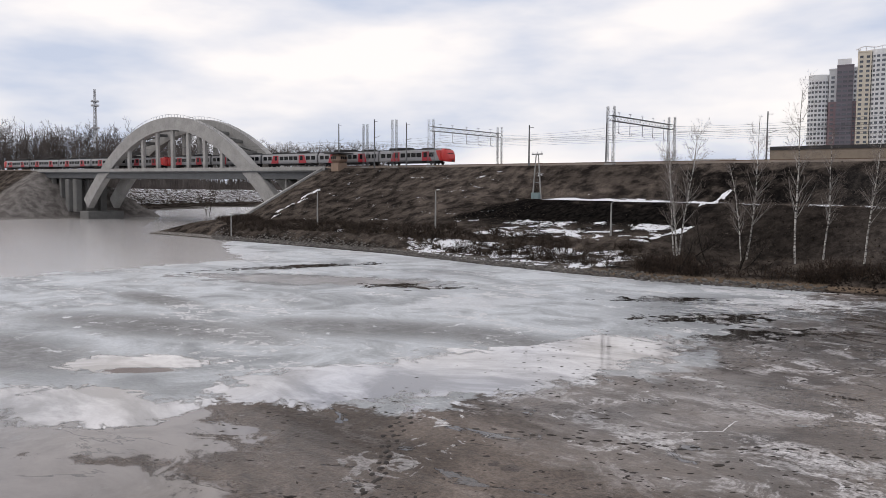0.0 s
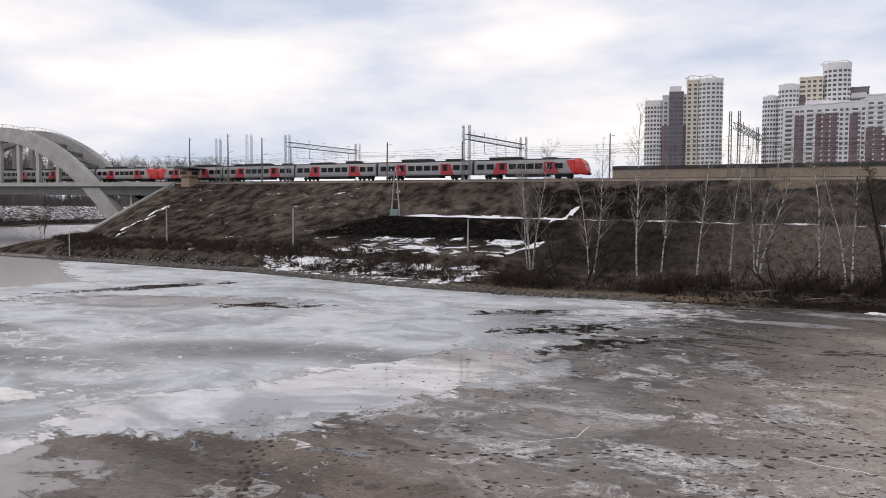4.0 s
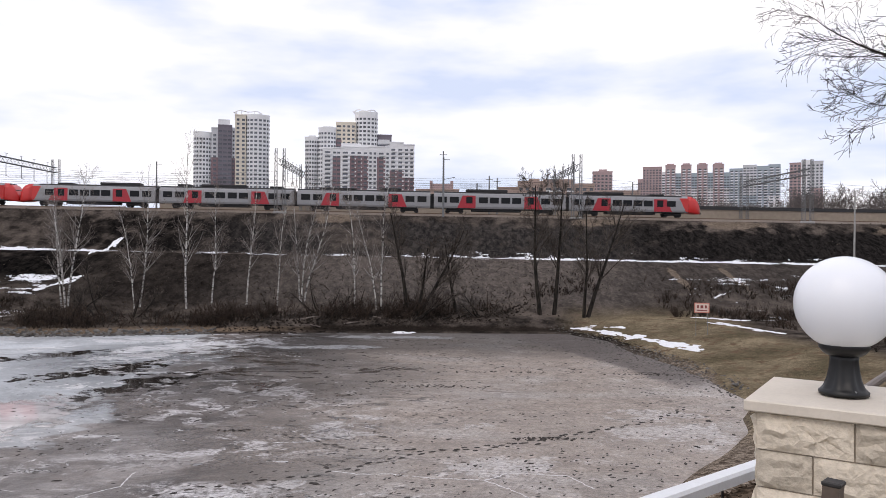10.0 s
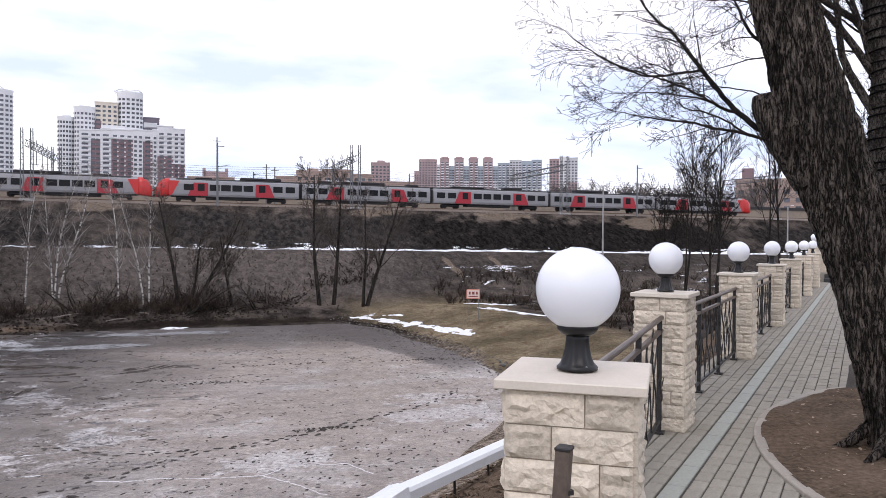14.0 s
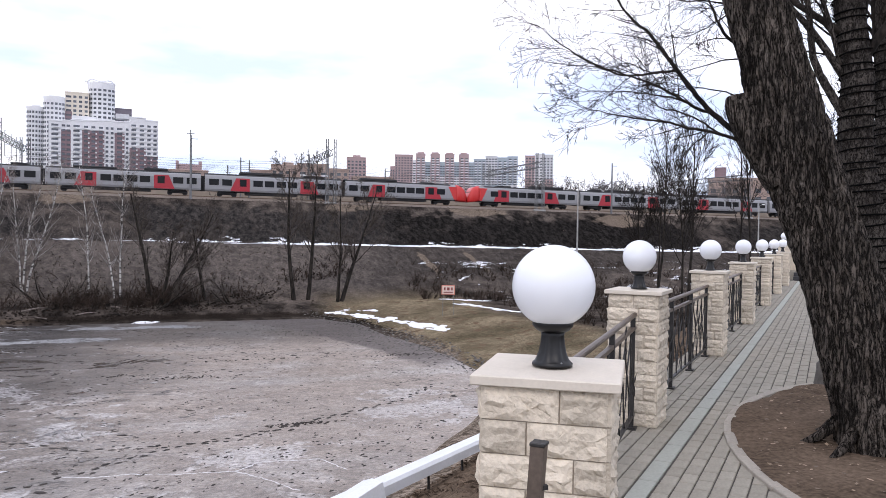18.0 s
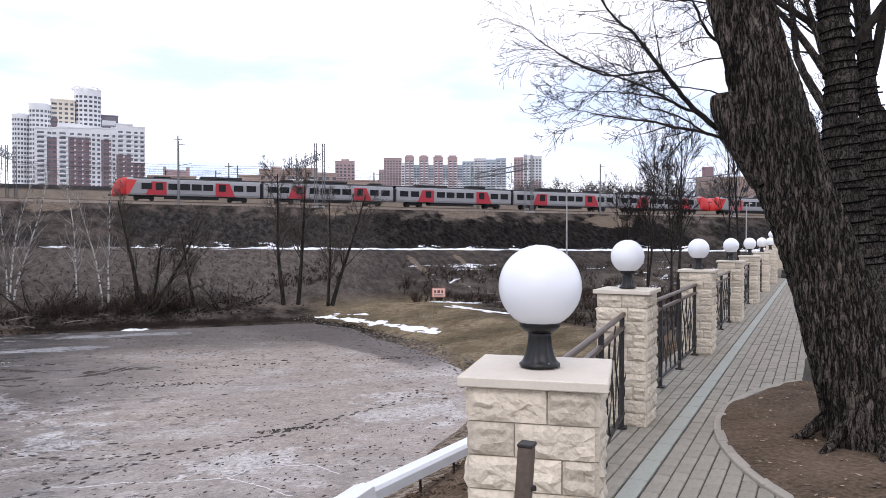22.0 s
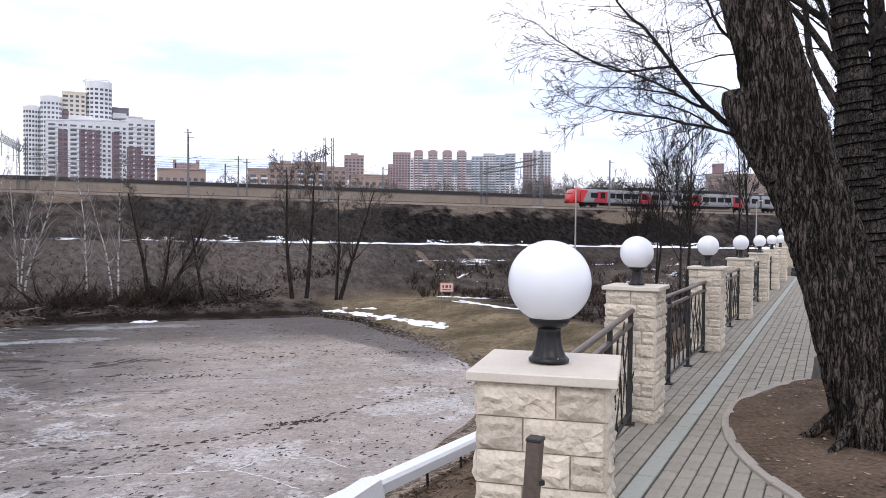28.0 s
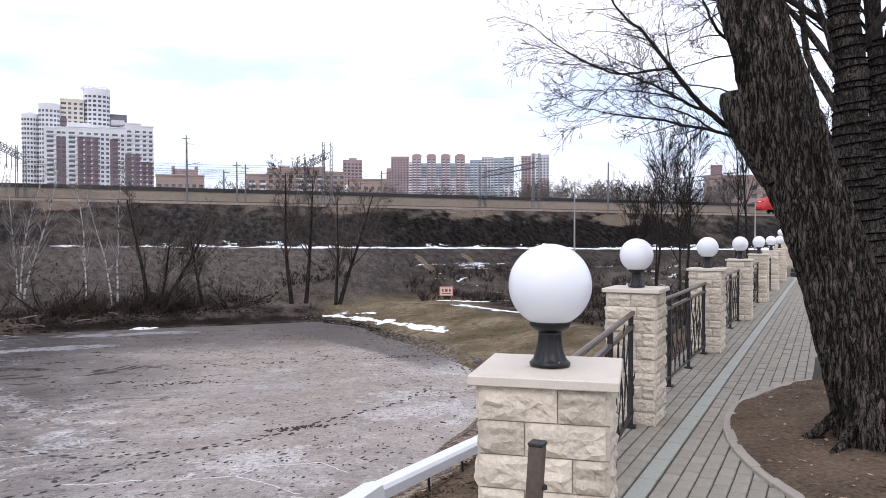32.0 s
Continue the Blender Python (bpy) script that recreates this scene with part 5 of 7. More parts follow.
def stone(w, h, seed, deep=0.018):
    """A split-faced block, face towards -y, from x 0 to w and z 0 to h."""
    rng = random.Random(seed)
    nx, nz = (12 if w > 0.2 else 7), 5
    mb = MB()
    vs, fs = [], []
    for j in range(nz + 1):
        for i in range(nx + 1):
            e = i in (0, nx) or j in (0, nz)
            d = 0.0 if e else (0.5 + 0.8 * noise.noise(Vector((w * i / nx * 9, j * 0.6, seed * 0.37))) + 0.45 * noise.noise(Vector((w * i / nx * 28, j * 1.5, seed * 0.9))) + rng.uniform(-0.16, 0.16)) * deep
            vs.append((w * i / nx + (0 if e else rng.uniform(-0.01, 0.01)), -d, h * j / nz + (0 if e else rng.uniform(-0.006, 0.006))))
    k = len(vs)
    for j in range(nz):
        for i in range(nx):
            a = j * (nx + 1) + i
            fs += [(a, a + 1, a + nx + 2), (a, a + nx + 2, a + nx + 1)] if rng.random() < 0.5 else [(a, a + 1, a + nx + 1), (a + 1, a + nx + 2, a + nx + 1)]
    vs += [(0, 0.03, 0), (w, 0.03, 0), (w, 0.03, h), (0, 0.03, h)]
    fs += [(0, k, k + 1, nx), (nx, k + 1, k + 2, nz * (nx + 1) + nx), (nz * (nx + 1) + nx, k + 2, k + 3, nz * (nx + 1)), (nz * (nx + 1), k + 3, k, 0)]
    return mb.add(vs, fs)


COURSE = 0.1158
STONES = {}
for length in (0.105, 0.155, 0.215, 0.265, 0.315):
    STONES[length] = [stone(length, COURSE - 0.005, int(length * 1000) * 7 + q).mesh("stone", M_LIME) for q in range(4)]
SPLITS = ((0.215, 0.215), (0.105, 0.315), (0.265, 0.155), (0.155, 0.265), (0.315, 0.105), (0.215, 0.215))


def pillar(u, v, seed, turn=0.0, front=None):
    rng = random.Random(seed)
    t = thing("stone_pillar", "square pillar of rough cream limestone blocks with a flat cap", "pillar", "promenade pillars", at=pose(*prom(u, v), 0, 0, PROM_RZ + turn))
    part("core", MB().box((0, 0, 0.58), (0.43, 0.43, 1.16)), M_MORTAR, t)
    part("cap", MB().box((0, 0, 1.178), (0.505, 0.505, 0.035), ch=0.004), M_CAP, t)
    for c in range(10):
        for face in range(4):
            x = -0.217
            row = SPLITS[(c * 5 + face * 2 + rng.randrange(6)) % 6]
            if front and face == 3 and c > 5:
                row = front[9 - c]
            for w in row:
                m = pose(0, 0, 0, 0, 0, 90 * face) @ pose(x, -0.222, 0.001 + c * COURSE)
                part("stone", rng.choice(STONES[w]), M_LIME, t, at=m)
                x += w + 0.005
    return t


def globe_lamp(u, v):
    t = thing("globe_lamp", "round white opal globe lamp on a fluted black foot", "lamp", "globe lamps", at=pose(*prom(u, v, 1.2), 0, 0, PROM_RZ))
    prof = [(0.15 * math.sin(a), 0.29 - 0.15 * math.cos(a)) for a in np.linspace(0.42, math.pi - 0.004, 60)]
    part("globe", MB().lathe((0, 0, 0), prof, 48), M_GLOBE, t, "white opal globe", True)
    part("neck", MB().lathe((0, 0, 0), [(0.05, 0.125), (0.062, 0.132), (0.074, 0.147), (0.075, 0.165), (0.06, 0.17)], 32), M_LAMP, t, "", True)
    mb = MB()
    vs, fs, n = [], [], 48
    prof = ((0.073, 0.001), (0.074, 0.010), (0.066, 0.018), (0.060, 0.024), (0.050, 0.05), (0.044, 0.08), (0.041, 0.11), (0.044, 0.128))
    for i, (r, z) in enumerate(prof):
        for k in range(n):
            q = 1 + (0.055 * math.cos(8 * k * math.tau / n) if 2 < i < 7 else 0)
            vs.append((r * q * math.cos(k * math.tau / n), r * q * math.sin(k * math.tau / n), z))
    fs = [(i * n + k, i * n + (k + 1) % n, (i + 1) * n + (k + 1) % n, (i + 1) * n + k) for i in range(len(prof) - 1) for k in range(n)]
    part("foot", mb.add(vs, fs + [tuple(range(n - 1, -1, -1)), tuple(range(n * (len(prof) - 1), n * len(prof)))]), M_LAMP, t, "fluted black foot", True)
    for a in (-2.3, -0.6, 1.2):
        part("screw", MB().lathe((0.064 * math.cos(a), 0.064 * math.sin(a), 0.012), [(0.004, 0), (0.005, 0.006), (0.002, 0.009)], 8), M_STEEL, t)
    return t


def leaf(mb, p, q, w):
    """A small forged leaf between two points."""
    p, q = Vector(p), Vector(q)
    m, s = (p + q) / 2, (q - p).cross(Vector((0, 1, 0)))
    s = s.normalized() * w if s.length > 1e-6 else Vector((w, 0, 0))
    mb.add([p, m + s, q, m - s, m + Vector((0, 0.008, 0)), m - Vector((0, 0.008, 0))], [(0, 1, 4), (1, 2, 4), (2, 3, 4), (3, 0, 4), (1, 0, 5), (2, 1, 5), (3, 2, 5), (0, 3, 5)])


def railing(a, b, seed):
    """A forged panel from a to b (u, v)."""
    rng = random.Random(seed)
    pa, pb = Vector(prom(*a)), Vector(prom(*b))
    length = (pb - pa).length
    t = thing("railing_panel", "black wrought-iron railing of wavy bars and leaves under a pipe handrail", "railing", "promenade railings", at=pose(*pa, 0, 0, math.degrees(math.atan2(pb.y - pa.y, pb.x - pa.x))))
    part("handrail", MB().tube([(0, 0, 0.985), (length, 0, 0.985)], 0.022, 10), M_PIPE, t, "worn brown pipe handrail")
    part("upper_rail", MB().box((length / 2, 0, 0.875), (length, 0.035, 0.03)), M_PIPE, t)
    part("lower_rail", MB().box((length / 2, 0, 0.11), (length, 0.03, 0.025)), M_IRON, t)
    for k in range(4):
        x = 0.12 + (length - 0.24) * k / 3
        part("post", MB().box((x, 0, 0.49), (0.04, 0.04, 0.97), ch=0.004), M_IRON, t)
        part("foot_plate", MB().box((x, 0, 0.012), (0.09, 0.09, 0.02)), M_IRON, t)
    n = round(length / 0.29)
    for k in range(n + 1):
        for lean in (-1, 1):
            x0 = length * k / n
            x1 = x0 + lean * 0.36
            if not -0.01 <= x1 <= length + 0.01:
                continue
            pts = []
            for i in range(9):
                f = i / 8
                pts.append((x0 + (x1 - x0) * f + 0.035 * math.sin(f * 9 + k + lean), 0.006 * lean, 0.12 + 0.745 * f))
            part("bar", MB().tube(pts, 0.007, 5), M_IRON, t)
    for k in range(n):
        x, z = length * (k + 0.5) / n, rng.uniform(0.2, 0.8)
        for q in range(3):
            mb = MB()
            dx = rng.uniform(-0.05, 0.05)
            z2 = z + rng.uniform(-0.12, 0.12)
            leaf(mb, (x + dx, -0.012, z2), (x + dx + rng.uniform(-0.05, 0.05), -0.03, z2 + 0.11), 0.024)
            part("leaf", mb, M_IRON, t)
    return t


POSTS = [(2.645, 0.86)] + [(6.93 + 4.53 * k, 1.51) for k in range(6)]
for i, (u, v) in enumerate(POSTS):
    pillar(u, v, 40 + i, 0.0 if i else 12.5, None if i else ((0.265, 0.155), (0.155, 0.265), (0.315, 0.105), (0.155, 0.265)))
    globe_lamp(u, v)
railing((2.97, 1.10), (6.70, 1.49), 5)
for i in range(1, 6):
    railing((POSTS[i][0] + 0.23, 1.51), (POSTS[i + 1][0] - 0.23, 1.51), 10 + i)

# stepped pillar and stair at the far end of the walk
pillar(34.4, 1.7, 77).location.z = 0.27
globe_lamp(34.4, 1.7).location.z = 1.47
stair = thing("end_steps", "two dark stone steps at the far end of the walk", "steps", kind="structure")
for k in range(2):
    mb = MB().box((0, 0, 0.075 + 0.15 * k), (0.7 - 0.3 * k, 3.4, 0.15), ch=0.01)
    part("step", mb, M_DARK, stair, at=pose(*prom(33.6 + 0.25 * k, -0.4), 0, 0, PROM_RZ))
landing = MB().box((0, 0, 0.1), (9, 6, 0.4), ch=0.02)
tagged(part("upper_terrace", landing, M_PAVER, at=pose(*prom(38.6, -0.6, 0.05), 0, 0, PROM_RZ)), "raised paved terrace beyond the steps", "terrace", kind="structure")
gate = thing("gate_pier", "broad cream limestone pier beside the steps", "pier", at=pose(*prom(35.6, 1.35, 0.25), 0, 0, PROM_RZ))
part("body", MB().box((0, 0, 0.8), (1.6, 0.7, 1.6), ch=0.02), M_LIME, gate)
part("cap", MB().box((0, 0, 1.63), (1.75, 0.85, 0.06), ch=0.01), M_CAP, gate)
bench = thing("bench", "dark park bench by the far steps", "bench", at=pose(*prom(35.4, -0.4, 0.3), 0, 0, PROM_RZ + 90))
part("seat", MB().box((0, 0, 0.45), (1.5, 0.4, 0.06), ch=0.01), M_DARK, bench)
part("backrest", MB().box((0, 0.2, 0.75), (1.5, 0.05, 0.35), ch=0.01), M_DARK, bench)
for s in (-0.6, 0.6):
    part("leg", MB().box((s, 0, 0.22), (0.06, 0.36, 0.44)), M_DARK, bench)

# steel post fixed to the near pillar
hr = thing("steel_post", "dark square steel post fixed to the near pillar", "post")
hx, hy = 1.035, 1.90
part("post", MB().bar((0.975, 1.935, -0.1), (hx, hy, 1.08), 0.04), M_PIPE, hr, "square steel post")
part("end_cap", MB().box((hx, hy, 1.081), (0.046, 0.046, 0.012), 45, 0.003), M_IRON, hr)
part("bracket", MB().box((hx + 0.012, hy - 0.003, 0.955), (0.028, 0.014, 0.014), 0), M_IRON, hr)

# white trough on short legs along the bank
M_SHEET = mat("white_coated_sheet", (0.72, 0.735, 0.75), 0.45, var=0.08, scale=3, fine=40)
trough = thing("white_trough", "white folded sheet-metal trough on short black legs on the bank", "trough")
for k in range(5):
    u0 = 3.2 + 2.5 * k
    zz = -0.93 - 0.05 * (u0 - 5.05)
    m = pose(*prom(u0 + 1.25, 4.15, zz), 0, 2.9, PROM_RZ)
    seg = part("segment", MB().prism([(-0.12, -0.12), (-0.11, -0.02), (-0.08, 0.015), (0.08, 0.015), (0.12, -0.02), (0.12, -0.08), (0.11, -0.08), (0.105, -0.03), (0.075, 0.0), (-0.075, 0.0), (-0.1, -0.03), (-0.11, -0.12)], -1.29, 1.29), M_SHEET, trough, at=m @ pose(0, 0, 0, 0, 0, 90))
    for s in (-0.8, 0.8):
        part("leg", MB().tube([(-0.06, s, -0.05), (-0.10, s, -0.6)], 0.016, 6), M_IRON, seg)
for u0, dv, up, tw in ((5.9, -0.10, 0.035, 87),):
    part("bent_cover", MB().prism([(-0.145, -0.15), (-0.125, 0.03), (0.0, 0.06), (0.125, 0.025), (0.14, -0.07), (0.13, -0.07), (0.112, 0.015), (0.0, 0.05), (-0.112, 0.02), (-0.132, -0.15)], -0.55, 0.55), M_SHEET, trough, at=pose(*prom(u0, 4.15 + dv, -0.965 - 0.05 * (u0 - 6.3) + up), -3 - 60 * up, 6, PROM_RZ + tw))

# ---- paving ----
bed2 = MB()
n = 60
outline = [(-4.0, 1.05), (2.2, 1.15), (2.9, 1.5), (6.6, 1.82), (34.0, 1.82), (34.0, -2.2), (-4.0, -9.0)]
bed2.add([prom(u, v, -0.012) for u, v in outline] + [prom(u, v, -0.4) for u, v in outline], [tuple(range(7)), tuple(range(13, 6, -1))] + [(k, (k + 1) % 7, 7 + (k + 1) % 7, 7 + k) for k in range(7)])
walkway = part("walkway", bed2, M_SAND)
tagged(walkway, "grey-brown block paving of the promenade with a pale drain strip", "pavement", kind="structure")
PIT_U, PIT_V, PIT_R = 7.45, -3.28, 3.97
pit = MB()
vs = [prom(PIT_U, PIT_V, 0.10)]
rings = 40
for j in range(1, rings + 1):
    r = (PIT_R + 0.045) * j / rings
    for k in range(144):
        a = k * math.tau / 144
        uu, vv = PIT_U + r * math.cos(a), PIT_V + r * math.sin(a)
        vs.append(prom(uu, vv, 0.02 + 0.08 * (1 - (j / rings) ** 2) + 0.05 * noise.noise(Vector((uu * 2.2, vv * 2.2, 1)))+ 0.025 * noise.noise(Vector((uu * 7, vv * 7, 4)))))
fs = [(0, 1 + k, 1 + (k + 1) % 144) for k in range(144)]
for j in range(rings - 1):
    fs += [(1 + j * 144 + k, 1 + (j + 1) * 144 + k, 1 + (j + 1) * 144 + (k + 1) % 144, 1 + j * 144 + (k + 1) % 144) for k in range(144)]
tagged(part("planting_bed", pit.add(vs, fs), M_SOIL, smooth=True), "round bed of bare brown soil with dead leaves", "soil bed", kind="structure")
litter = MB()
rng = random.Random(8)
for k in range(2200):
    a, r = rng.uniform(0, math.tau), PIT_R * math.sqrt(rng.random()) * 0.98
    uu, vv = PIT_U + r * math.cos(a), PIT_V + r * math.sin(a)
    zz = 0.03 + 0.08 * (1 - (r / PIT_R) ** 2) + 0.05 * noise.noise(Vector((uu * 2.2, vv * 2.2, 1))) + 0.025 * noise.noise(Vector((uu * 7, vv * 7, 4)))
    q, s = rng.uniform(0, math.tau), rng.uniform(0.012, 0.03)
    c = Vector(prom(uu, vv, zz))
    e, g = Vector((math.cos(q), math.sin(q), rng.uniform(-0.3, 0.3))) * s, Vector((-math.sin(q), math.cos(q), rng.uniform(-0.3, 0.3))) * s * 0.5
    litter.add([c - e, c + g, c + e, c - g], [(0, 1, 2, 3)])
M_LITTER = mat("dead_leaves", (0.22, 0.16, 0.11), 0.9, var=0.5, isl=1.2)
tagged(part("leaf_litter", litter, M_LITTER), "scattered dead leaves and crumbs on the soil", "leaf litter", kind="stuff")
kerb_mesh = MB().box((0, 0, -0.035), (0.345, 0.085, 0.12), ch=0.006).mesh("kerb_stone", M_KERB)
kerb = thing("kerb_ring", "pale kerb stones round the soil bed", "kerb", kind="structure")
count = int(math.tau * (PIT_R + 0.06) / 0.355)
for k in range(count):
    a = k * math.tau / count
    uu, vv = PIT_U + (PIT_R + 0.06) * math.cos(a), PIT_V + (PIT_R + 0.06) * math.sin(a)
    part("kerb_stone", kerb_mesh, None, kerb, at=pose(*prom(uu, vv), 0, 0, PROM_RZ + math.degrees(a) + 90))
stump = part("tree_stump", MB().lathe(prom(9.62, -0.06, -0.05), [(0.2, 0), (0.17, 0.1), (0.15, 0.24), (0.15, 0.31), (0.12, 0.34)], 14), mat("grey_stump", (0.10, 0.09, 0.08), 0.95, var=0.4, scale=6, fine=40), smooth=True)
tagged(stump, "short grey tree stump at the kerb of the bed", "stump")


def in_pit(u, v, m=0.12):
    return math.hypot(u - PIT_U, v - PIT_V) < PIT_R + m


PW, PL = 0.112, 0.208
paver_mesh = [MB().box((0, 0, 0), (PL - 0.010, PW - 0.010, 0.05 + 0.002 * q), ch=0.005).mesh("paver", M_PAVER) for q in range(3)]
drain_mesh = MB().box((0, 0, 0), (0.49, 0.125, 0.05), ch=0.004).mesh("drain_slab", M_DRAIN)
rest, singles = MB(), 0
rng = random.Random(3)
row = 0
for vv in list(np.arange(1.125 + PW / 2, 1.80, PW)) + list(np.arange(0.975 - PW / 2, -6.2, -PW)):
    row += 1
    for uu in np.arange(-3.5 + (row % 2) * PL / 2, 33.2, PL):
        edge = lerp(uu, (2.2, 2.9, 6.6), (1.12, 1.48, 1.80))
        if vv + PW / 2 > edge or in_pit(uu, vv, 0.05) or vv < lerp(uu, (-4, 12, 34), (-7.5, -3.6, -2.1)):
            continue
        z = -0.025 + rng.uniform(-0.0025, 0.0025)
        if 3.6 < uu < 8.2 and vv > 0.0 and singles < 300:
            singles += 1
            part("paver", rng.choice(paver_mesh), None, walkway, at=pose(*prom(uu, vv, z), rng.uniform(-0.4, 0.4), rng.uniform(-0.4, 0.4), PROM_RZ))
        else:
            rest.box(prom(uu, vv, z), (PL - 0.012, PW - 0.011, 0.05), PROM_RZ, 0.0)
part("paver_field", rest, M_PAVER, walkway)["kind"] = "stuff"
for uu in np.arange(-3, 33, 0.5):
    if uu < 2.4:
        continue
    part("drain_slab", drain_mesh, None, walkway, at=pose(*prom(uu, 1.05, -0.022), 0, 0, PROM_RZ))

# crumbs, twigs and dead grass on the bare bank below the railing
M_CRUMB = mat("bank_crumbs", (0.10, 0.074, 0.054), 0.97, spec=0.0, var=0.6, isl=1.4)
bank_bits = MB()
rng = random.Random(14)
for k in range(5200):
    u, v = rng.uniform(3.0, 14.0), rng.uniform(1.9, 6.5)
    c = Vector(prom(u, v))
    c.z = base_z(c.x, c.y) + 0.005
    q, s = rng.uniform(0, math.tau), rng.uniform(0.01, 0.045)
    e = Vector((math.cos(q), math.sin(q), rng.uniform(-0.3, 0.5))) * s * rng.choice((1, 1, 2.2))
    g = Vector((-math.sin(q), math.cos(q), 0)) * s * rng.uniform(0.15, 0.6)
    bank_bits.add([c - e, c + g, c + e, c - g, c + Vector((0, 0, 0.5 * s))], [(0, 1, 4), (1, 2, 4), (2, 3, 4), (3, 0, 4)])
tagged(part("bank_litter", bank_bits, M_CRUMB), "crumbs of soil and dead grass on the bare bank", "litter", kind="stuff")

# ---- trees ----
def bark(name, lo, hi, stretch, scale, bump, bands=None):
    n = Net(name)
    tc = n.N.new("ShaderNodeTexCoord")
    n.pos = tc.outputs["Object"]
    a, b = n.noise(scale, 6, 0.7, (1, 1, stretch), 0.3), n.noise(scale * 6, 4, 0.6)
    col = n.mix(n.step(a, 0.35, 0.65), lo, hi)
    if bands:
        m = n.step(n.noise(bands[0], 4, 0.6, (0.6, 0.6, 4.0)), 0.50, 0.56)
        col = n.mix(m, col, bands[1])
    col = n.mix(b, n.scale(col, 0.75), n.scale(col, 1.25))
    n.bump(n.math("ADD", a, n.math("MULTIPLY", b, 0.3)), bump)
    return n.done(col, 0.95, 0.2)


M_BIRCH = bark("white_birch_bark", (0.34, 0.32, 0.30), (0.66, 0.64, 0.61), 0.5, 2.0, 0.02, (1.3, (0.045, 0.040, 0.037)))
M_BLIMB = bark("pale_birch_limb", (0.17, 0.155, 0.145), (0.42, 0.40, 0.38), 1, 2.0, 0.01)
M_BTWIG = bark("birch_twig", (0.10, 0.080, 0.070), (0.23, 0.195, 0.175), 1, 2.0, 0.01)
M_DTRUNK = bark("dark_trunk_bark", (0.008, 0.007, 0.006), (0.036, 0.030, 0.025), 0.3, 3.0, 0.03)
M_DTWIG = bark("brown_twig", (0.030, 0.025, 0.022), (0.105, 0.087, 0.075), 1, 2.0, 0.01)
M_SCRUB = bark("scrub_twig", (0.013, 0.010, 0.008), (0.062, 0.044, 0.034), 1, 1.0, 0.01)
M_BRUSH = bark("brown_tussock", (0.016, 0.012, 0.009), (0.070, 0.052, 0.040), 1, 0.6, 0.01)
# far crowns lightened, so the colour itself carries the haze of distance
M_FARWOOD = bark("hazed_far_crown", (0.080, 0.070, 0.066), (0.165, 0.145, 0.136), 1, 0.15, 0.01)
def furrowed(name, lo, hi, scale, stretch, bump):
    """Bark in long plates between dark furrows."""
    n = Net(name)
    tc = n.N.new("ShaderNodeTexCoord")
    n.pos = tc.outputs["Object"]
    ridge = n.math("ABSOLUTE", n.math("SUBTRACT", n.noise(scale, 4, 0.55, (1, 1, stretch), 0.5), 0.5))
    ridge2 = n.math("ABSOLUTE", n.math("SUBTRACT", n.noise(scale * 1.9, 4, 0.6, (1, 1, stretch * 1.6), 0.3), 0.5))
    plate = n.math("MULTIPLY", n.step(ridge, 0.0, 0.085), n.step(ridge2, -0.02, 0.05))
    grit = n.noise(60.0, 4, 0.7)
    big = n.noise(2.2, 4, 0.6)
    col = n.mix(plate, lo, n.mix(n.step(big, 0.35, 0.65), n.scale(hi, 0.6), n.scale(hi, 1.2)))
    col = n.mix(grit, n.scale(col, 0.55), n.scale(col, 1.45))
    n.bump(n.math("ADD", plate, n.math("MULTIPLY", grit, 0.35)), bump)
    return n.done(col, 0.95, 0.15)


M_OAK = furrowed("furrowed_bark", (0.007, 0.0055, 0.0045), (0.125, 0.106, 0.09), 25.0, 0.16, 0.03)
M_BAND = furrowed("banded_bark", (0.012, 0.010, 0.009), (0.095, 0.083, 0.073), 22.0, 0.4, 0.012)
M_OAKTWIG = bark("dark_branch_bark", (0.006, 0.005, 0.0045), (0.030, 0.025, 0.021), 0.4, 10.0, 0.006)


def sway(rng, s):
    return Vector((rng.uniform(-s, s), rng.uniform(-s, s), rng.uniform(-s, s)))


def branch(mb, rng, p, d, length, r, level, spec, thin=0.0022):
    """One limb with its side twigs; spec: per level (count, length factor, spread, lift, wander, sides, segments)."""
    cnt, lf, spread, lift, wander, sides, segs = spec[level][:7]
    pts, rad = [p.copy()], [r]
    q, dd = p.copy(), d.normalized()
    for i in range(segs):
        dd = (dd + sway(rng, wander) + Vector((0, 0, lift))).normalized()
        q = q + dd * length / segs
        pts.append(q.copy())
        rad.append(max(r * (1 - 0.8 * (i + 1) / segs), thin))
    mb[min(level, len(mb) - 1)].tube(pts, rad, sides, False)
    if level + 1 >= len(spec):
        return
    n2 = spec[level + 1][0]
    for k in range(n2):
        f = rng.uniform(0.22, 1.0) if level else rng.uniform(spec[0][7] if len(spec[0]) > 7 else 0.3, 0.98)
        i = min(int(f * segs), segs - 1)
        base = pts[i].lerp(pts[i + 1], f * segs - i)
        along = (pts[i + 1] - pts[i]).normalized()
        a = rng.uniform(0, math.tau)
        side = along.cross(Vector((math.cos(a), math.sin(a), 0.3))).normalized()
        sp = spec[level + 1][2]
        nd = along * math.cos(sp) + side * math.sin(sp)
        branch(mb, rng, base, nd, length * spec[level + 1][1] * rng.uniform(0.6, 1.15) * (1.15 - 0.55 * f), max(r * (1 - 0.75 * f) * 0.45, thin), level + 1, spec, thin)


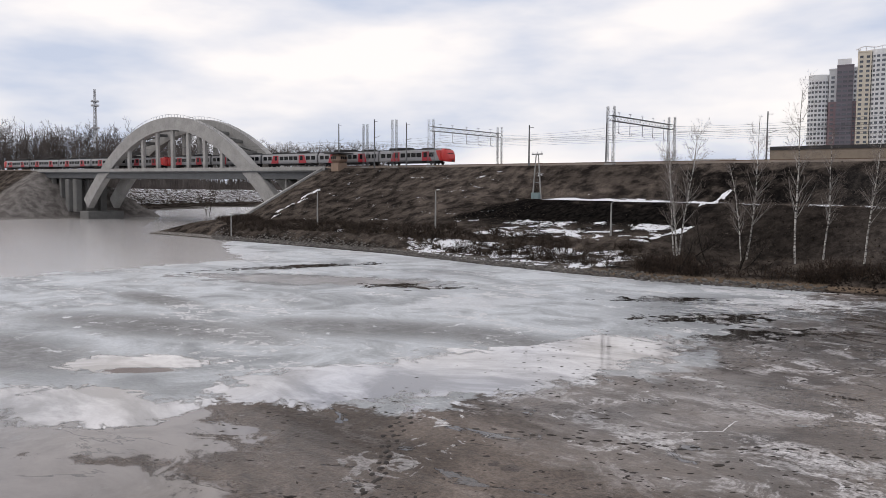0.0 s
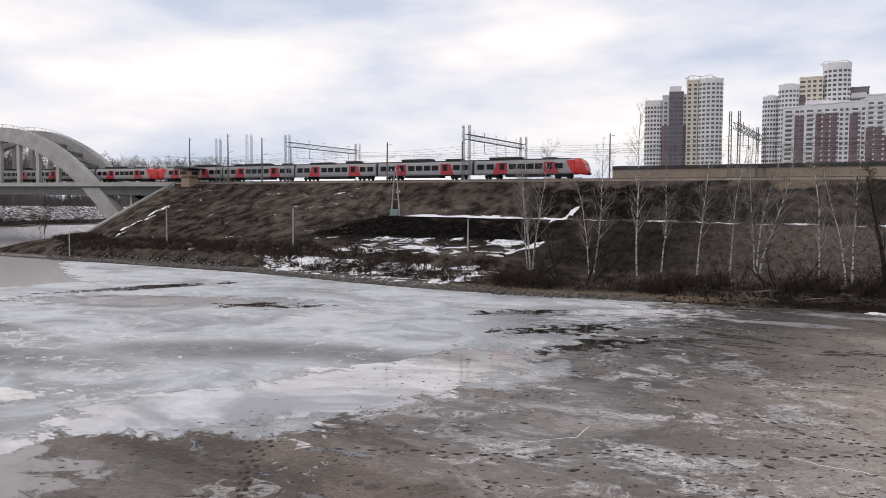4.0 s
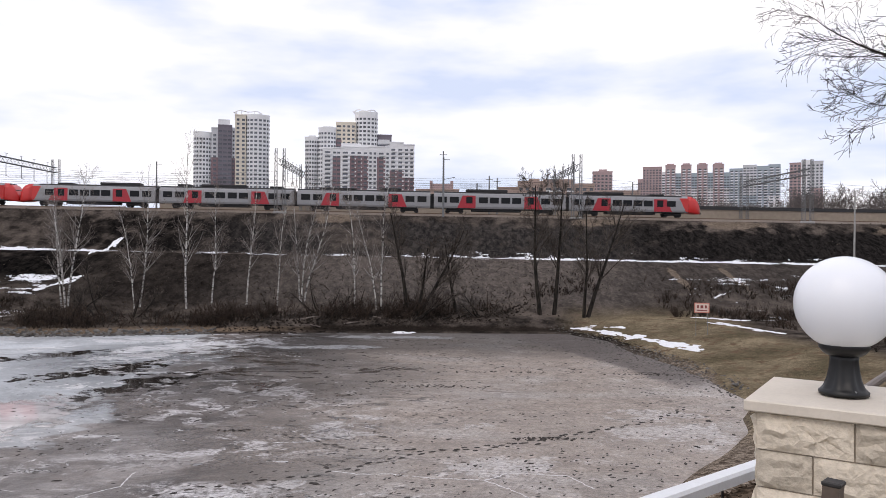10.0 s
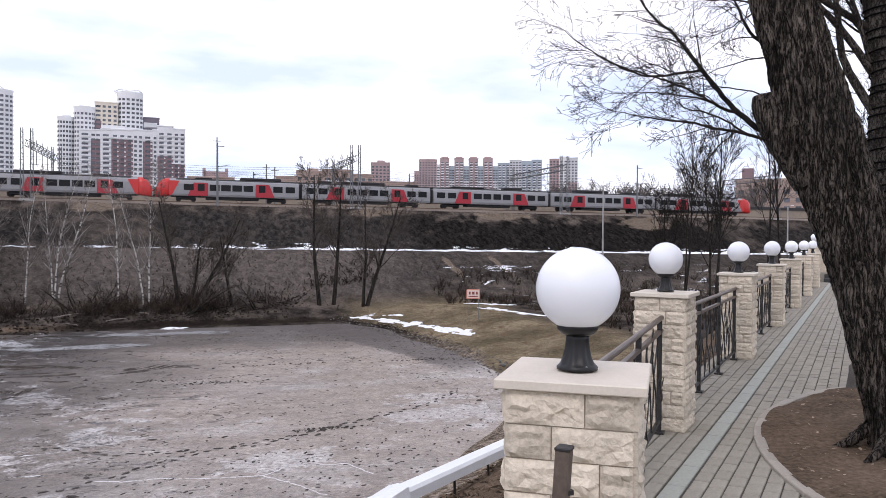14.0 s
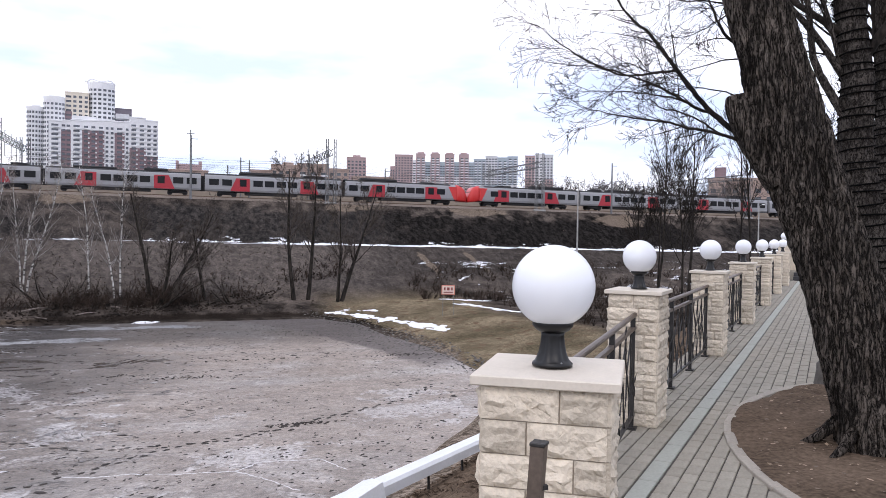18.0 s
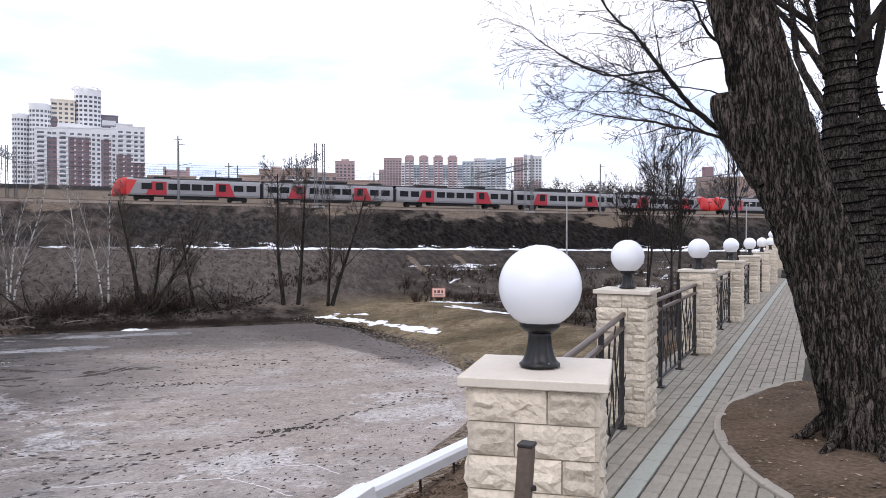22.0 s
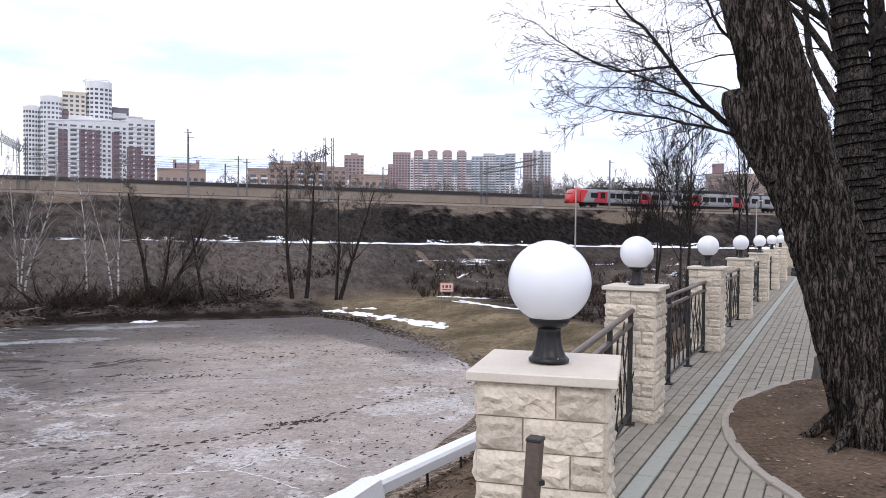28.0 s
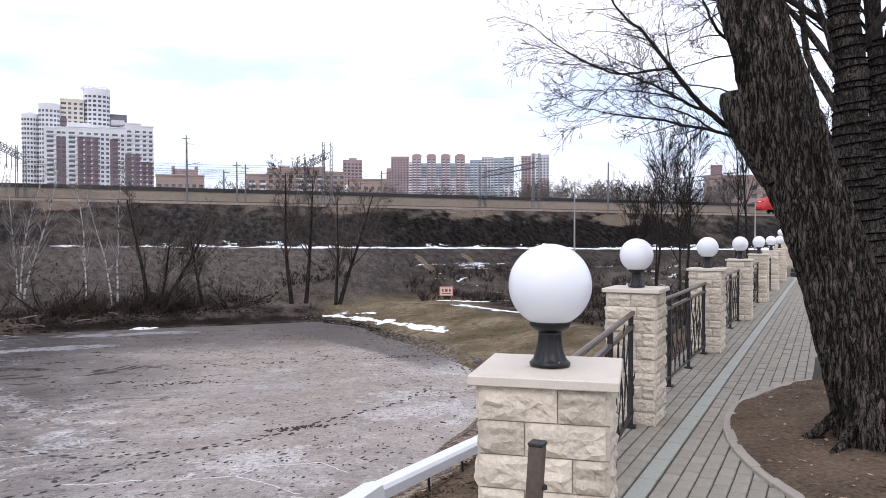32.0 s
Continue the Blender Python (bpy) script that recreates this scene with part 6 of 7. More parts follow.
def plant(x, y, seed, height, r0, rows, label, mats, stems=1, lean=(0, 0), group="", name="tree", fork=0.3, spread=0.12, thin=0.022):
    rng = random.Random(seed)
    t = thing(name, label, "tree", group, at=pose(x, y, base_z(x, y) - 0.1))
    for s in range(stems):
        mb = [MB() for _ in mats]
        a = s * math.tau / max(stems, 1) + 0.5
        d = Vector((lean[0] + (spread * math.cos(a) if stems > 1 else 0), lean[1] + (spread * math.sin(a) if stems > 1 else 0), 1))
        p = Vector((0.35 * math.cos(a), 0.35 * math.sin(a), 0)) if stems > 1 else Vector((0, 0, 0))
        h = height * (1.0 if s == 0 else rng.uniform(0.72, 0.95))
        first = (*rows[0][:7], fork)
        branch(mb, rng, p, d, h, r0 * (1 if s == 0 else 0.8), 0, [first] + list(rows[1:]), thin)
        part("trunk", mb[0], mats[0], t, smooth=True)
        if len(mats) > 2:
            part("limb_spray", mb[1], mats[1], t, "pale side branches")
        part("crown", mb[-1], mats[-1], t)
    return t


BIRCH = ((1, 1, 0, 0.0, 0.06, 7, 14), (32, 0.205, 0.66, 0.10, 0.16, 4, 5), (7, 0.5, 0.55, 0.02, 0.2, 3, 4), (3, 0.7, 0.45, -0.10, 0.2, 3, 3))
for k, (x, y, h, st, r) in enumerate(((-50.1, 107.5, 18.5, 4, 0.15), (-40.4, 108.3, 18.7, 2, 0.13), (-33.5, 108.5, 22.8, 1, 0.15), (-30.5, 110.5, 16.2, 1, 0.12), (-25.3, 109.7, 16.4, 1, 0.13), (-20.8, 109.3, 16.4, 1, 0.11),
                                      (-17.5, 110.6, 17.3, 3, 0.14), (-9.7, 109.3, 17.1, 1, 0.12), (-6.2, 108.6, 17.7, 2, 0.14))):
    plant(0.972 * x, 0.972 * y, 100 + k, 0.972 * h + 0.9, r, BIRCH, "bare white-barked birch" + (" with several stems" if st > 1 else " with a slender trunk") + " on the far bank", (M_BIRCH, M_BLIMB, M_BTWIG), st, (0.02 * math.sin(k * 2.1), 0.0), "far bank birches", "birch_tree", spread=0.10, fork=0.24, thin=0.007)
DARK = ((1, 1, 0, 0.02, 0.045, 7, 9), (18, 0.36, 0.6, 0.06, 0.14, 5, 5), (9, 0.45, 0.65, 0.03, 0.18, 3, 4), (9, 0.5, 0.6, 0.0, 0.22, 3, 2))
for k, (x, y, h, st, lx) in enumerate(((-2.1, 104.6, 14.0, 1, -0.03), (-0.5, 103.8, 13.2, 2, 0.42), (4.7, 105.0, 9.6, 1, -0.18), (16.3, 104.1, 18.0, 1, -0.06), (18.3, 104.3, 17.4, 1, 0.10), (22.5, 103.2, 16.4, 2, 0.16))):
    plant(x, y, 200 + k, h, 0.32 if h > 12 else 0.26, DARK, "bare dark willow leaning over the far bank" if abs(lx) > 0.1 else "bare dark-stemmed tree on the far bank", (M_DTRUNK, M_DTWIG), st, (lx, 0), "far bank dark trees", "bare_tree", spread=0.2, thin=0.014)
BROAD = ((1, 1, 0, 0.0, 0.05, 7, 9), (17, 0.38, 0.52, 0.07, 0.08, 5, 6), (9, 0.42, 0.52, 0.04, 0.11, 3, 4), (5, 0.48, 0.55, 0.02, 0.15, 3, 3))
for k, (x, y, h, st, r) in enumerate(((40.8, 57.0, 17.2, 3, 0.15), (36.8, 47.4, 17.6, 2, 0.17), (51.4, 58.7, 18.0, 1, 0.16), (52.6, 57.7, 17.0, 1, 0.16), (61, 56, 16.5, 1, 0.18))):
    plant(x, y, 300 + k, h, r, BROAD, "bare grey-brown tree on the slope below the promenade", (M_DTRUNK, M_OAKTWIG), st, (0.02, 0), "slope trees", "bare_tree", spread=0.13, fork=0.5, thin=0.014)


def wood(name, label, spots, hmin, hmax, seed, ground=None, brush=16):
    """A far belt of bare trees as one mass."""
    rng = random.Random(seed)
    mb = MB()
    rows = ((1, 1, 0, 0.0, 0.05, 4, 5), (12, 0.36, 0.8, 0.05, 0.18, 3, 3), (8, 0.5, 0.7, 0.02, 0.28, 3, 2))
    for x, y in spots:
        h = rng.uniform(hmin, hmax)
        z = base_z(x, y) if ground is None else ground
        branch([mb], rng, Vector((x, y, z - 0.3)), Vector((rng.uniform(-0.08, 0.08), rng.uniform(-0.05, 0.05), 1)), h, h * 0.013, 0, [(*rows[0], 0.35)] + list(rows[1:]), 0.05)
        for q in range(brush):
            bx, by, bh, bw = x + rng.uniform(-6, 6), y + rng.uniform(-5, 5), rng.uniform(1.5, h * 0.36), rng.uniform(0.08, 0.2)
            lx = rng.uniform(-1.2, 1.2)
            mb.add([(bx - bw, by, z - 0.4), (bx + bw, by + 0.2, z - 0.4), (bx + lx, by, z + bh)], [(0, 1, 2)])
    tagged(part(name, mb, M_FARWOOD), label, "woods", kind="stuff")


def fan(rng, count, a0, a1, d0, d1):
    """Spots spread over a sector seen from the walk."""
    out = []
    for k in range(count):
        a, d = radians(rng.uniform(a0, a1)), rng.uniform(d0, d1)
        out.append((d * math.sin(a), d * math.cos(a)))
    return out


rng = random.Random(21)
wood("far_woods", "dark belt of bare trees beyond the bridge", fan(rng, 380, -76, -60, 470, 580), 21, 35, 22, 4.0, 26)
wood("far_woods", "bare trees on the rise behind the railway", fan(rng, 240, -63, -46.5, 560, 640), 25, 34, 23, 4.0, 30)
wood("far_woods", "grey-brown bare trees below the apartment houses", [(rng.uniform(20, 215), rng.uniform(300, 380)) for k in range(330)], 15, 22, 24, 2.0, 22)
wood("far_woods", "grey bare trees at the end of the railway cutting", fan(rng, 170, 26, 41, 245, 310), 11, 19, 25, 2.0, 34)
wood("far_woods", "bare park trees on the ridge", [(rng.uniform(235, 420), rng.uniform(150, 260)) for k in range(70)], 14, 22, 26, 2.0)
plant(-338, 199, 410, 14, 0.3, ((1, 1, 0, 0.03, 0.1, 5, 6), (14, 0.5, 0.55, 0.06, 0.14, 4, 4), (7, 0.45, 0.6, 0.0, 0.2, 3, 3)), "bare tree on the bank beyond the bridge", (M_DTRUNK, M_DTWIG), 2, (0, 0), "", "bare_tree", thin=0.06)

# scrub and dead branches along the far shore
rng = random.Random(31)
scrub = MB()
for k in range(2600):
    x = rng.uniform(-50, 26)
    sy = lerp(x, SHORE_X, SHORE_Y)
    y = sy + 2.5 + abs(rng.gauss(0, 1)) * 3.0
    if x > 8:
        y = max(y, 101 + rng.uniform(0, 4))
    dense = noise.noise(Vector((x * 0.18, 1.7, 0)))
    if (dense < -0.2 and rng.random() < 0.8) or (x > 4 and rng.random() < 0.6):
        continue
    p = Vector((x, y, base_z(x, y) - 0.05))
    d = Vector((rng.uniform(-0.7, 0.7), rng.uniform(-0.5, 0.4), 1)).normalized()
    h = rng.uniform(0.5, 1.7) * (1.0 + 0.8 * max(0, dense)) * (0.55 if x > 4 else 1.0)
    pts = [p]
    for i in range(3):
        d = (d + sway(rng, 0.25)).normalized()
        pts.append(pts[-1] + d * h / 3)
    scrub.tube(pts, [0.05, 0.042, 0.032, 0.024], 3, False)
    for q in range(6):
        b = pts[1].lerp(pts[3], rng.random())
        e = (d + sway(rng, 0.9)).normalized()
        scrub.tube([b, b + e * h * 0.25, b + (e + sway(rng, 0.3)) * h * 0.45], [0.026, 0.022, 0.018], 3, False)
slope_scrub = MB()
for k in range(2300):
    x, y = (rng.uniform(34, 96), rng.uniform(97, 117)) if k < 1100 else (rng.uniform(41, 76), rng.uniform(52, 100))
    if noise.noise(Vector((x * 0.14, y * 0.2, 6.0))) < -0.05:
        continue
    p, h = Vector((x, y, base_z(x, y) - 0.05)), rng.uniform(0.4, 1.5)
    for q in range(5):
        e = Vector((rng.uniform(-0.6, 0.6), rng.uniform(-0.5, 0.5), 1))
        slope_scrub.tube([p, p + e * h * 0.5, p + (e + sway(rng, 0.4)) * h], [0.045, 0.032, 0.016], 3, False)
tagged(part("slope_scrub", slope_scrub, M_SCRUB), "sparse brown scrub round the lawn and at the foot of the burnt slope", "scrub", kind="stuff")
brush = MB()
for k in range(3000):
    x = rng.uniform(-186, -46)
    y = lerp(x, SHORE_X, SHORE_Y) + rng.uniform(4.5, 13.5)
    if noise.noise(Vector((x * 0.12, y * 0.3, 3.1))) < -0.15 and rng.random() < 0.75:
        continue
    z = base_z(x, y)
    if z < WATER + 0.8:
        continue
    p, h = Vector((x, y, z - 0.05)), rng.uniform(0.3, 0.95)
    for q in range(6):
        e = Vector((rng.uniform(-0.8, 0.8), rng.uniform(-0.6, 0.6), 1))
        o = sway(rng, 0.35)
        o.z = 0
        brush.tube([p + o, p + o + e * h * 0.6, p + o + (e + sway(rng, 0.5)) * h], [0.05, 0.035, 0.02], 3, False)
tagged(part("bank_brush", brush, M_BRUSH), "low brown tussocks and brush along the foot of the embankment", "scrub", kind="stuff")
tagged(part("shore_scrub", scrub, M_SCRUB), "tangle of brown bare scrub along the far shore", "scrub", kind="stuff")
for k, (x, y, dx, h) in enumerate(((-46, 101, 0.9, 6.0), (-43, 101.5, -1.1, 6.5), (-38, 101, 0.7, 5.0), (-14.5, 104, -1.0, 5.0), (-12.5, 103.5, 0.8, 4.6), (-1.0, 101.5, 1.5, 7.0), (7.5, 103, -0.9, 4.0))):
    plant(x, y, 400 + k, h, 0.13, ((1, 1, 0, 0.03, 0.14, 5, 7), (9, 0.42, 0.6, 0.08, 0.16, 4, 4), (6, 0.45, 0.6, 0.0, 0.2, 3, 3)), "leaning bare shrub with dark crooked stems at the far shore", (M_DTRUNK, M_DTWIG), 3, (dx, -0.25), "shore shrubs", "bare_shrub", spread=0.5)

# ---- the big tree by the promenade ----
def furrow_trunk(path, rad, name_seed, n=140, rough=0.030):
    """A thick trunk along a path, with deep vertical furrows in the mesh."""
    P = [Vector(p) for p in path]
    dense, rr = [], []
    steps = 26
    for i in range(len(P) - 1):
        a, b, c, d = P[max(i - 1, 0)], P[i], P[i + 1], P[min(i + 2, len(P) - 1)]
        for k in range(steps):
            f = k / steps
            dense.append(0.5 * ((2 * b) + (c - a) * f + (2 * a - 5 * b + 4 * c - d) * f * f + (3 * b - a - 3 * c + d) * f ** 3))
            rr.append(rad[i] + (rad[i + 1] - rad[i]) * f)
    dense.append(P[-1]), rr.append(rad[-1])
    vs, fs = [], []
    for i, p in enumerate(dense):
        t = (dense[min(i + 1, len(dense) - 1)] - dense[max(i - 1, 0)]).normalized()
        a = t.cross(Vector((0, 1, 0))).normalized()
        b = t.cross(a)
        for k in range(n):
            q = k * math.tau / n
            cx, cy = math.cos(q), math.sin(q)
            big = noise.noise(Vector((cx * 1.3, cy * 1.3, p.z * 0.8 + name_seed)))
            ridge = 1 - abs(noise.noise(Vector((cx * 6, cy * 6, p.z * 2.6 + name_seed)))) * 2
            ridge2 = 1 - abs(noise.noise(Vector((cx * 13 + 5, cy * 13, p.z * 7 + name_seed)))) * 2
            r = rr[i] * (1 + 0.08 * big) + rough * (1.1 * ridge + 0.45 * ridge2 - 0.75)
            vs.append(p + (a * cx + b * cy) * r)
    for i in range(len(dense) - 1):
        fs += [(i * n + k, i * n + (k + 1) % n, (i + 1) * n + (k + 1) % n, (i + 1) * n + k) for k in range(n)]
    fs += [tuple(range(n - 1, -1, -1)), tuple(range((len(dense) - 1) * n, len(dense) * n))]
    return MB().add(vs, fs)


old = thing("old_tree", "leaning old tree with deeply furrowed dark bark and bare branches", "tree")
part("trunk", furrow_trunk([(5.42, 4.28, -0.25), (5.36, 4.32, 0.05), (5.29, 4.38, 0.36), (5.13, 4.56, 1.26), (5.02, 4.68, 1.75), (4.86, 4.84, 2.45), (4.73, 4.98, 3.19), (4.60, 5.09, 3.85), (4.45, 5.2, 5.2), (4.3, 5.35, 7.0)], [0.55, 0.40, 0.315, 0.275, 0.275, 0.285, 0.235, 0.225, 0.18, 0.14], 2.0), M_OAK, old, smooth=True)
part("stub", furrow_trunk([(4.78, 4.86, 2.15), (4.58, 4.99, 2.52), (4.50, 5.06, 2.76), (4.485, 5.07, 2.86)], [0.16, 0.135, 0.115, 0.085], 9.0, 40, 0.014), M_OAK, old, "sawn-off branch stub", True)
for k in range(9):
    a = 0.4 + k * 0.7
    c, sn, r = math.cos(a), math.sin(a), 0.006 + 0.006 * math.sin(k * 2.3)
    part("root", MB().tube([(5.36 + 0.31 * c, 4.32 + 0.31 * sn, 0.40), (5.36 + 0.40 * c, 4.32 + 0.40 * sn, 0.19), (5.36 + 0.50 * c, 4.32 + 0.50 * sn, 0.09), (5.36 + 0.66 * c, 4.32 + 0.66 * sn, 0.0)], [0.05 + r, 0.045 + r, 0.03 + r, 0.02], 9), M_OAK, old, smooth=True)
TWIG = ((1, 1, 0, -0.01, 0.2, 4, 7), (5, 0.5, 0.7, -0.01, 0.25, 3, 5), (3, 0.6, 0.7, -0.03, 0.3, 3, 4))
LIMB_LINES = (
    (((4.48, 5.13, 2.58), (4.40, 5.28, 2.73), (4.31, 5.43, 2.94), (4.24, 5.57, 3.14), (4.18, 5.69, 3.33), (4.12, 5.81, 3.51), (4.03, 5.95, 3.66), (3.96, 6.07, 3.85), (3.92, 6.16, 4.08)), 0.034, 0.007, 20, 0.75),
    (((4.22, 5.54, 3.13), (4.12, 5.72, 3.14), (3.99, 5.93, 3.14), (3.84, 6.13, 3.23), (3.71, 6.31, 3.36), (3.55, 6.51, 3.55), (3.44, 6.67, 3.72)), 0.014, 0.003, 18, 0.7),
    (((4.41, 5.26, 2.72), (4.33, 5.38, 2.78), (4.21, 5.52, 2.90), (4.04, 5.70, 3.04), (3.90, 5.84, 3.12), (3.71, 6.01, 3.23), (3.47, 6.20, 3.39)), 0.017, 0.003, 20, 0.7),
    (((4.21, 5.41, 2.85), (4.04, 5.61, 2.92), (3.84, 5.80, 2.96), (3.62, 6.00, 2.98)), 0.009, 0.002, 14, 0.6),
    (((4.50, 5.05, 2.48), (4.34, 5.13, 2.54), (4.12, 5.26, 2.59), (3.95, 5.33, 2.64), (3.76, 5.42, 2.66), (3.56, 5.50, 2.70), (3.36, 5.57, 2.74)), 0.016, 0.003, 18, 0.55),
    (((4.40, 5.14, 2.52), (4.26, 5.21, 2.63), (4.10, 5.30, 2.72), (3.95, 5.37, 2.76), (3.86, 5.40, 2.83), (3.82, 5.40, 2.95)), 0.010, 0.003, 8, 0.5),
    (((4.60, 5.01, 3.16), (4.37, 5.14, 3.15), (4.19, 5.27, 3.09), (4.05, 5.35, 3.03)), 0.008, 0.002, 9, 0.5),
    (((4.66, 5.08, 3.23), (4.51, 5.24, 3.37), (4.45, 5.35, 3.61), (4.43, 5.43, 3.81)), 0.018, 0.008, 10, 0.6),
    (((4.54, 5.12, 3.61), (4.37, 5.32, 3.69), (4.24, 5.50, 3.73), (4.05, 5.72, 3.83)), 0.009, 0.003, 14, 0.6),
    (((4.48, 5.07, 2.85), (4.30, 5.20, 2.92), (4.13, 5.31, 2.95), (3.99, 5.39, 2.98)), 0.007, 0.002, 8, 0.45),
    (((4.55, 5.12, 3.63), (4.42, 5.27, 3.52), (4.34, 5.42, 3.45), (4.25, 5.58, 3.43)), 0.008, 0.002, 12, 0.5),
    (((4.45, 5.2, 4.6), (4.0, 5.5, 4.5), (3.6, 5.9, 4.3), (3.3, 6.2, 4.25)), 0.03, 0.006, 22, 0.8),
    (((4.4, 5.25, 5.2), (4.1, 6.0, 5.5), (3.8, 6.9, 5.8)), 0.05, 0.01, 20, 1.0),
    (((4.5, 5.1, 5.0), (4.0, 4.4, 5.5), (3.5, 3.7, 6.0)), 0.05, 0.01, 20, 1.0),
    (((4.35, 5.3, 6.2), (5.2, 5.8, 6.8), (6.0, 6.3, 7.5)), 0.05, 0.01, 16, 1.0))


def grow_limb(t, path, r0, r1, count, reach, seed, material):
    """A limb that bends along a few points, with twigs that fan out along it."""
    rg = random.Random(seed)
    pts = [Vector(p) for p in path]
    line = []
    for i in range(len(pts) - 1):
        a, b, c, d = pts[max(i - 1, 0)], pts[i], pts[i + 1], pts[min(i + 2, len(pts) - 1)]
        for k in range(4):
            f = k / 4
            line.append(0.5 * ((2 * b) + (c - a) * f + (2 * a - 5 * b + 4 * c - d) * f * f + (3 * b - a - 3 * c + d) * f ** 3) + sway(rg, 0.006))
    line.append(pts[-1])
    m = len(line) - 1
    stem, twigs = MB(), MB()
    stem.tube(line, [r0 + (r1 - r0) * i / m for i in range(m + 1)], 7, False)
    count = round(count * 0.72)
    for k in range(count + 3):
        f = 1.0 if k < 3 else 1 - 0.85 * ((k - 3 + rg.random()) / count)
        i = min(int(f * m), m - 1)
        base = line[i].lerp(line[i + 1], f * m - i)
        along = (line[i + 1] - line[i]).normalized()
        side = along.cross(Vector((rg.uniform(-1, 1), rg.uniform(-1, 1), rg.uniform(-1, 1)))).normalized()
        sp = rg.uniform(0.35, 0.95) if k >= 3 else 0.3
        r = min((r0 + (r1 - r0) * f) * 0.5, 0.006)
        branch([twigs], rg, base, along * math.cos(sp) + side * math.sin(sp), reach * rg.uniform(0.45, 0.95), max(r, 0.0022), 0, [(*TWIG[0], 0.15)] + list(TWIG[1:]), 0.0018)
    limb = part("limb", stem, material, t, smooth=True)
    part("twig_spray", twigs, material, limb)["kind"] = "stuff"


for k, (path, r0, r1, count, reach) in enumerate(LIMB_LINES):
    grow_limb(old, path, (0.74 if r0 > 0.02 else 0.95) * r0, r1, count, reach, 600 + k, M_OAKTWIG)
LIMB = ((1, 1, 0, 0.015, 0.07, 7, 10), (14, 0.52, 0.6, 0.02, 0.17, 4, 8), (10, 0.5, 0.65, 0.0, 0.2, 3, 6), (3, 0.5, 0.6, -0.02, 0.26, 3, 4))
# trees behind it
for k, (path, rad, limbs) in enumerate((
        ([(8.72, 6.90, -0.2), (8.60, 7.05, 0.8), (8.46, 7.23, 1.9), (8.36, 7.35, 2.8), (8.36, 7.34, 3.7), (8.28, 7.43, 4.7), (8.15, 7.55, 6.8)], [0.36, 0.24, 0.205, 0.205, 0.185, 0.175, 0.13],
         (((8.4, 7.3, 4.0), (0.5, -0.3, 0.8), 3.0, 0.07), ((8.2, 7.4, 4.3), (-0.6, 0.5, 0.6), 2.6, 0.05), ((8.3, 7.4, 3.9), (0.15, -0.1, 1.0), 3.0, 0.08))),
        ([(10.35, 8.2, -0.2), (10.25, 8.36, 1.1), (10.22, 8.40, 2.4), (10.21, 8.40, 3.4), (10.15, 8.47, 4.1), (10.05, 8.6, 7.5)], [0.34, 0.25, 0.225, 0.20, 0.115, 0.05],
         (((10.15, 8.48, 3.9), (-0.06, 0.06, 1.0), 3.5, 0.08), ((10.17, 8.46, 4.0), (0.12, -0.14, 0.8), 3.0, 0.09), ((10.1, 8.5, 3.6), (-0.35, 0.35, 0.9), 3.0, 0.06)))),
        start=0):
    t = thing("park_tree", "upright bare park tree with banded grey-brown bark", "tree", "park trees")
    part("trunk", furrow_trunk(path, rad, 20.0 + 7 * k, 56, 0.02), M_BAND, t, smooth=True)
    coil = []
    for q in range(340):
        h = 1.2 + 3.6 * q / 340
        c = [lerp(h, [p[2] for p in path], [p[i] for p in path]) for i in (0, 1)]
        rr = lerp(h, [p[2] for p in path], rad) * 1.04 + 0.018
        coil.append((c[0] + rr * math.cos(q * 0.48), c[1] + rr * math.sin(q * 0.48), h + 0.03 * math.sin(q * 0.21)))
    part("light_string", MB().tube(coil, 0.011, 5), mat("dull_black_cable", (0.006, 0.006, 0.006), 0.95, spec=0.0), t, "black cable wound round the trunk")
    for q, (p, d, ln, r) in enumerate(limbs):
        mb = [MB(), MB()]
        branch(mb, random.Random(700 + 10 * k + q), Vector(p), Vector(d), ln, r, 0, [(*LIMB[0], 0.2)] + list(LIMB[1:]))
        limb = part("limb", mb[0], M_OAKTWIG, t, smooth=True)
        part("twig_spray", mb[1], M_OAKTWIG, limb)["kind"] = "stuff"
    if k == 0:
        for q, (line, r0) in enumerate(((((8.30, 7.36, 3.1), (8.00, 7.50, 3.66), (7.87, 7.56, 3.95), (7.80, 7.57, 4.31), (7.73, 7.57, 4.81)), 0.06), (((8.25, 7.40, 3.7), (7.92, 7.52, 4.20), (7.71, 7.59, 4.45), (7.50, 7.66, 4.70), (7.31, 7.70, 4.98)), 0.05), (((8.2, 7.44, 3.9), (8.05, 7.47, 4.31), (7.98, 7.50, 4.60), (7.90, 7.53, 4.89)), 0.034))):
            grow_limb(t, line, r0, r0 * 0.55, 10, 0.9, 730 + q, M_BAND)


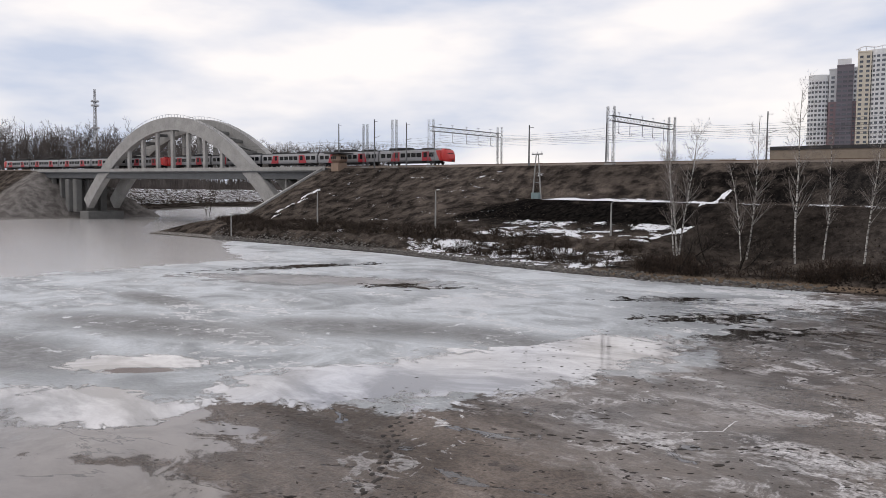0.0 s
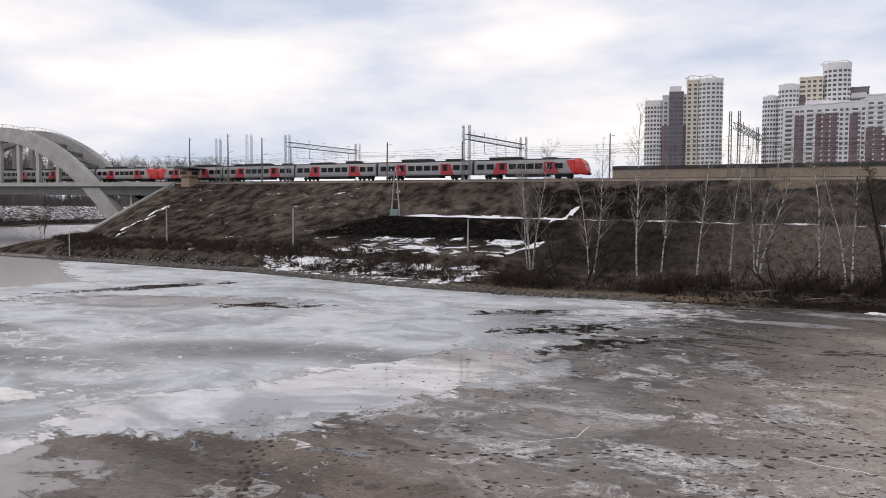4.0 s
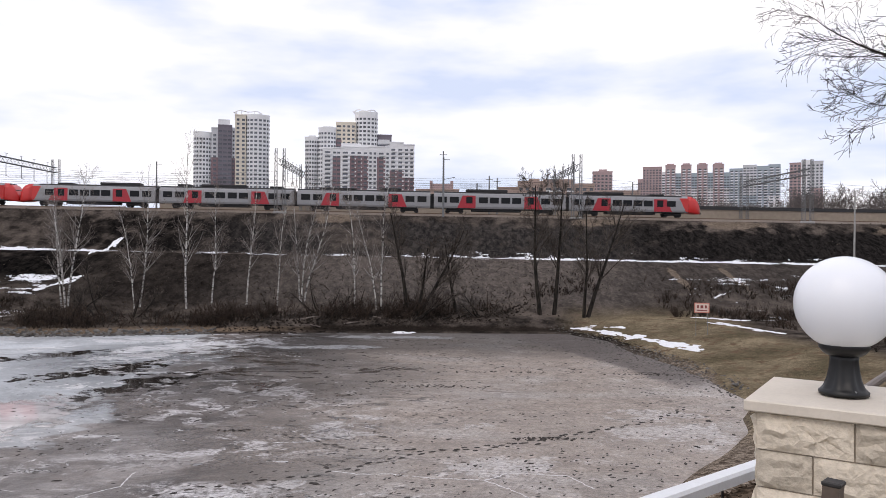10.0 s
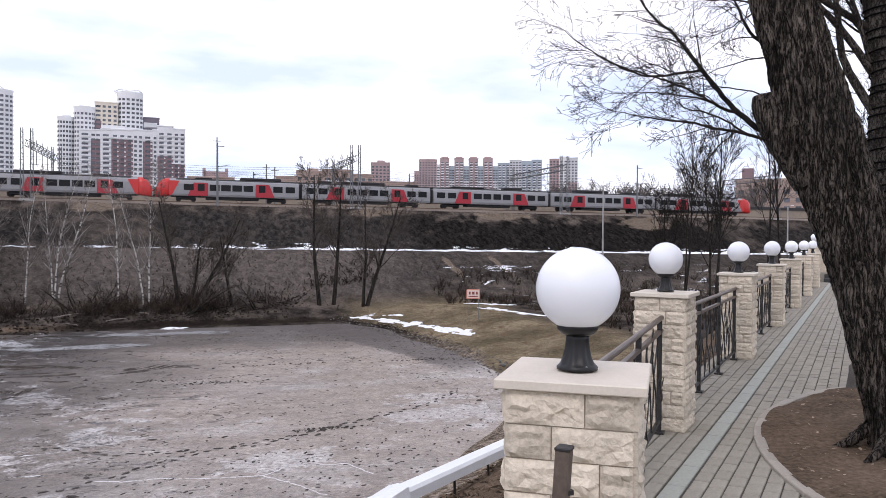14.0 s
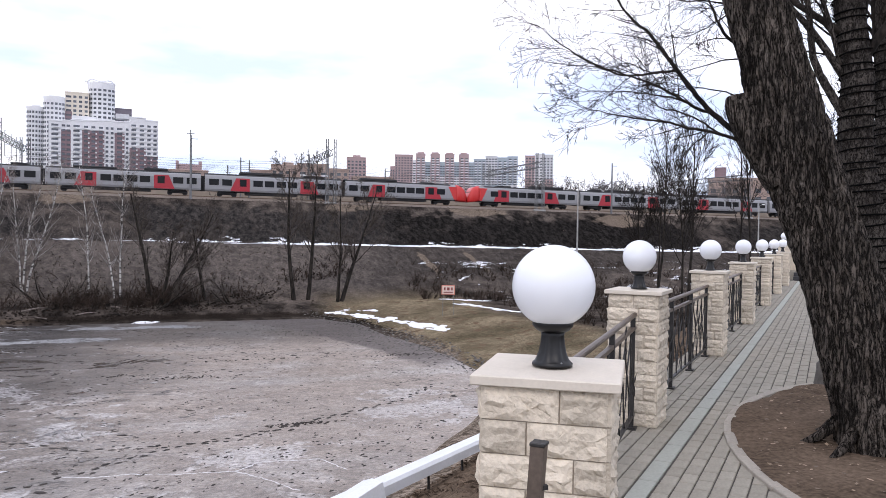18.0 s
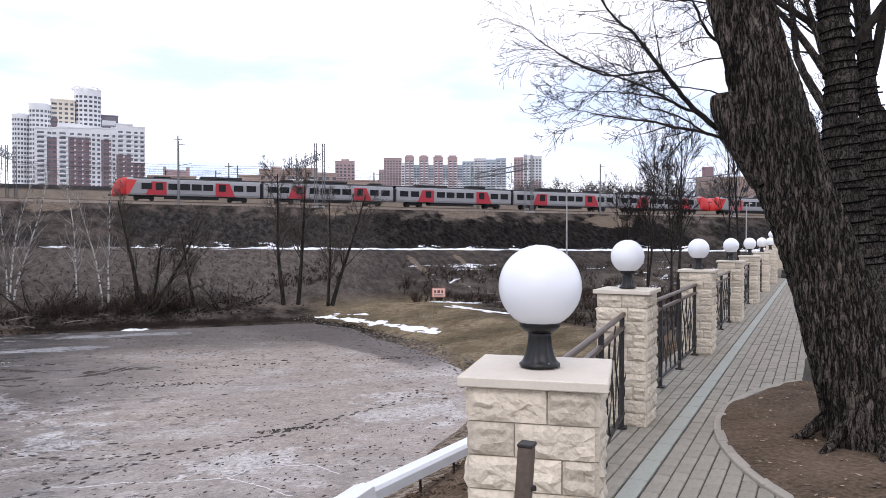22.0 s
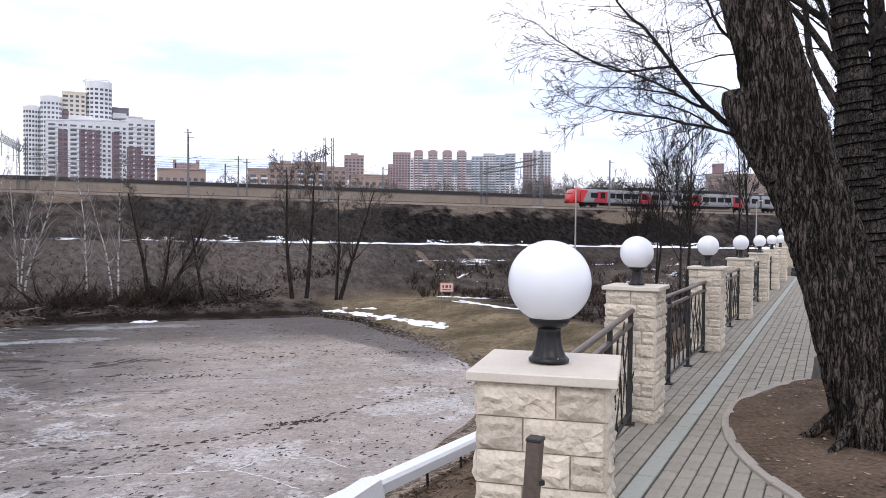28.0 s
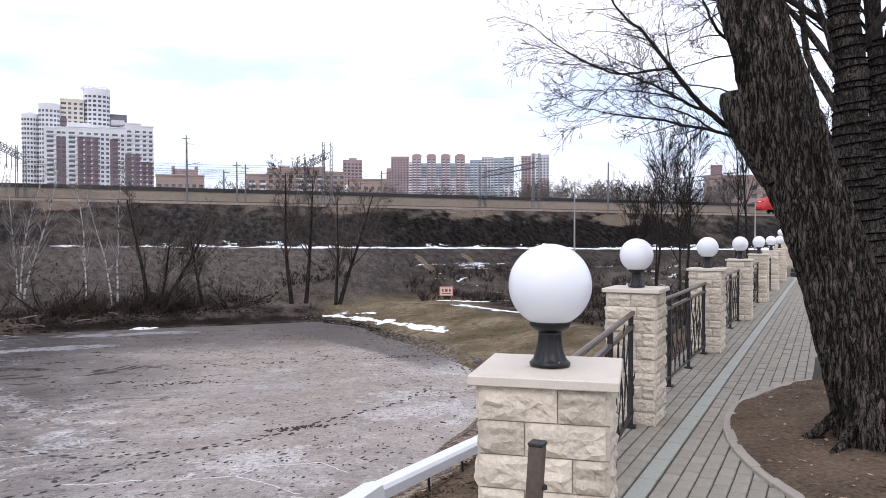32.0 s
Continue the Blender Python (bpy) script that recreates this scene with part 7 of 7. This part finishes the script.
# ---- litter on the ice, stones, grass and snow ----
def lump(mb, rng, c, s, flat=0.5, rz=None):
    """A small uneven clod or stone."""
    a = rng.uniform(0, math.tau) if rz is None else rz
    ca, sa = math.cos(a), math.sin(a)
    p = []
    for zz, k in ((0.0, 1.0), (0.6 * flat, 0.8), (flat, 0.35)):
        for i in range(5):
            q = i * math.tau / 5 + zz
            r = s[0] * k * rng.uniform(0.75, 1.2)
            px_, py_ = r * math.cos(q), r * math.sin(q) * s[1] / s[0]
            p.append((c[0] + px_ * ca - py_ * sa, c[1] + px_ * sa + py_ * ca, c[2] - 0.01 + zz * s[0]))
    f = [(i, (i + 1) % 5, 5 + (i + 1) % 5, 5 + i) for i in range(5)] + [(5 + i, 5 + (i + 1) % 5, 10 + (i + 1) % 5, 10 + i) for i in range(5)] + [(10, 11, 12, 13, 14)]
    mb.add(p, f)


M_CLOD = mat("dark_clod", (0.035, 0.029, 0.025), 0.9, var=0.5, isl=0.8)
M_STONE = mat("shore_stone", (0.11, 0.102, 0.094), 0.9, var=0.45, scale=2, fine=10, isl=1.2)
M_SNOW = mat("old_snow", (0.74, 0.75, 0.78), 0.8, var=0.12, scale=1.5, fine=9, bump=0.03)
M_DRY = mat("dry_grass", (0.072, 0.054, 0.040), 0.95, var=0.35, scale=0.3, fine=2, isl=1.3)
M_FROSTLINE = mat("frozen_crack", (0.60, 0.585, 0.585), 0.7, var=0.15)

rng = random.Random(51)
prints = MB()
TRAILS = (((-22.5, 27.4), (-18.7, 29.1), (-14.2, 31.3), (-10.6, 34.7), (-5, 36.8), (-3.2, 38.3), (0.6, 41.1), (5.7, 42.9), (14.7, 48.1)), ((-25.9, 26.4), (-24.6, 24), (-23.2, 22.2), (-21.7, 20), (-20.3, 18), (-18, 14.5)),
          ((-26.4, 26), (-24.9, 23.6), (-22.9, 21.6), (-21.1, 19.8), (-19.8, 17)), ((-8.5, 44.8), (-3.8, 41.6), (0.6, 41.1), (3.7, 41.5), (7, 43.7), (14.7, 48.1), (19, 53)))
for trail in TRAILS:
    for (ax, ay), (bx, by) in zip(trail, trail[1:]):
        n_ = max(1, int(math.hypot(bx - ax, by - ay) / 0.62))
        for k in range(n_):
            f, s = (k + rng.uniform(-0.15, 0.15)) / n_, (1 if k % 2 else -1) * 0.13
            d = math.hypot(bx - ax, by - ay)
            lump(prints, rng, (ax + (bx - ax) * f - (by - ay) / d * s, ay + (by - ay) * f + (bx - ax) / d * s, WATER), (rng.uniform(0.20, 0.30), 0.14), 0.16, math.atan2(by - ay, bx - ax))
tagged(part("footprints", prints, M_CLOD), "trails of dark refrozen footprints across the ice", "footprints", kind="stuff")
clods = MB()
for k in range(9500):
    x = rng.uniform(-32, 23)
    y = rng.uniform(14, 92)
    if x > lerp(y, END_Y, END_X) - 0.5 or y > lerp(x, SHORE_X, SHORE_Y) - 1:
        continue
    w = noise.noise(Vector((x * 0.12, y * 0.12, 9))) + 0.35 * noise.noise(Vector((x * 0.5, y * 0.5, 2)))
    if w < 0.0 and rng.random() < 0.72:
        continue
    if x < -22 and rng.random() < 0.6:
        continue
    s = rng.uniform(0.055, 0.15) * (1.8 if rng.random() < 0.04 else 1)
    lump(clods, rng, (x, y, WATER), (s * 1.35, s * rng.uniform(0.35, 0.8)), 0.16, rng.gauss(0.75, 0.6))
for cx, cy, n_, sp in ((7.2, 43.8, 70, 1.1), (-11.2, 45.6, 18, 0.4), (20.5, 66, 60, 1.8), (-3.4, 62, 30, 1.2), (2, 60, 40, 2.0), (8, 67, 40, 3.0), (-9.2, 73.4, 26, 1.0)):
    for k in range(n_):
        s = rng.uniform(0.05, 0.16)
        lump(clods, rng, (cx + rng.gauss(0, sp), cy + rng.gauss(0, 0.22), WATER), (s, s * 0.6), 0.5)
for line in (((2.1, 69.2), (3.5, 68.5), (5.0, 66.5)), ((0.3, 61.8), (2.4, 62.2), (4.6, 63.0)), ((17.2, 63.2), (19.9, 65.1), (21.4, 66.6), (23.3, 69.7)), ((18.6, 67.2), (20.3, 67.2), (21.4, 66.6))):
    for (ax, ay), (bx, by) in zip(line, line[1:]):
        m_ = int(math.hypot(bx - ax, by - ay) / 0.16)
        for k in range(m_):
            f = k / m_
            lump(clods, rng, (ax + (bx - ax) * f + rng.gauss(0, 0.06), ay + (by - ay) * f + rng.gauss(0, 0.06), WATER), (rng.uniform(0.08, 0.17), 0.05), 0.2, math.atan2(by - ay, bx - ax))
tagged(part("mud_clods", clods, M_CLOD), "dark clods and frozen debris scattered on the silty ice", "debris", kind="stuff")
cracks = MB()
for line in (((-0.4, 36.6), (1.1, 36.2), (3.1, 36.0), (4.2, 34.5), (5.6, 32.2)), ((3.1, 36.0), (4.3, 37.1), (7.2, 36.7), (8.1, 34.4)), ((-4.4, 37.5), (-3, 36.9), (-1.6, 37.0), (-0.4, 36.6)), ((-43.9, 32.3), (-45.0, 34.0), (-46.3, 35.8)), ((-45.0, 34.0), (-44.0, 34.0), (-42.5, 33.6)), ((-15.5, 33), (-13.8, 35), (-13.9, 37.5))):
    pts = []
    for (ax, ay), (bx, by) in zip(line, line[1:]):
        for k in range(8):
            f = k / 8
            pts.append((ax + (bx - ax) * f + rng.uniform(-0.07, 0.07), ay + (by - ay) * f + rng.uniform(-0.07, 0.07)))
    for p, q in zip(pts, pts[1:]):
        d = math.hypot(q[0] - p[0], q[1] - p[1]) or 1
        w = rng.uniform(0.015, 0.055)
        ox, oy = -(q[1] - p[1]) / d * w, (q[0] - p[0]) / d * w
        cracks.add([(p[0] + ox, p[1] + oy, WATER + 0.005), (p[0] - ox, p[1] - oy, WATER + 0.005), (q[0] - ox, q[1] - oy, WATER + 0.005), (q[0] + ox, q[1] + oy, WATER + 0.005), ((p[0] + q[0]) / 2, (p[1] + q[1]) / 2, WATER + 0.03)], [(0, 1, 4), (1, 2, 4), (2, 3, 4), (3, 0, 4)])
tagged(part("frozen_cracks", cracks, M_FROSTLINE), "raised white refrozen cracks in the ice", "cracks", kind="stuff")

stones, wrack = MB(), MB()
for k in range(5200):
    if k < 3000:
        x = rng.uniform(-165, -48)
        y = lerp(x, SHORE_X, SHORE_Y) + abs(rng.gauss(0, 1.5)) - 0.3
    elif k < 4500:
        x = rng.uniform(-48, 15)
        y = lerp(x, SHORE_X, SHORE_Y) + (rng.gauss(0.4, 0.7) if x < -26 or k % 4 == 0 else rng.gauss(1.9, 0.45))
    else:
        y = rng.uniform(56, 100)
        x = lerp(y, END_Y, END_X) + rng.gauss(0.2, 0.8)
    s = (rng.uniform(0.08, 0.34) if k < 3000 or x < -26 else rng.uniform(0.07, 0.24)) if k < 4500 else rng.uniform(0.04, 0.15)
    lump(stones if k < 3000 or x < -26 or k >= 4500 else wrack, rng, (x, y, max(base_z(x, y), WATER)), (s, s * rng.uniform(0.6, 1)), 0.7)
tagged(part("shore_stones", stones, M_STONE), "grey stones lining the water's edge", "stones", kind="stuff")

# black lumps crowded here stand in for the shadow under the overhanging bank
tagged(part("shore_wrack", wrack, mat("sod_and_bank_shade", (0.022, 0.017, 0.014), 0.95, spec=0.1, var=0.5, isl=0.8)), "dark sods and driftwood, massed as the shadow line of the undercut shore", "debris", kind="stuff")

for k in range(16):
    x = rng.uniform(-24, 12)
    y = lerp(x, SHORE_X, SHORE_Y) + rng.uniform(0.5, 3.5)
    a, ln = rng.uniform(0, math.tau), rng.uniform(1.5, 4.0)
    z = base_z(x, y) + 0.12
    e = Vector((math.cos(a), 0.4 * math.sin(a), 0.12)) * ln
    log = thing("fallen_branch", "bare fallen branch lying on the shore", "branch", "fallen branches", at=pose(x, y, z))
    part("stem", MB().tube([(0, 0, 0), tuple(e * 0.5 + Vector((0, 0, 0.08))), tuple(e)], [0.10, 0.08, 0.04], 6), M_BTWIG if k % 3 == 0 else M_DTRUNK, log)
    part("fork", MB().tube([tuple(e * 0.55), tuple(e * 0.75 + Vector((0.1, 0.2, 0.4)))], [0.05, 0.025], 5), M_DTRUNK, log)

grass = MB()
for k in range(15000):
    x = rng.uniform(-182, 130)
    y = rng.uniform(97, 141.5)
    if x > -86 and (129 < y < 139.5 or (115 < y < 126 and (x < -50 or x > 25))) and rng.random() < 0.96:
        continue
    if x > 19 and y < 112:
        continue
    if x > -90 and 125 < y < 129.3:
        continue
    z = base_z(x, y)
    if z < WATER + 0.5:
        continue
    h = rng.uniform(0.05, 0.17) * (1 + 0.7 * noise.noise(Vector((x * 0.15, y * 0.15, 4))))
    a = rng.uniform(0, math.tau)
    dx, dy = 0.12 * math.cos(a), 0.12 * math.sin(a)
    t_ = (x + rng.uniform(-0.25, 0.25), y - rng.uniform(0.0, 0.3), z + h)
    grass.add([(x - dx, y - dy, z - 0.05), (x + dx, y + dy, z - 0.05), (t_[0] + 0.3 * dx, t_[1], t_[2]), (t_[0] - 0.5 * dx, t_[1] - 0.1, t_[2] * 0.99)], [(0, 1, 2, 3)])
tagged(part("dry_grass", grass, M_DRY), "matted tufts of dead grass on the embankment", "grass", kind="stuff")


def snow_patch(pts, width, label, seed):
    """A thin ragged remnant of snow along a line: overlapping flat lobes with gaps between them."""
    rg = random.Random(seed)
    mb = MB()
    for (ax, ay), (bx, by) in zip(pts, pts[1:]):
        d = math.hypot(bx - ax, by - ay)
        tx, ty = (bx - ax) / d, (by - ay) / d
        for k in range(max(3, int(d * 5))):
            f = rg.random()
            x, y = ax + (bx - ax) * f, ay + (by - ay) * f
            thick = 0.55 + 1.1 * noise.noise(Vector((x * 0.5, y * 0.5, seed)))
            if thick < 0.12:
                continue
            off = rg.gauss(0, 0.45) * width * thick
            cx, cy = x - ty * off, y + tx * off
            la, lb = rg.uniform(0.25, 0.75) * width * (0.5 + thick), rg.uniform(0.12, 0.34) * width * (0.4 + thick)
            ring = []
            for i in range(11):
                a = i * math.tau / 11
                q = rg.uniform(0.65, 1.25)
                ex, ey = la * q * math.cos(a), lb * q * math.sin(a)
                ring.append((cx + ex * tx - ey * ty, cy + ex * ty + ey * tx))
            h = rg.uniform(0.03, 0.09)
            vs = [(cx, cy, base_z(cx, cy) + h)]
            vs += [(cx + 0.7 * (px_ - cx), cy + 0.7 * (py_ - cy), base_z(cx + 0.7 * (px_ - cx), cy + 0.7 * (py_ - cy)) + 0.7 * h) for px_, py_ in ring]
            vs += [(px_, py_, base_z(px_, py_) - 0.03) for px_, py_ in ring]
            mb.add(vs, [(0, 1 + i, 1 + (i + 1) % 11) for i in range(11)] + [(1 + i, 12 + i, 12 + (i + 1) % 11, 1 + (i + 1) % 11) for i in range(11)])
    tagged(part("snow_patch", mb, M_SNOW, smooth=True), label, "snow", "snow patches", "stuff")


snow_patch(((20.2, 98.5), (24, 91.5), (26.4, 82.5), (28.6, 74.8)), 1.5, "long thin strip of old snow on the lawn", 1)
snow_patch(((-54.2, 124.5), (-53.6, 128), (-52.5, 132), (-50.8, 134)), 1.15, "old snow lying in a gully of the slope", 5)
snow_patch(((-54.5, 108), (-53, 111), (-51, 115)), 1.1, "old snow lying in a gully of the slope", 6)
snow_patch(((-8, 95.2), (-5, 95.8), (-1, 96.4)), 0.8, "flat snow remnant at the water's edge", 7)
snow_patch(((-32, 92.6), (-29, 93), (-26, 93.6)), 0.8, "flat snow remnant at the water's edge", 8)
snow_patch(((39.5, 81.5), (38.2, 88.0), (36.6, 93.5)), 1.2, "ragged old snow on the lawn by the warning board", 9)
snow_patch(((36.2, 100.5), (39, 98.5), (41.5, 96.0)), 1.0, "ragged old snow at the foot of the slope", 10)
snow_patch(((21.5, 98.8), (23.2, 97.0), (25.5, 94.5)), 0.8, "small ragged remnant of snow on the lawn", 11)
for k in range(6):
    y0 = 127.5 - 2.7 * k
    x0 = -160.2 - 1.2 * math.sin(k * 2.2)
    snow_patch(((x0, y0), (x0 - 0.7, y0 - 1.2), (x0 - 0.2, y0 - 2.3)), 0.85, "ragged remnant of snow beside the concrete strip", 20 + k)


# ---- movement ----
NOSE_T = (0, 3, 6, 9, 13, 16, 19, 23, 26, 28, 30, 32)
NOSE_X = (-130, -74, -18.6, 36, 106.5, 156.5, 204.8, 269.5, 315, 343.7, 371, 397)


def motions():
    for i, (car, turn) in enumerate(CARS):
        rows = []
        for t, nx in zip(NOSE_T, NOSE_X):
            x = nx - CAR * (i + 0.5)
            a = math.degrees(math.atan2(track_y(x + 9) - track_y(x - 9), 18))
            rows.append((t, pose(x, track_y(x), rail_z(x), 0, (0.487 if turn == 0 else -0.487), a + turn)))
        walk(car, rows)


motions()
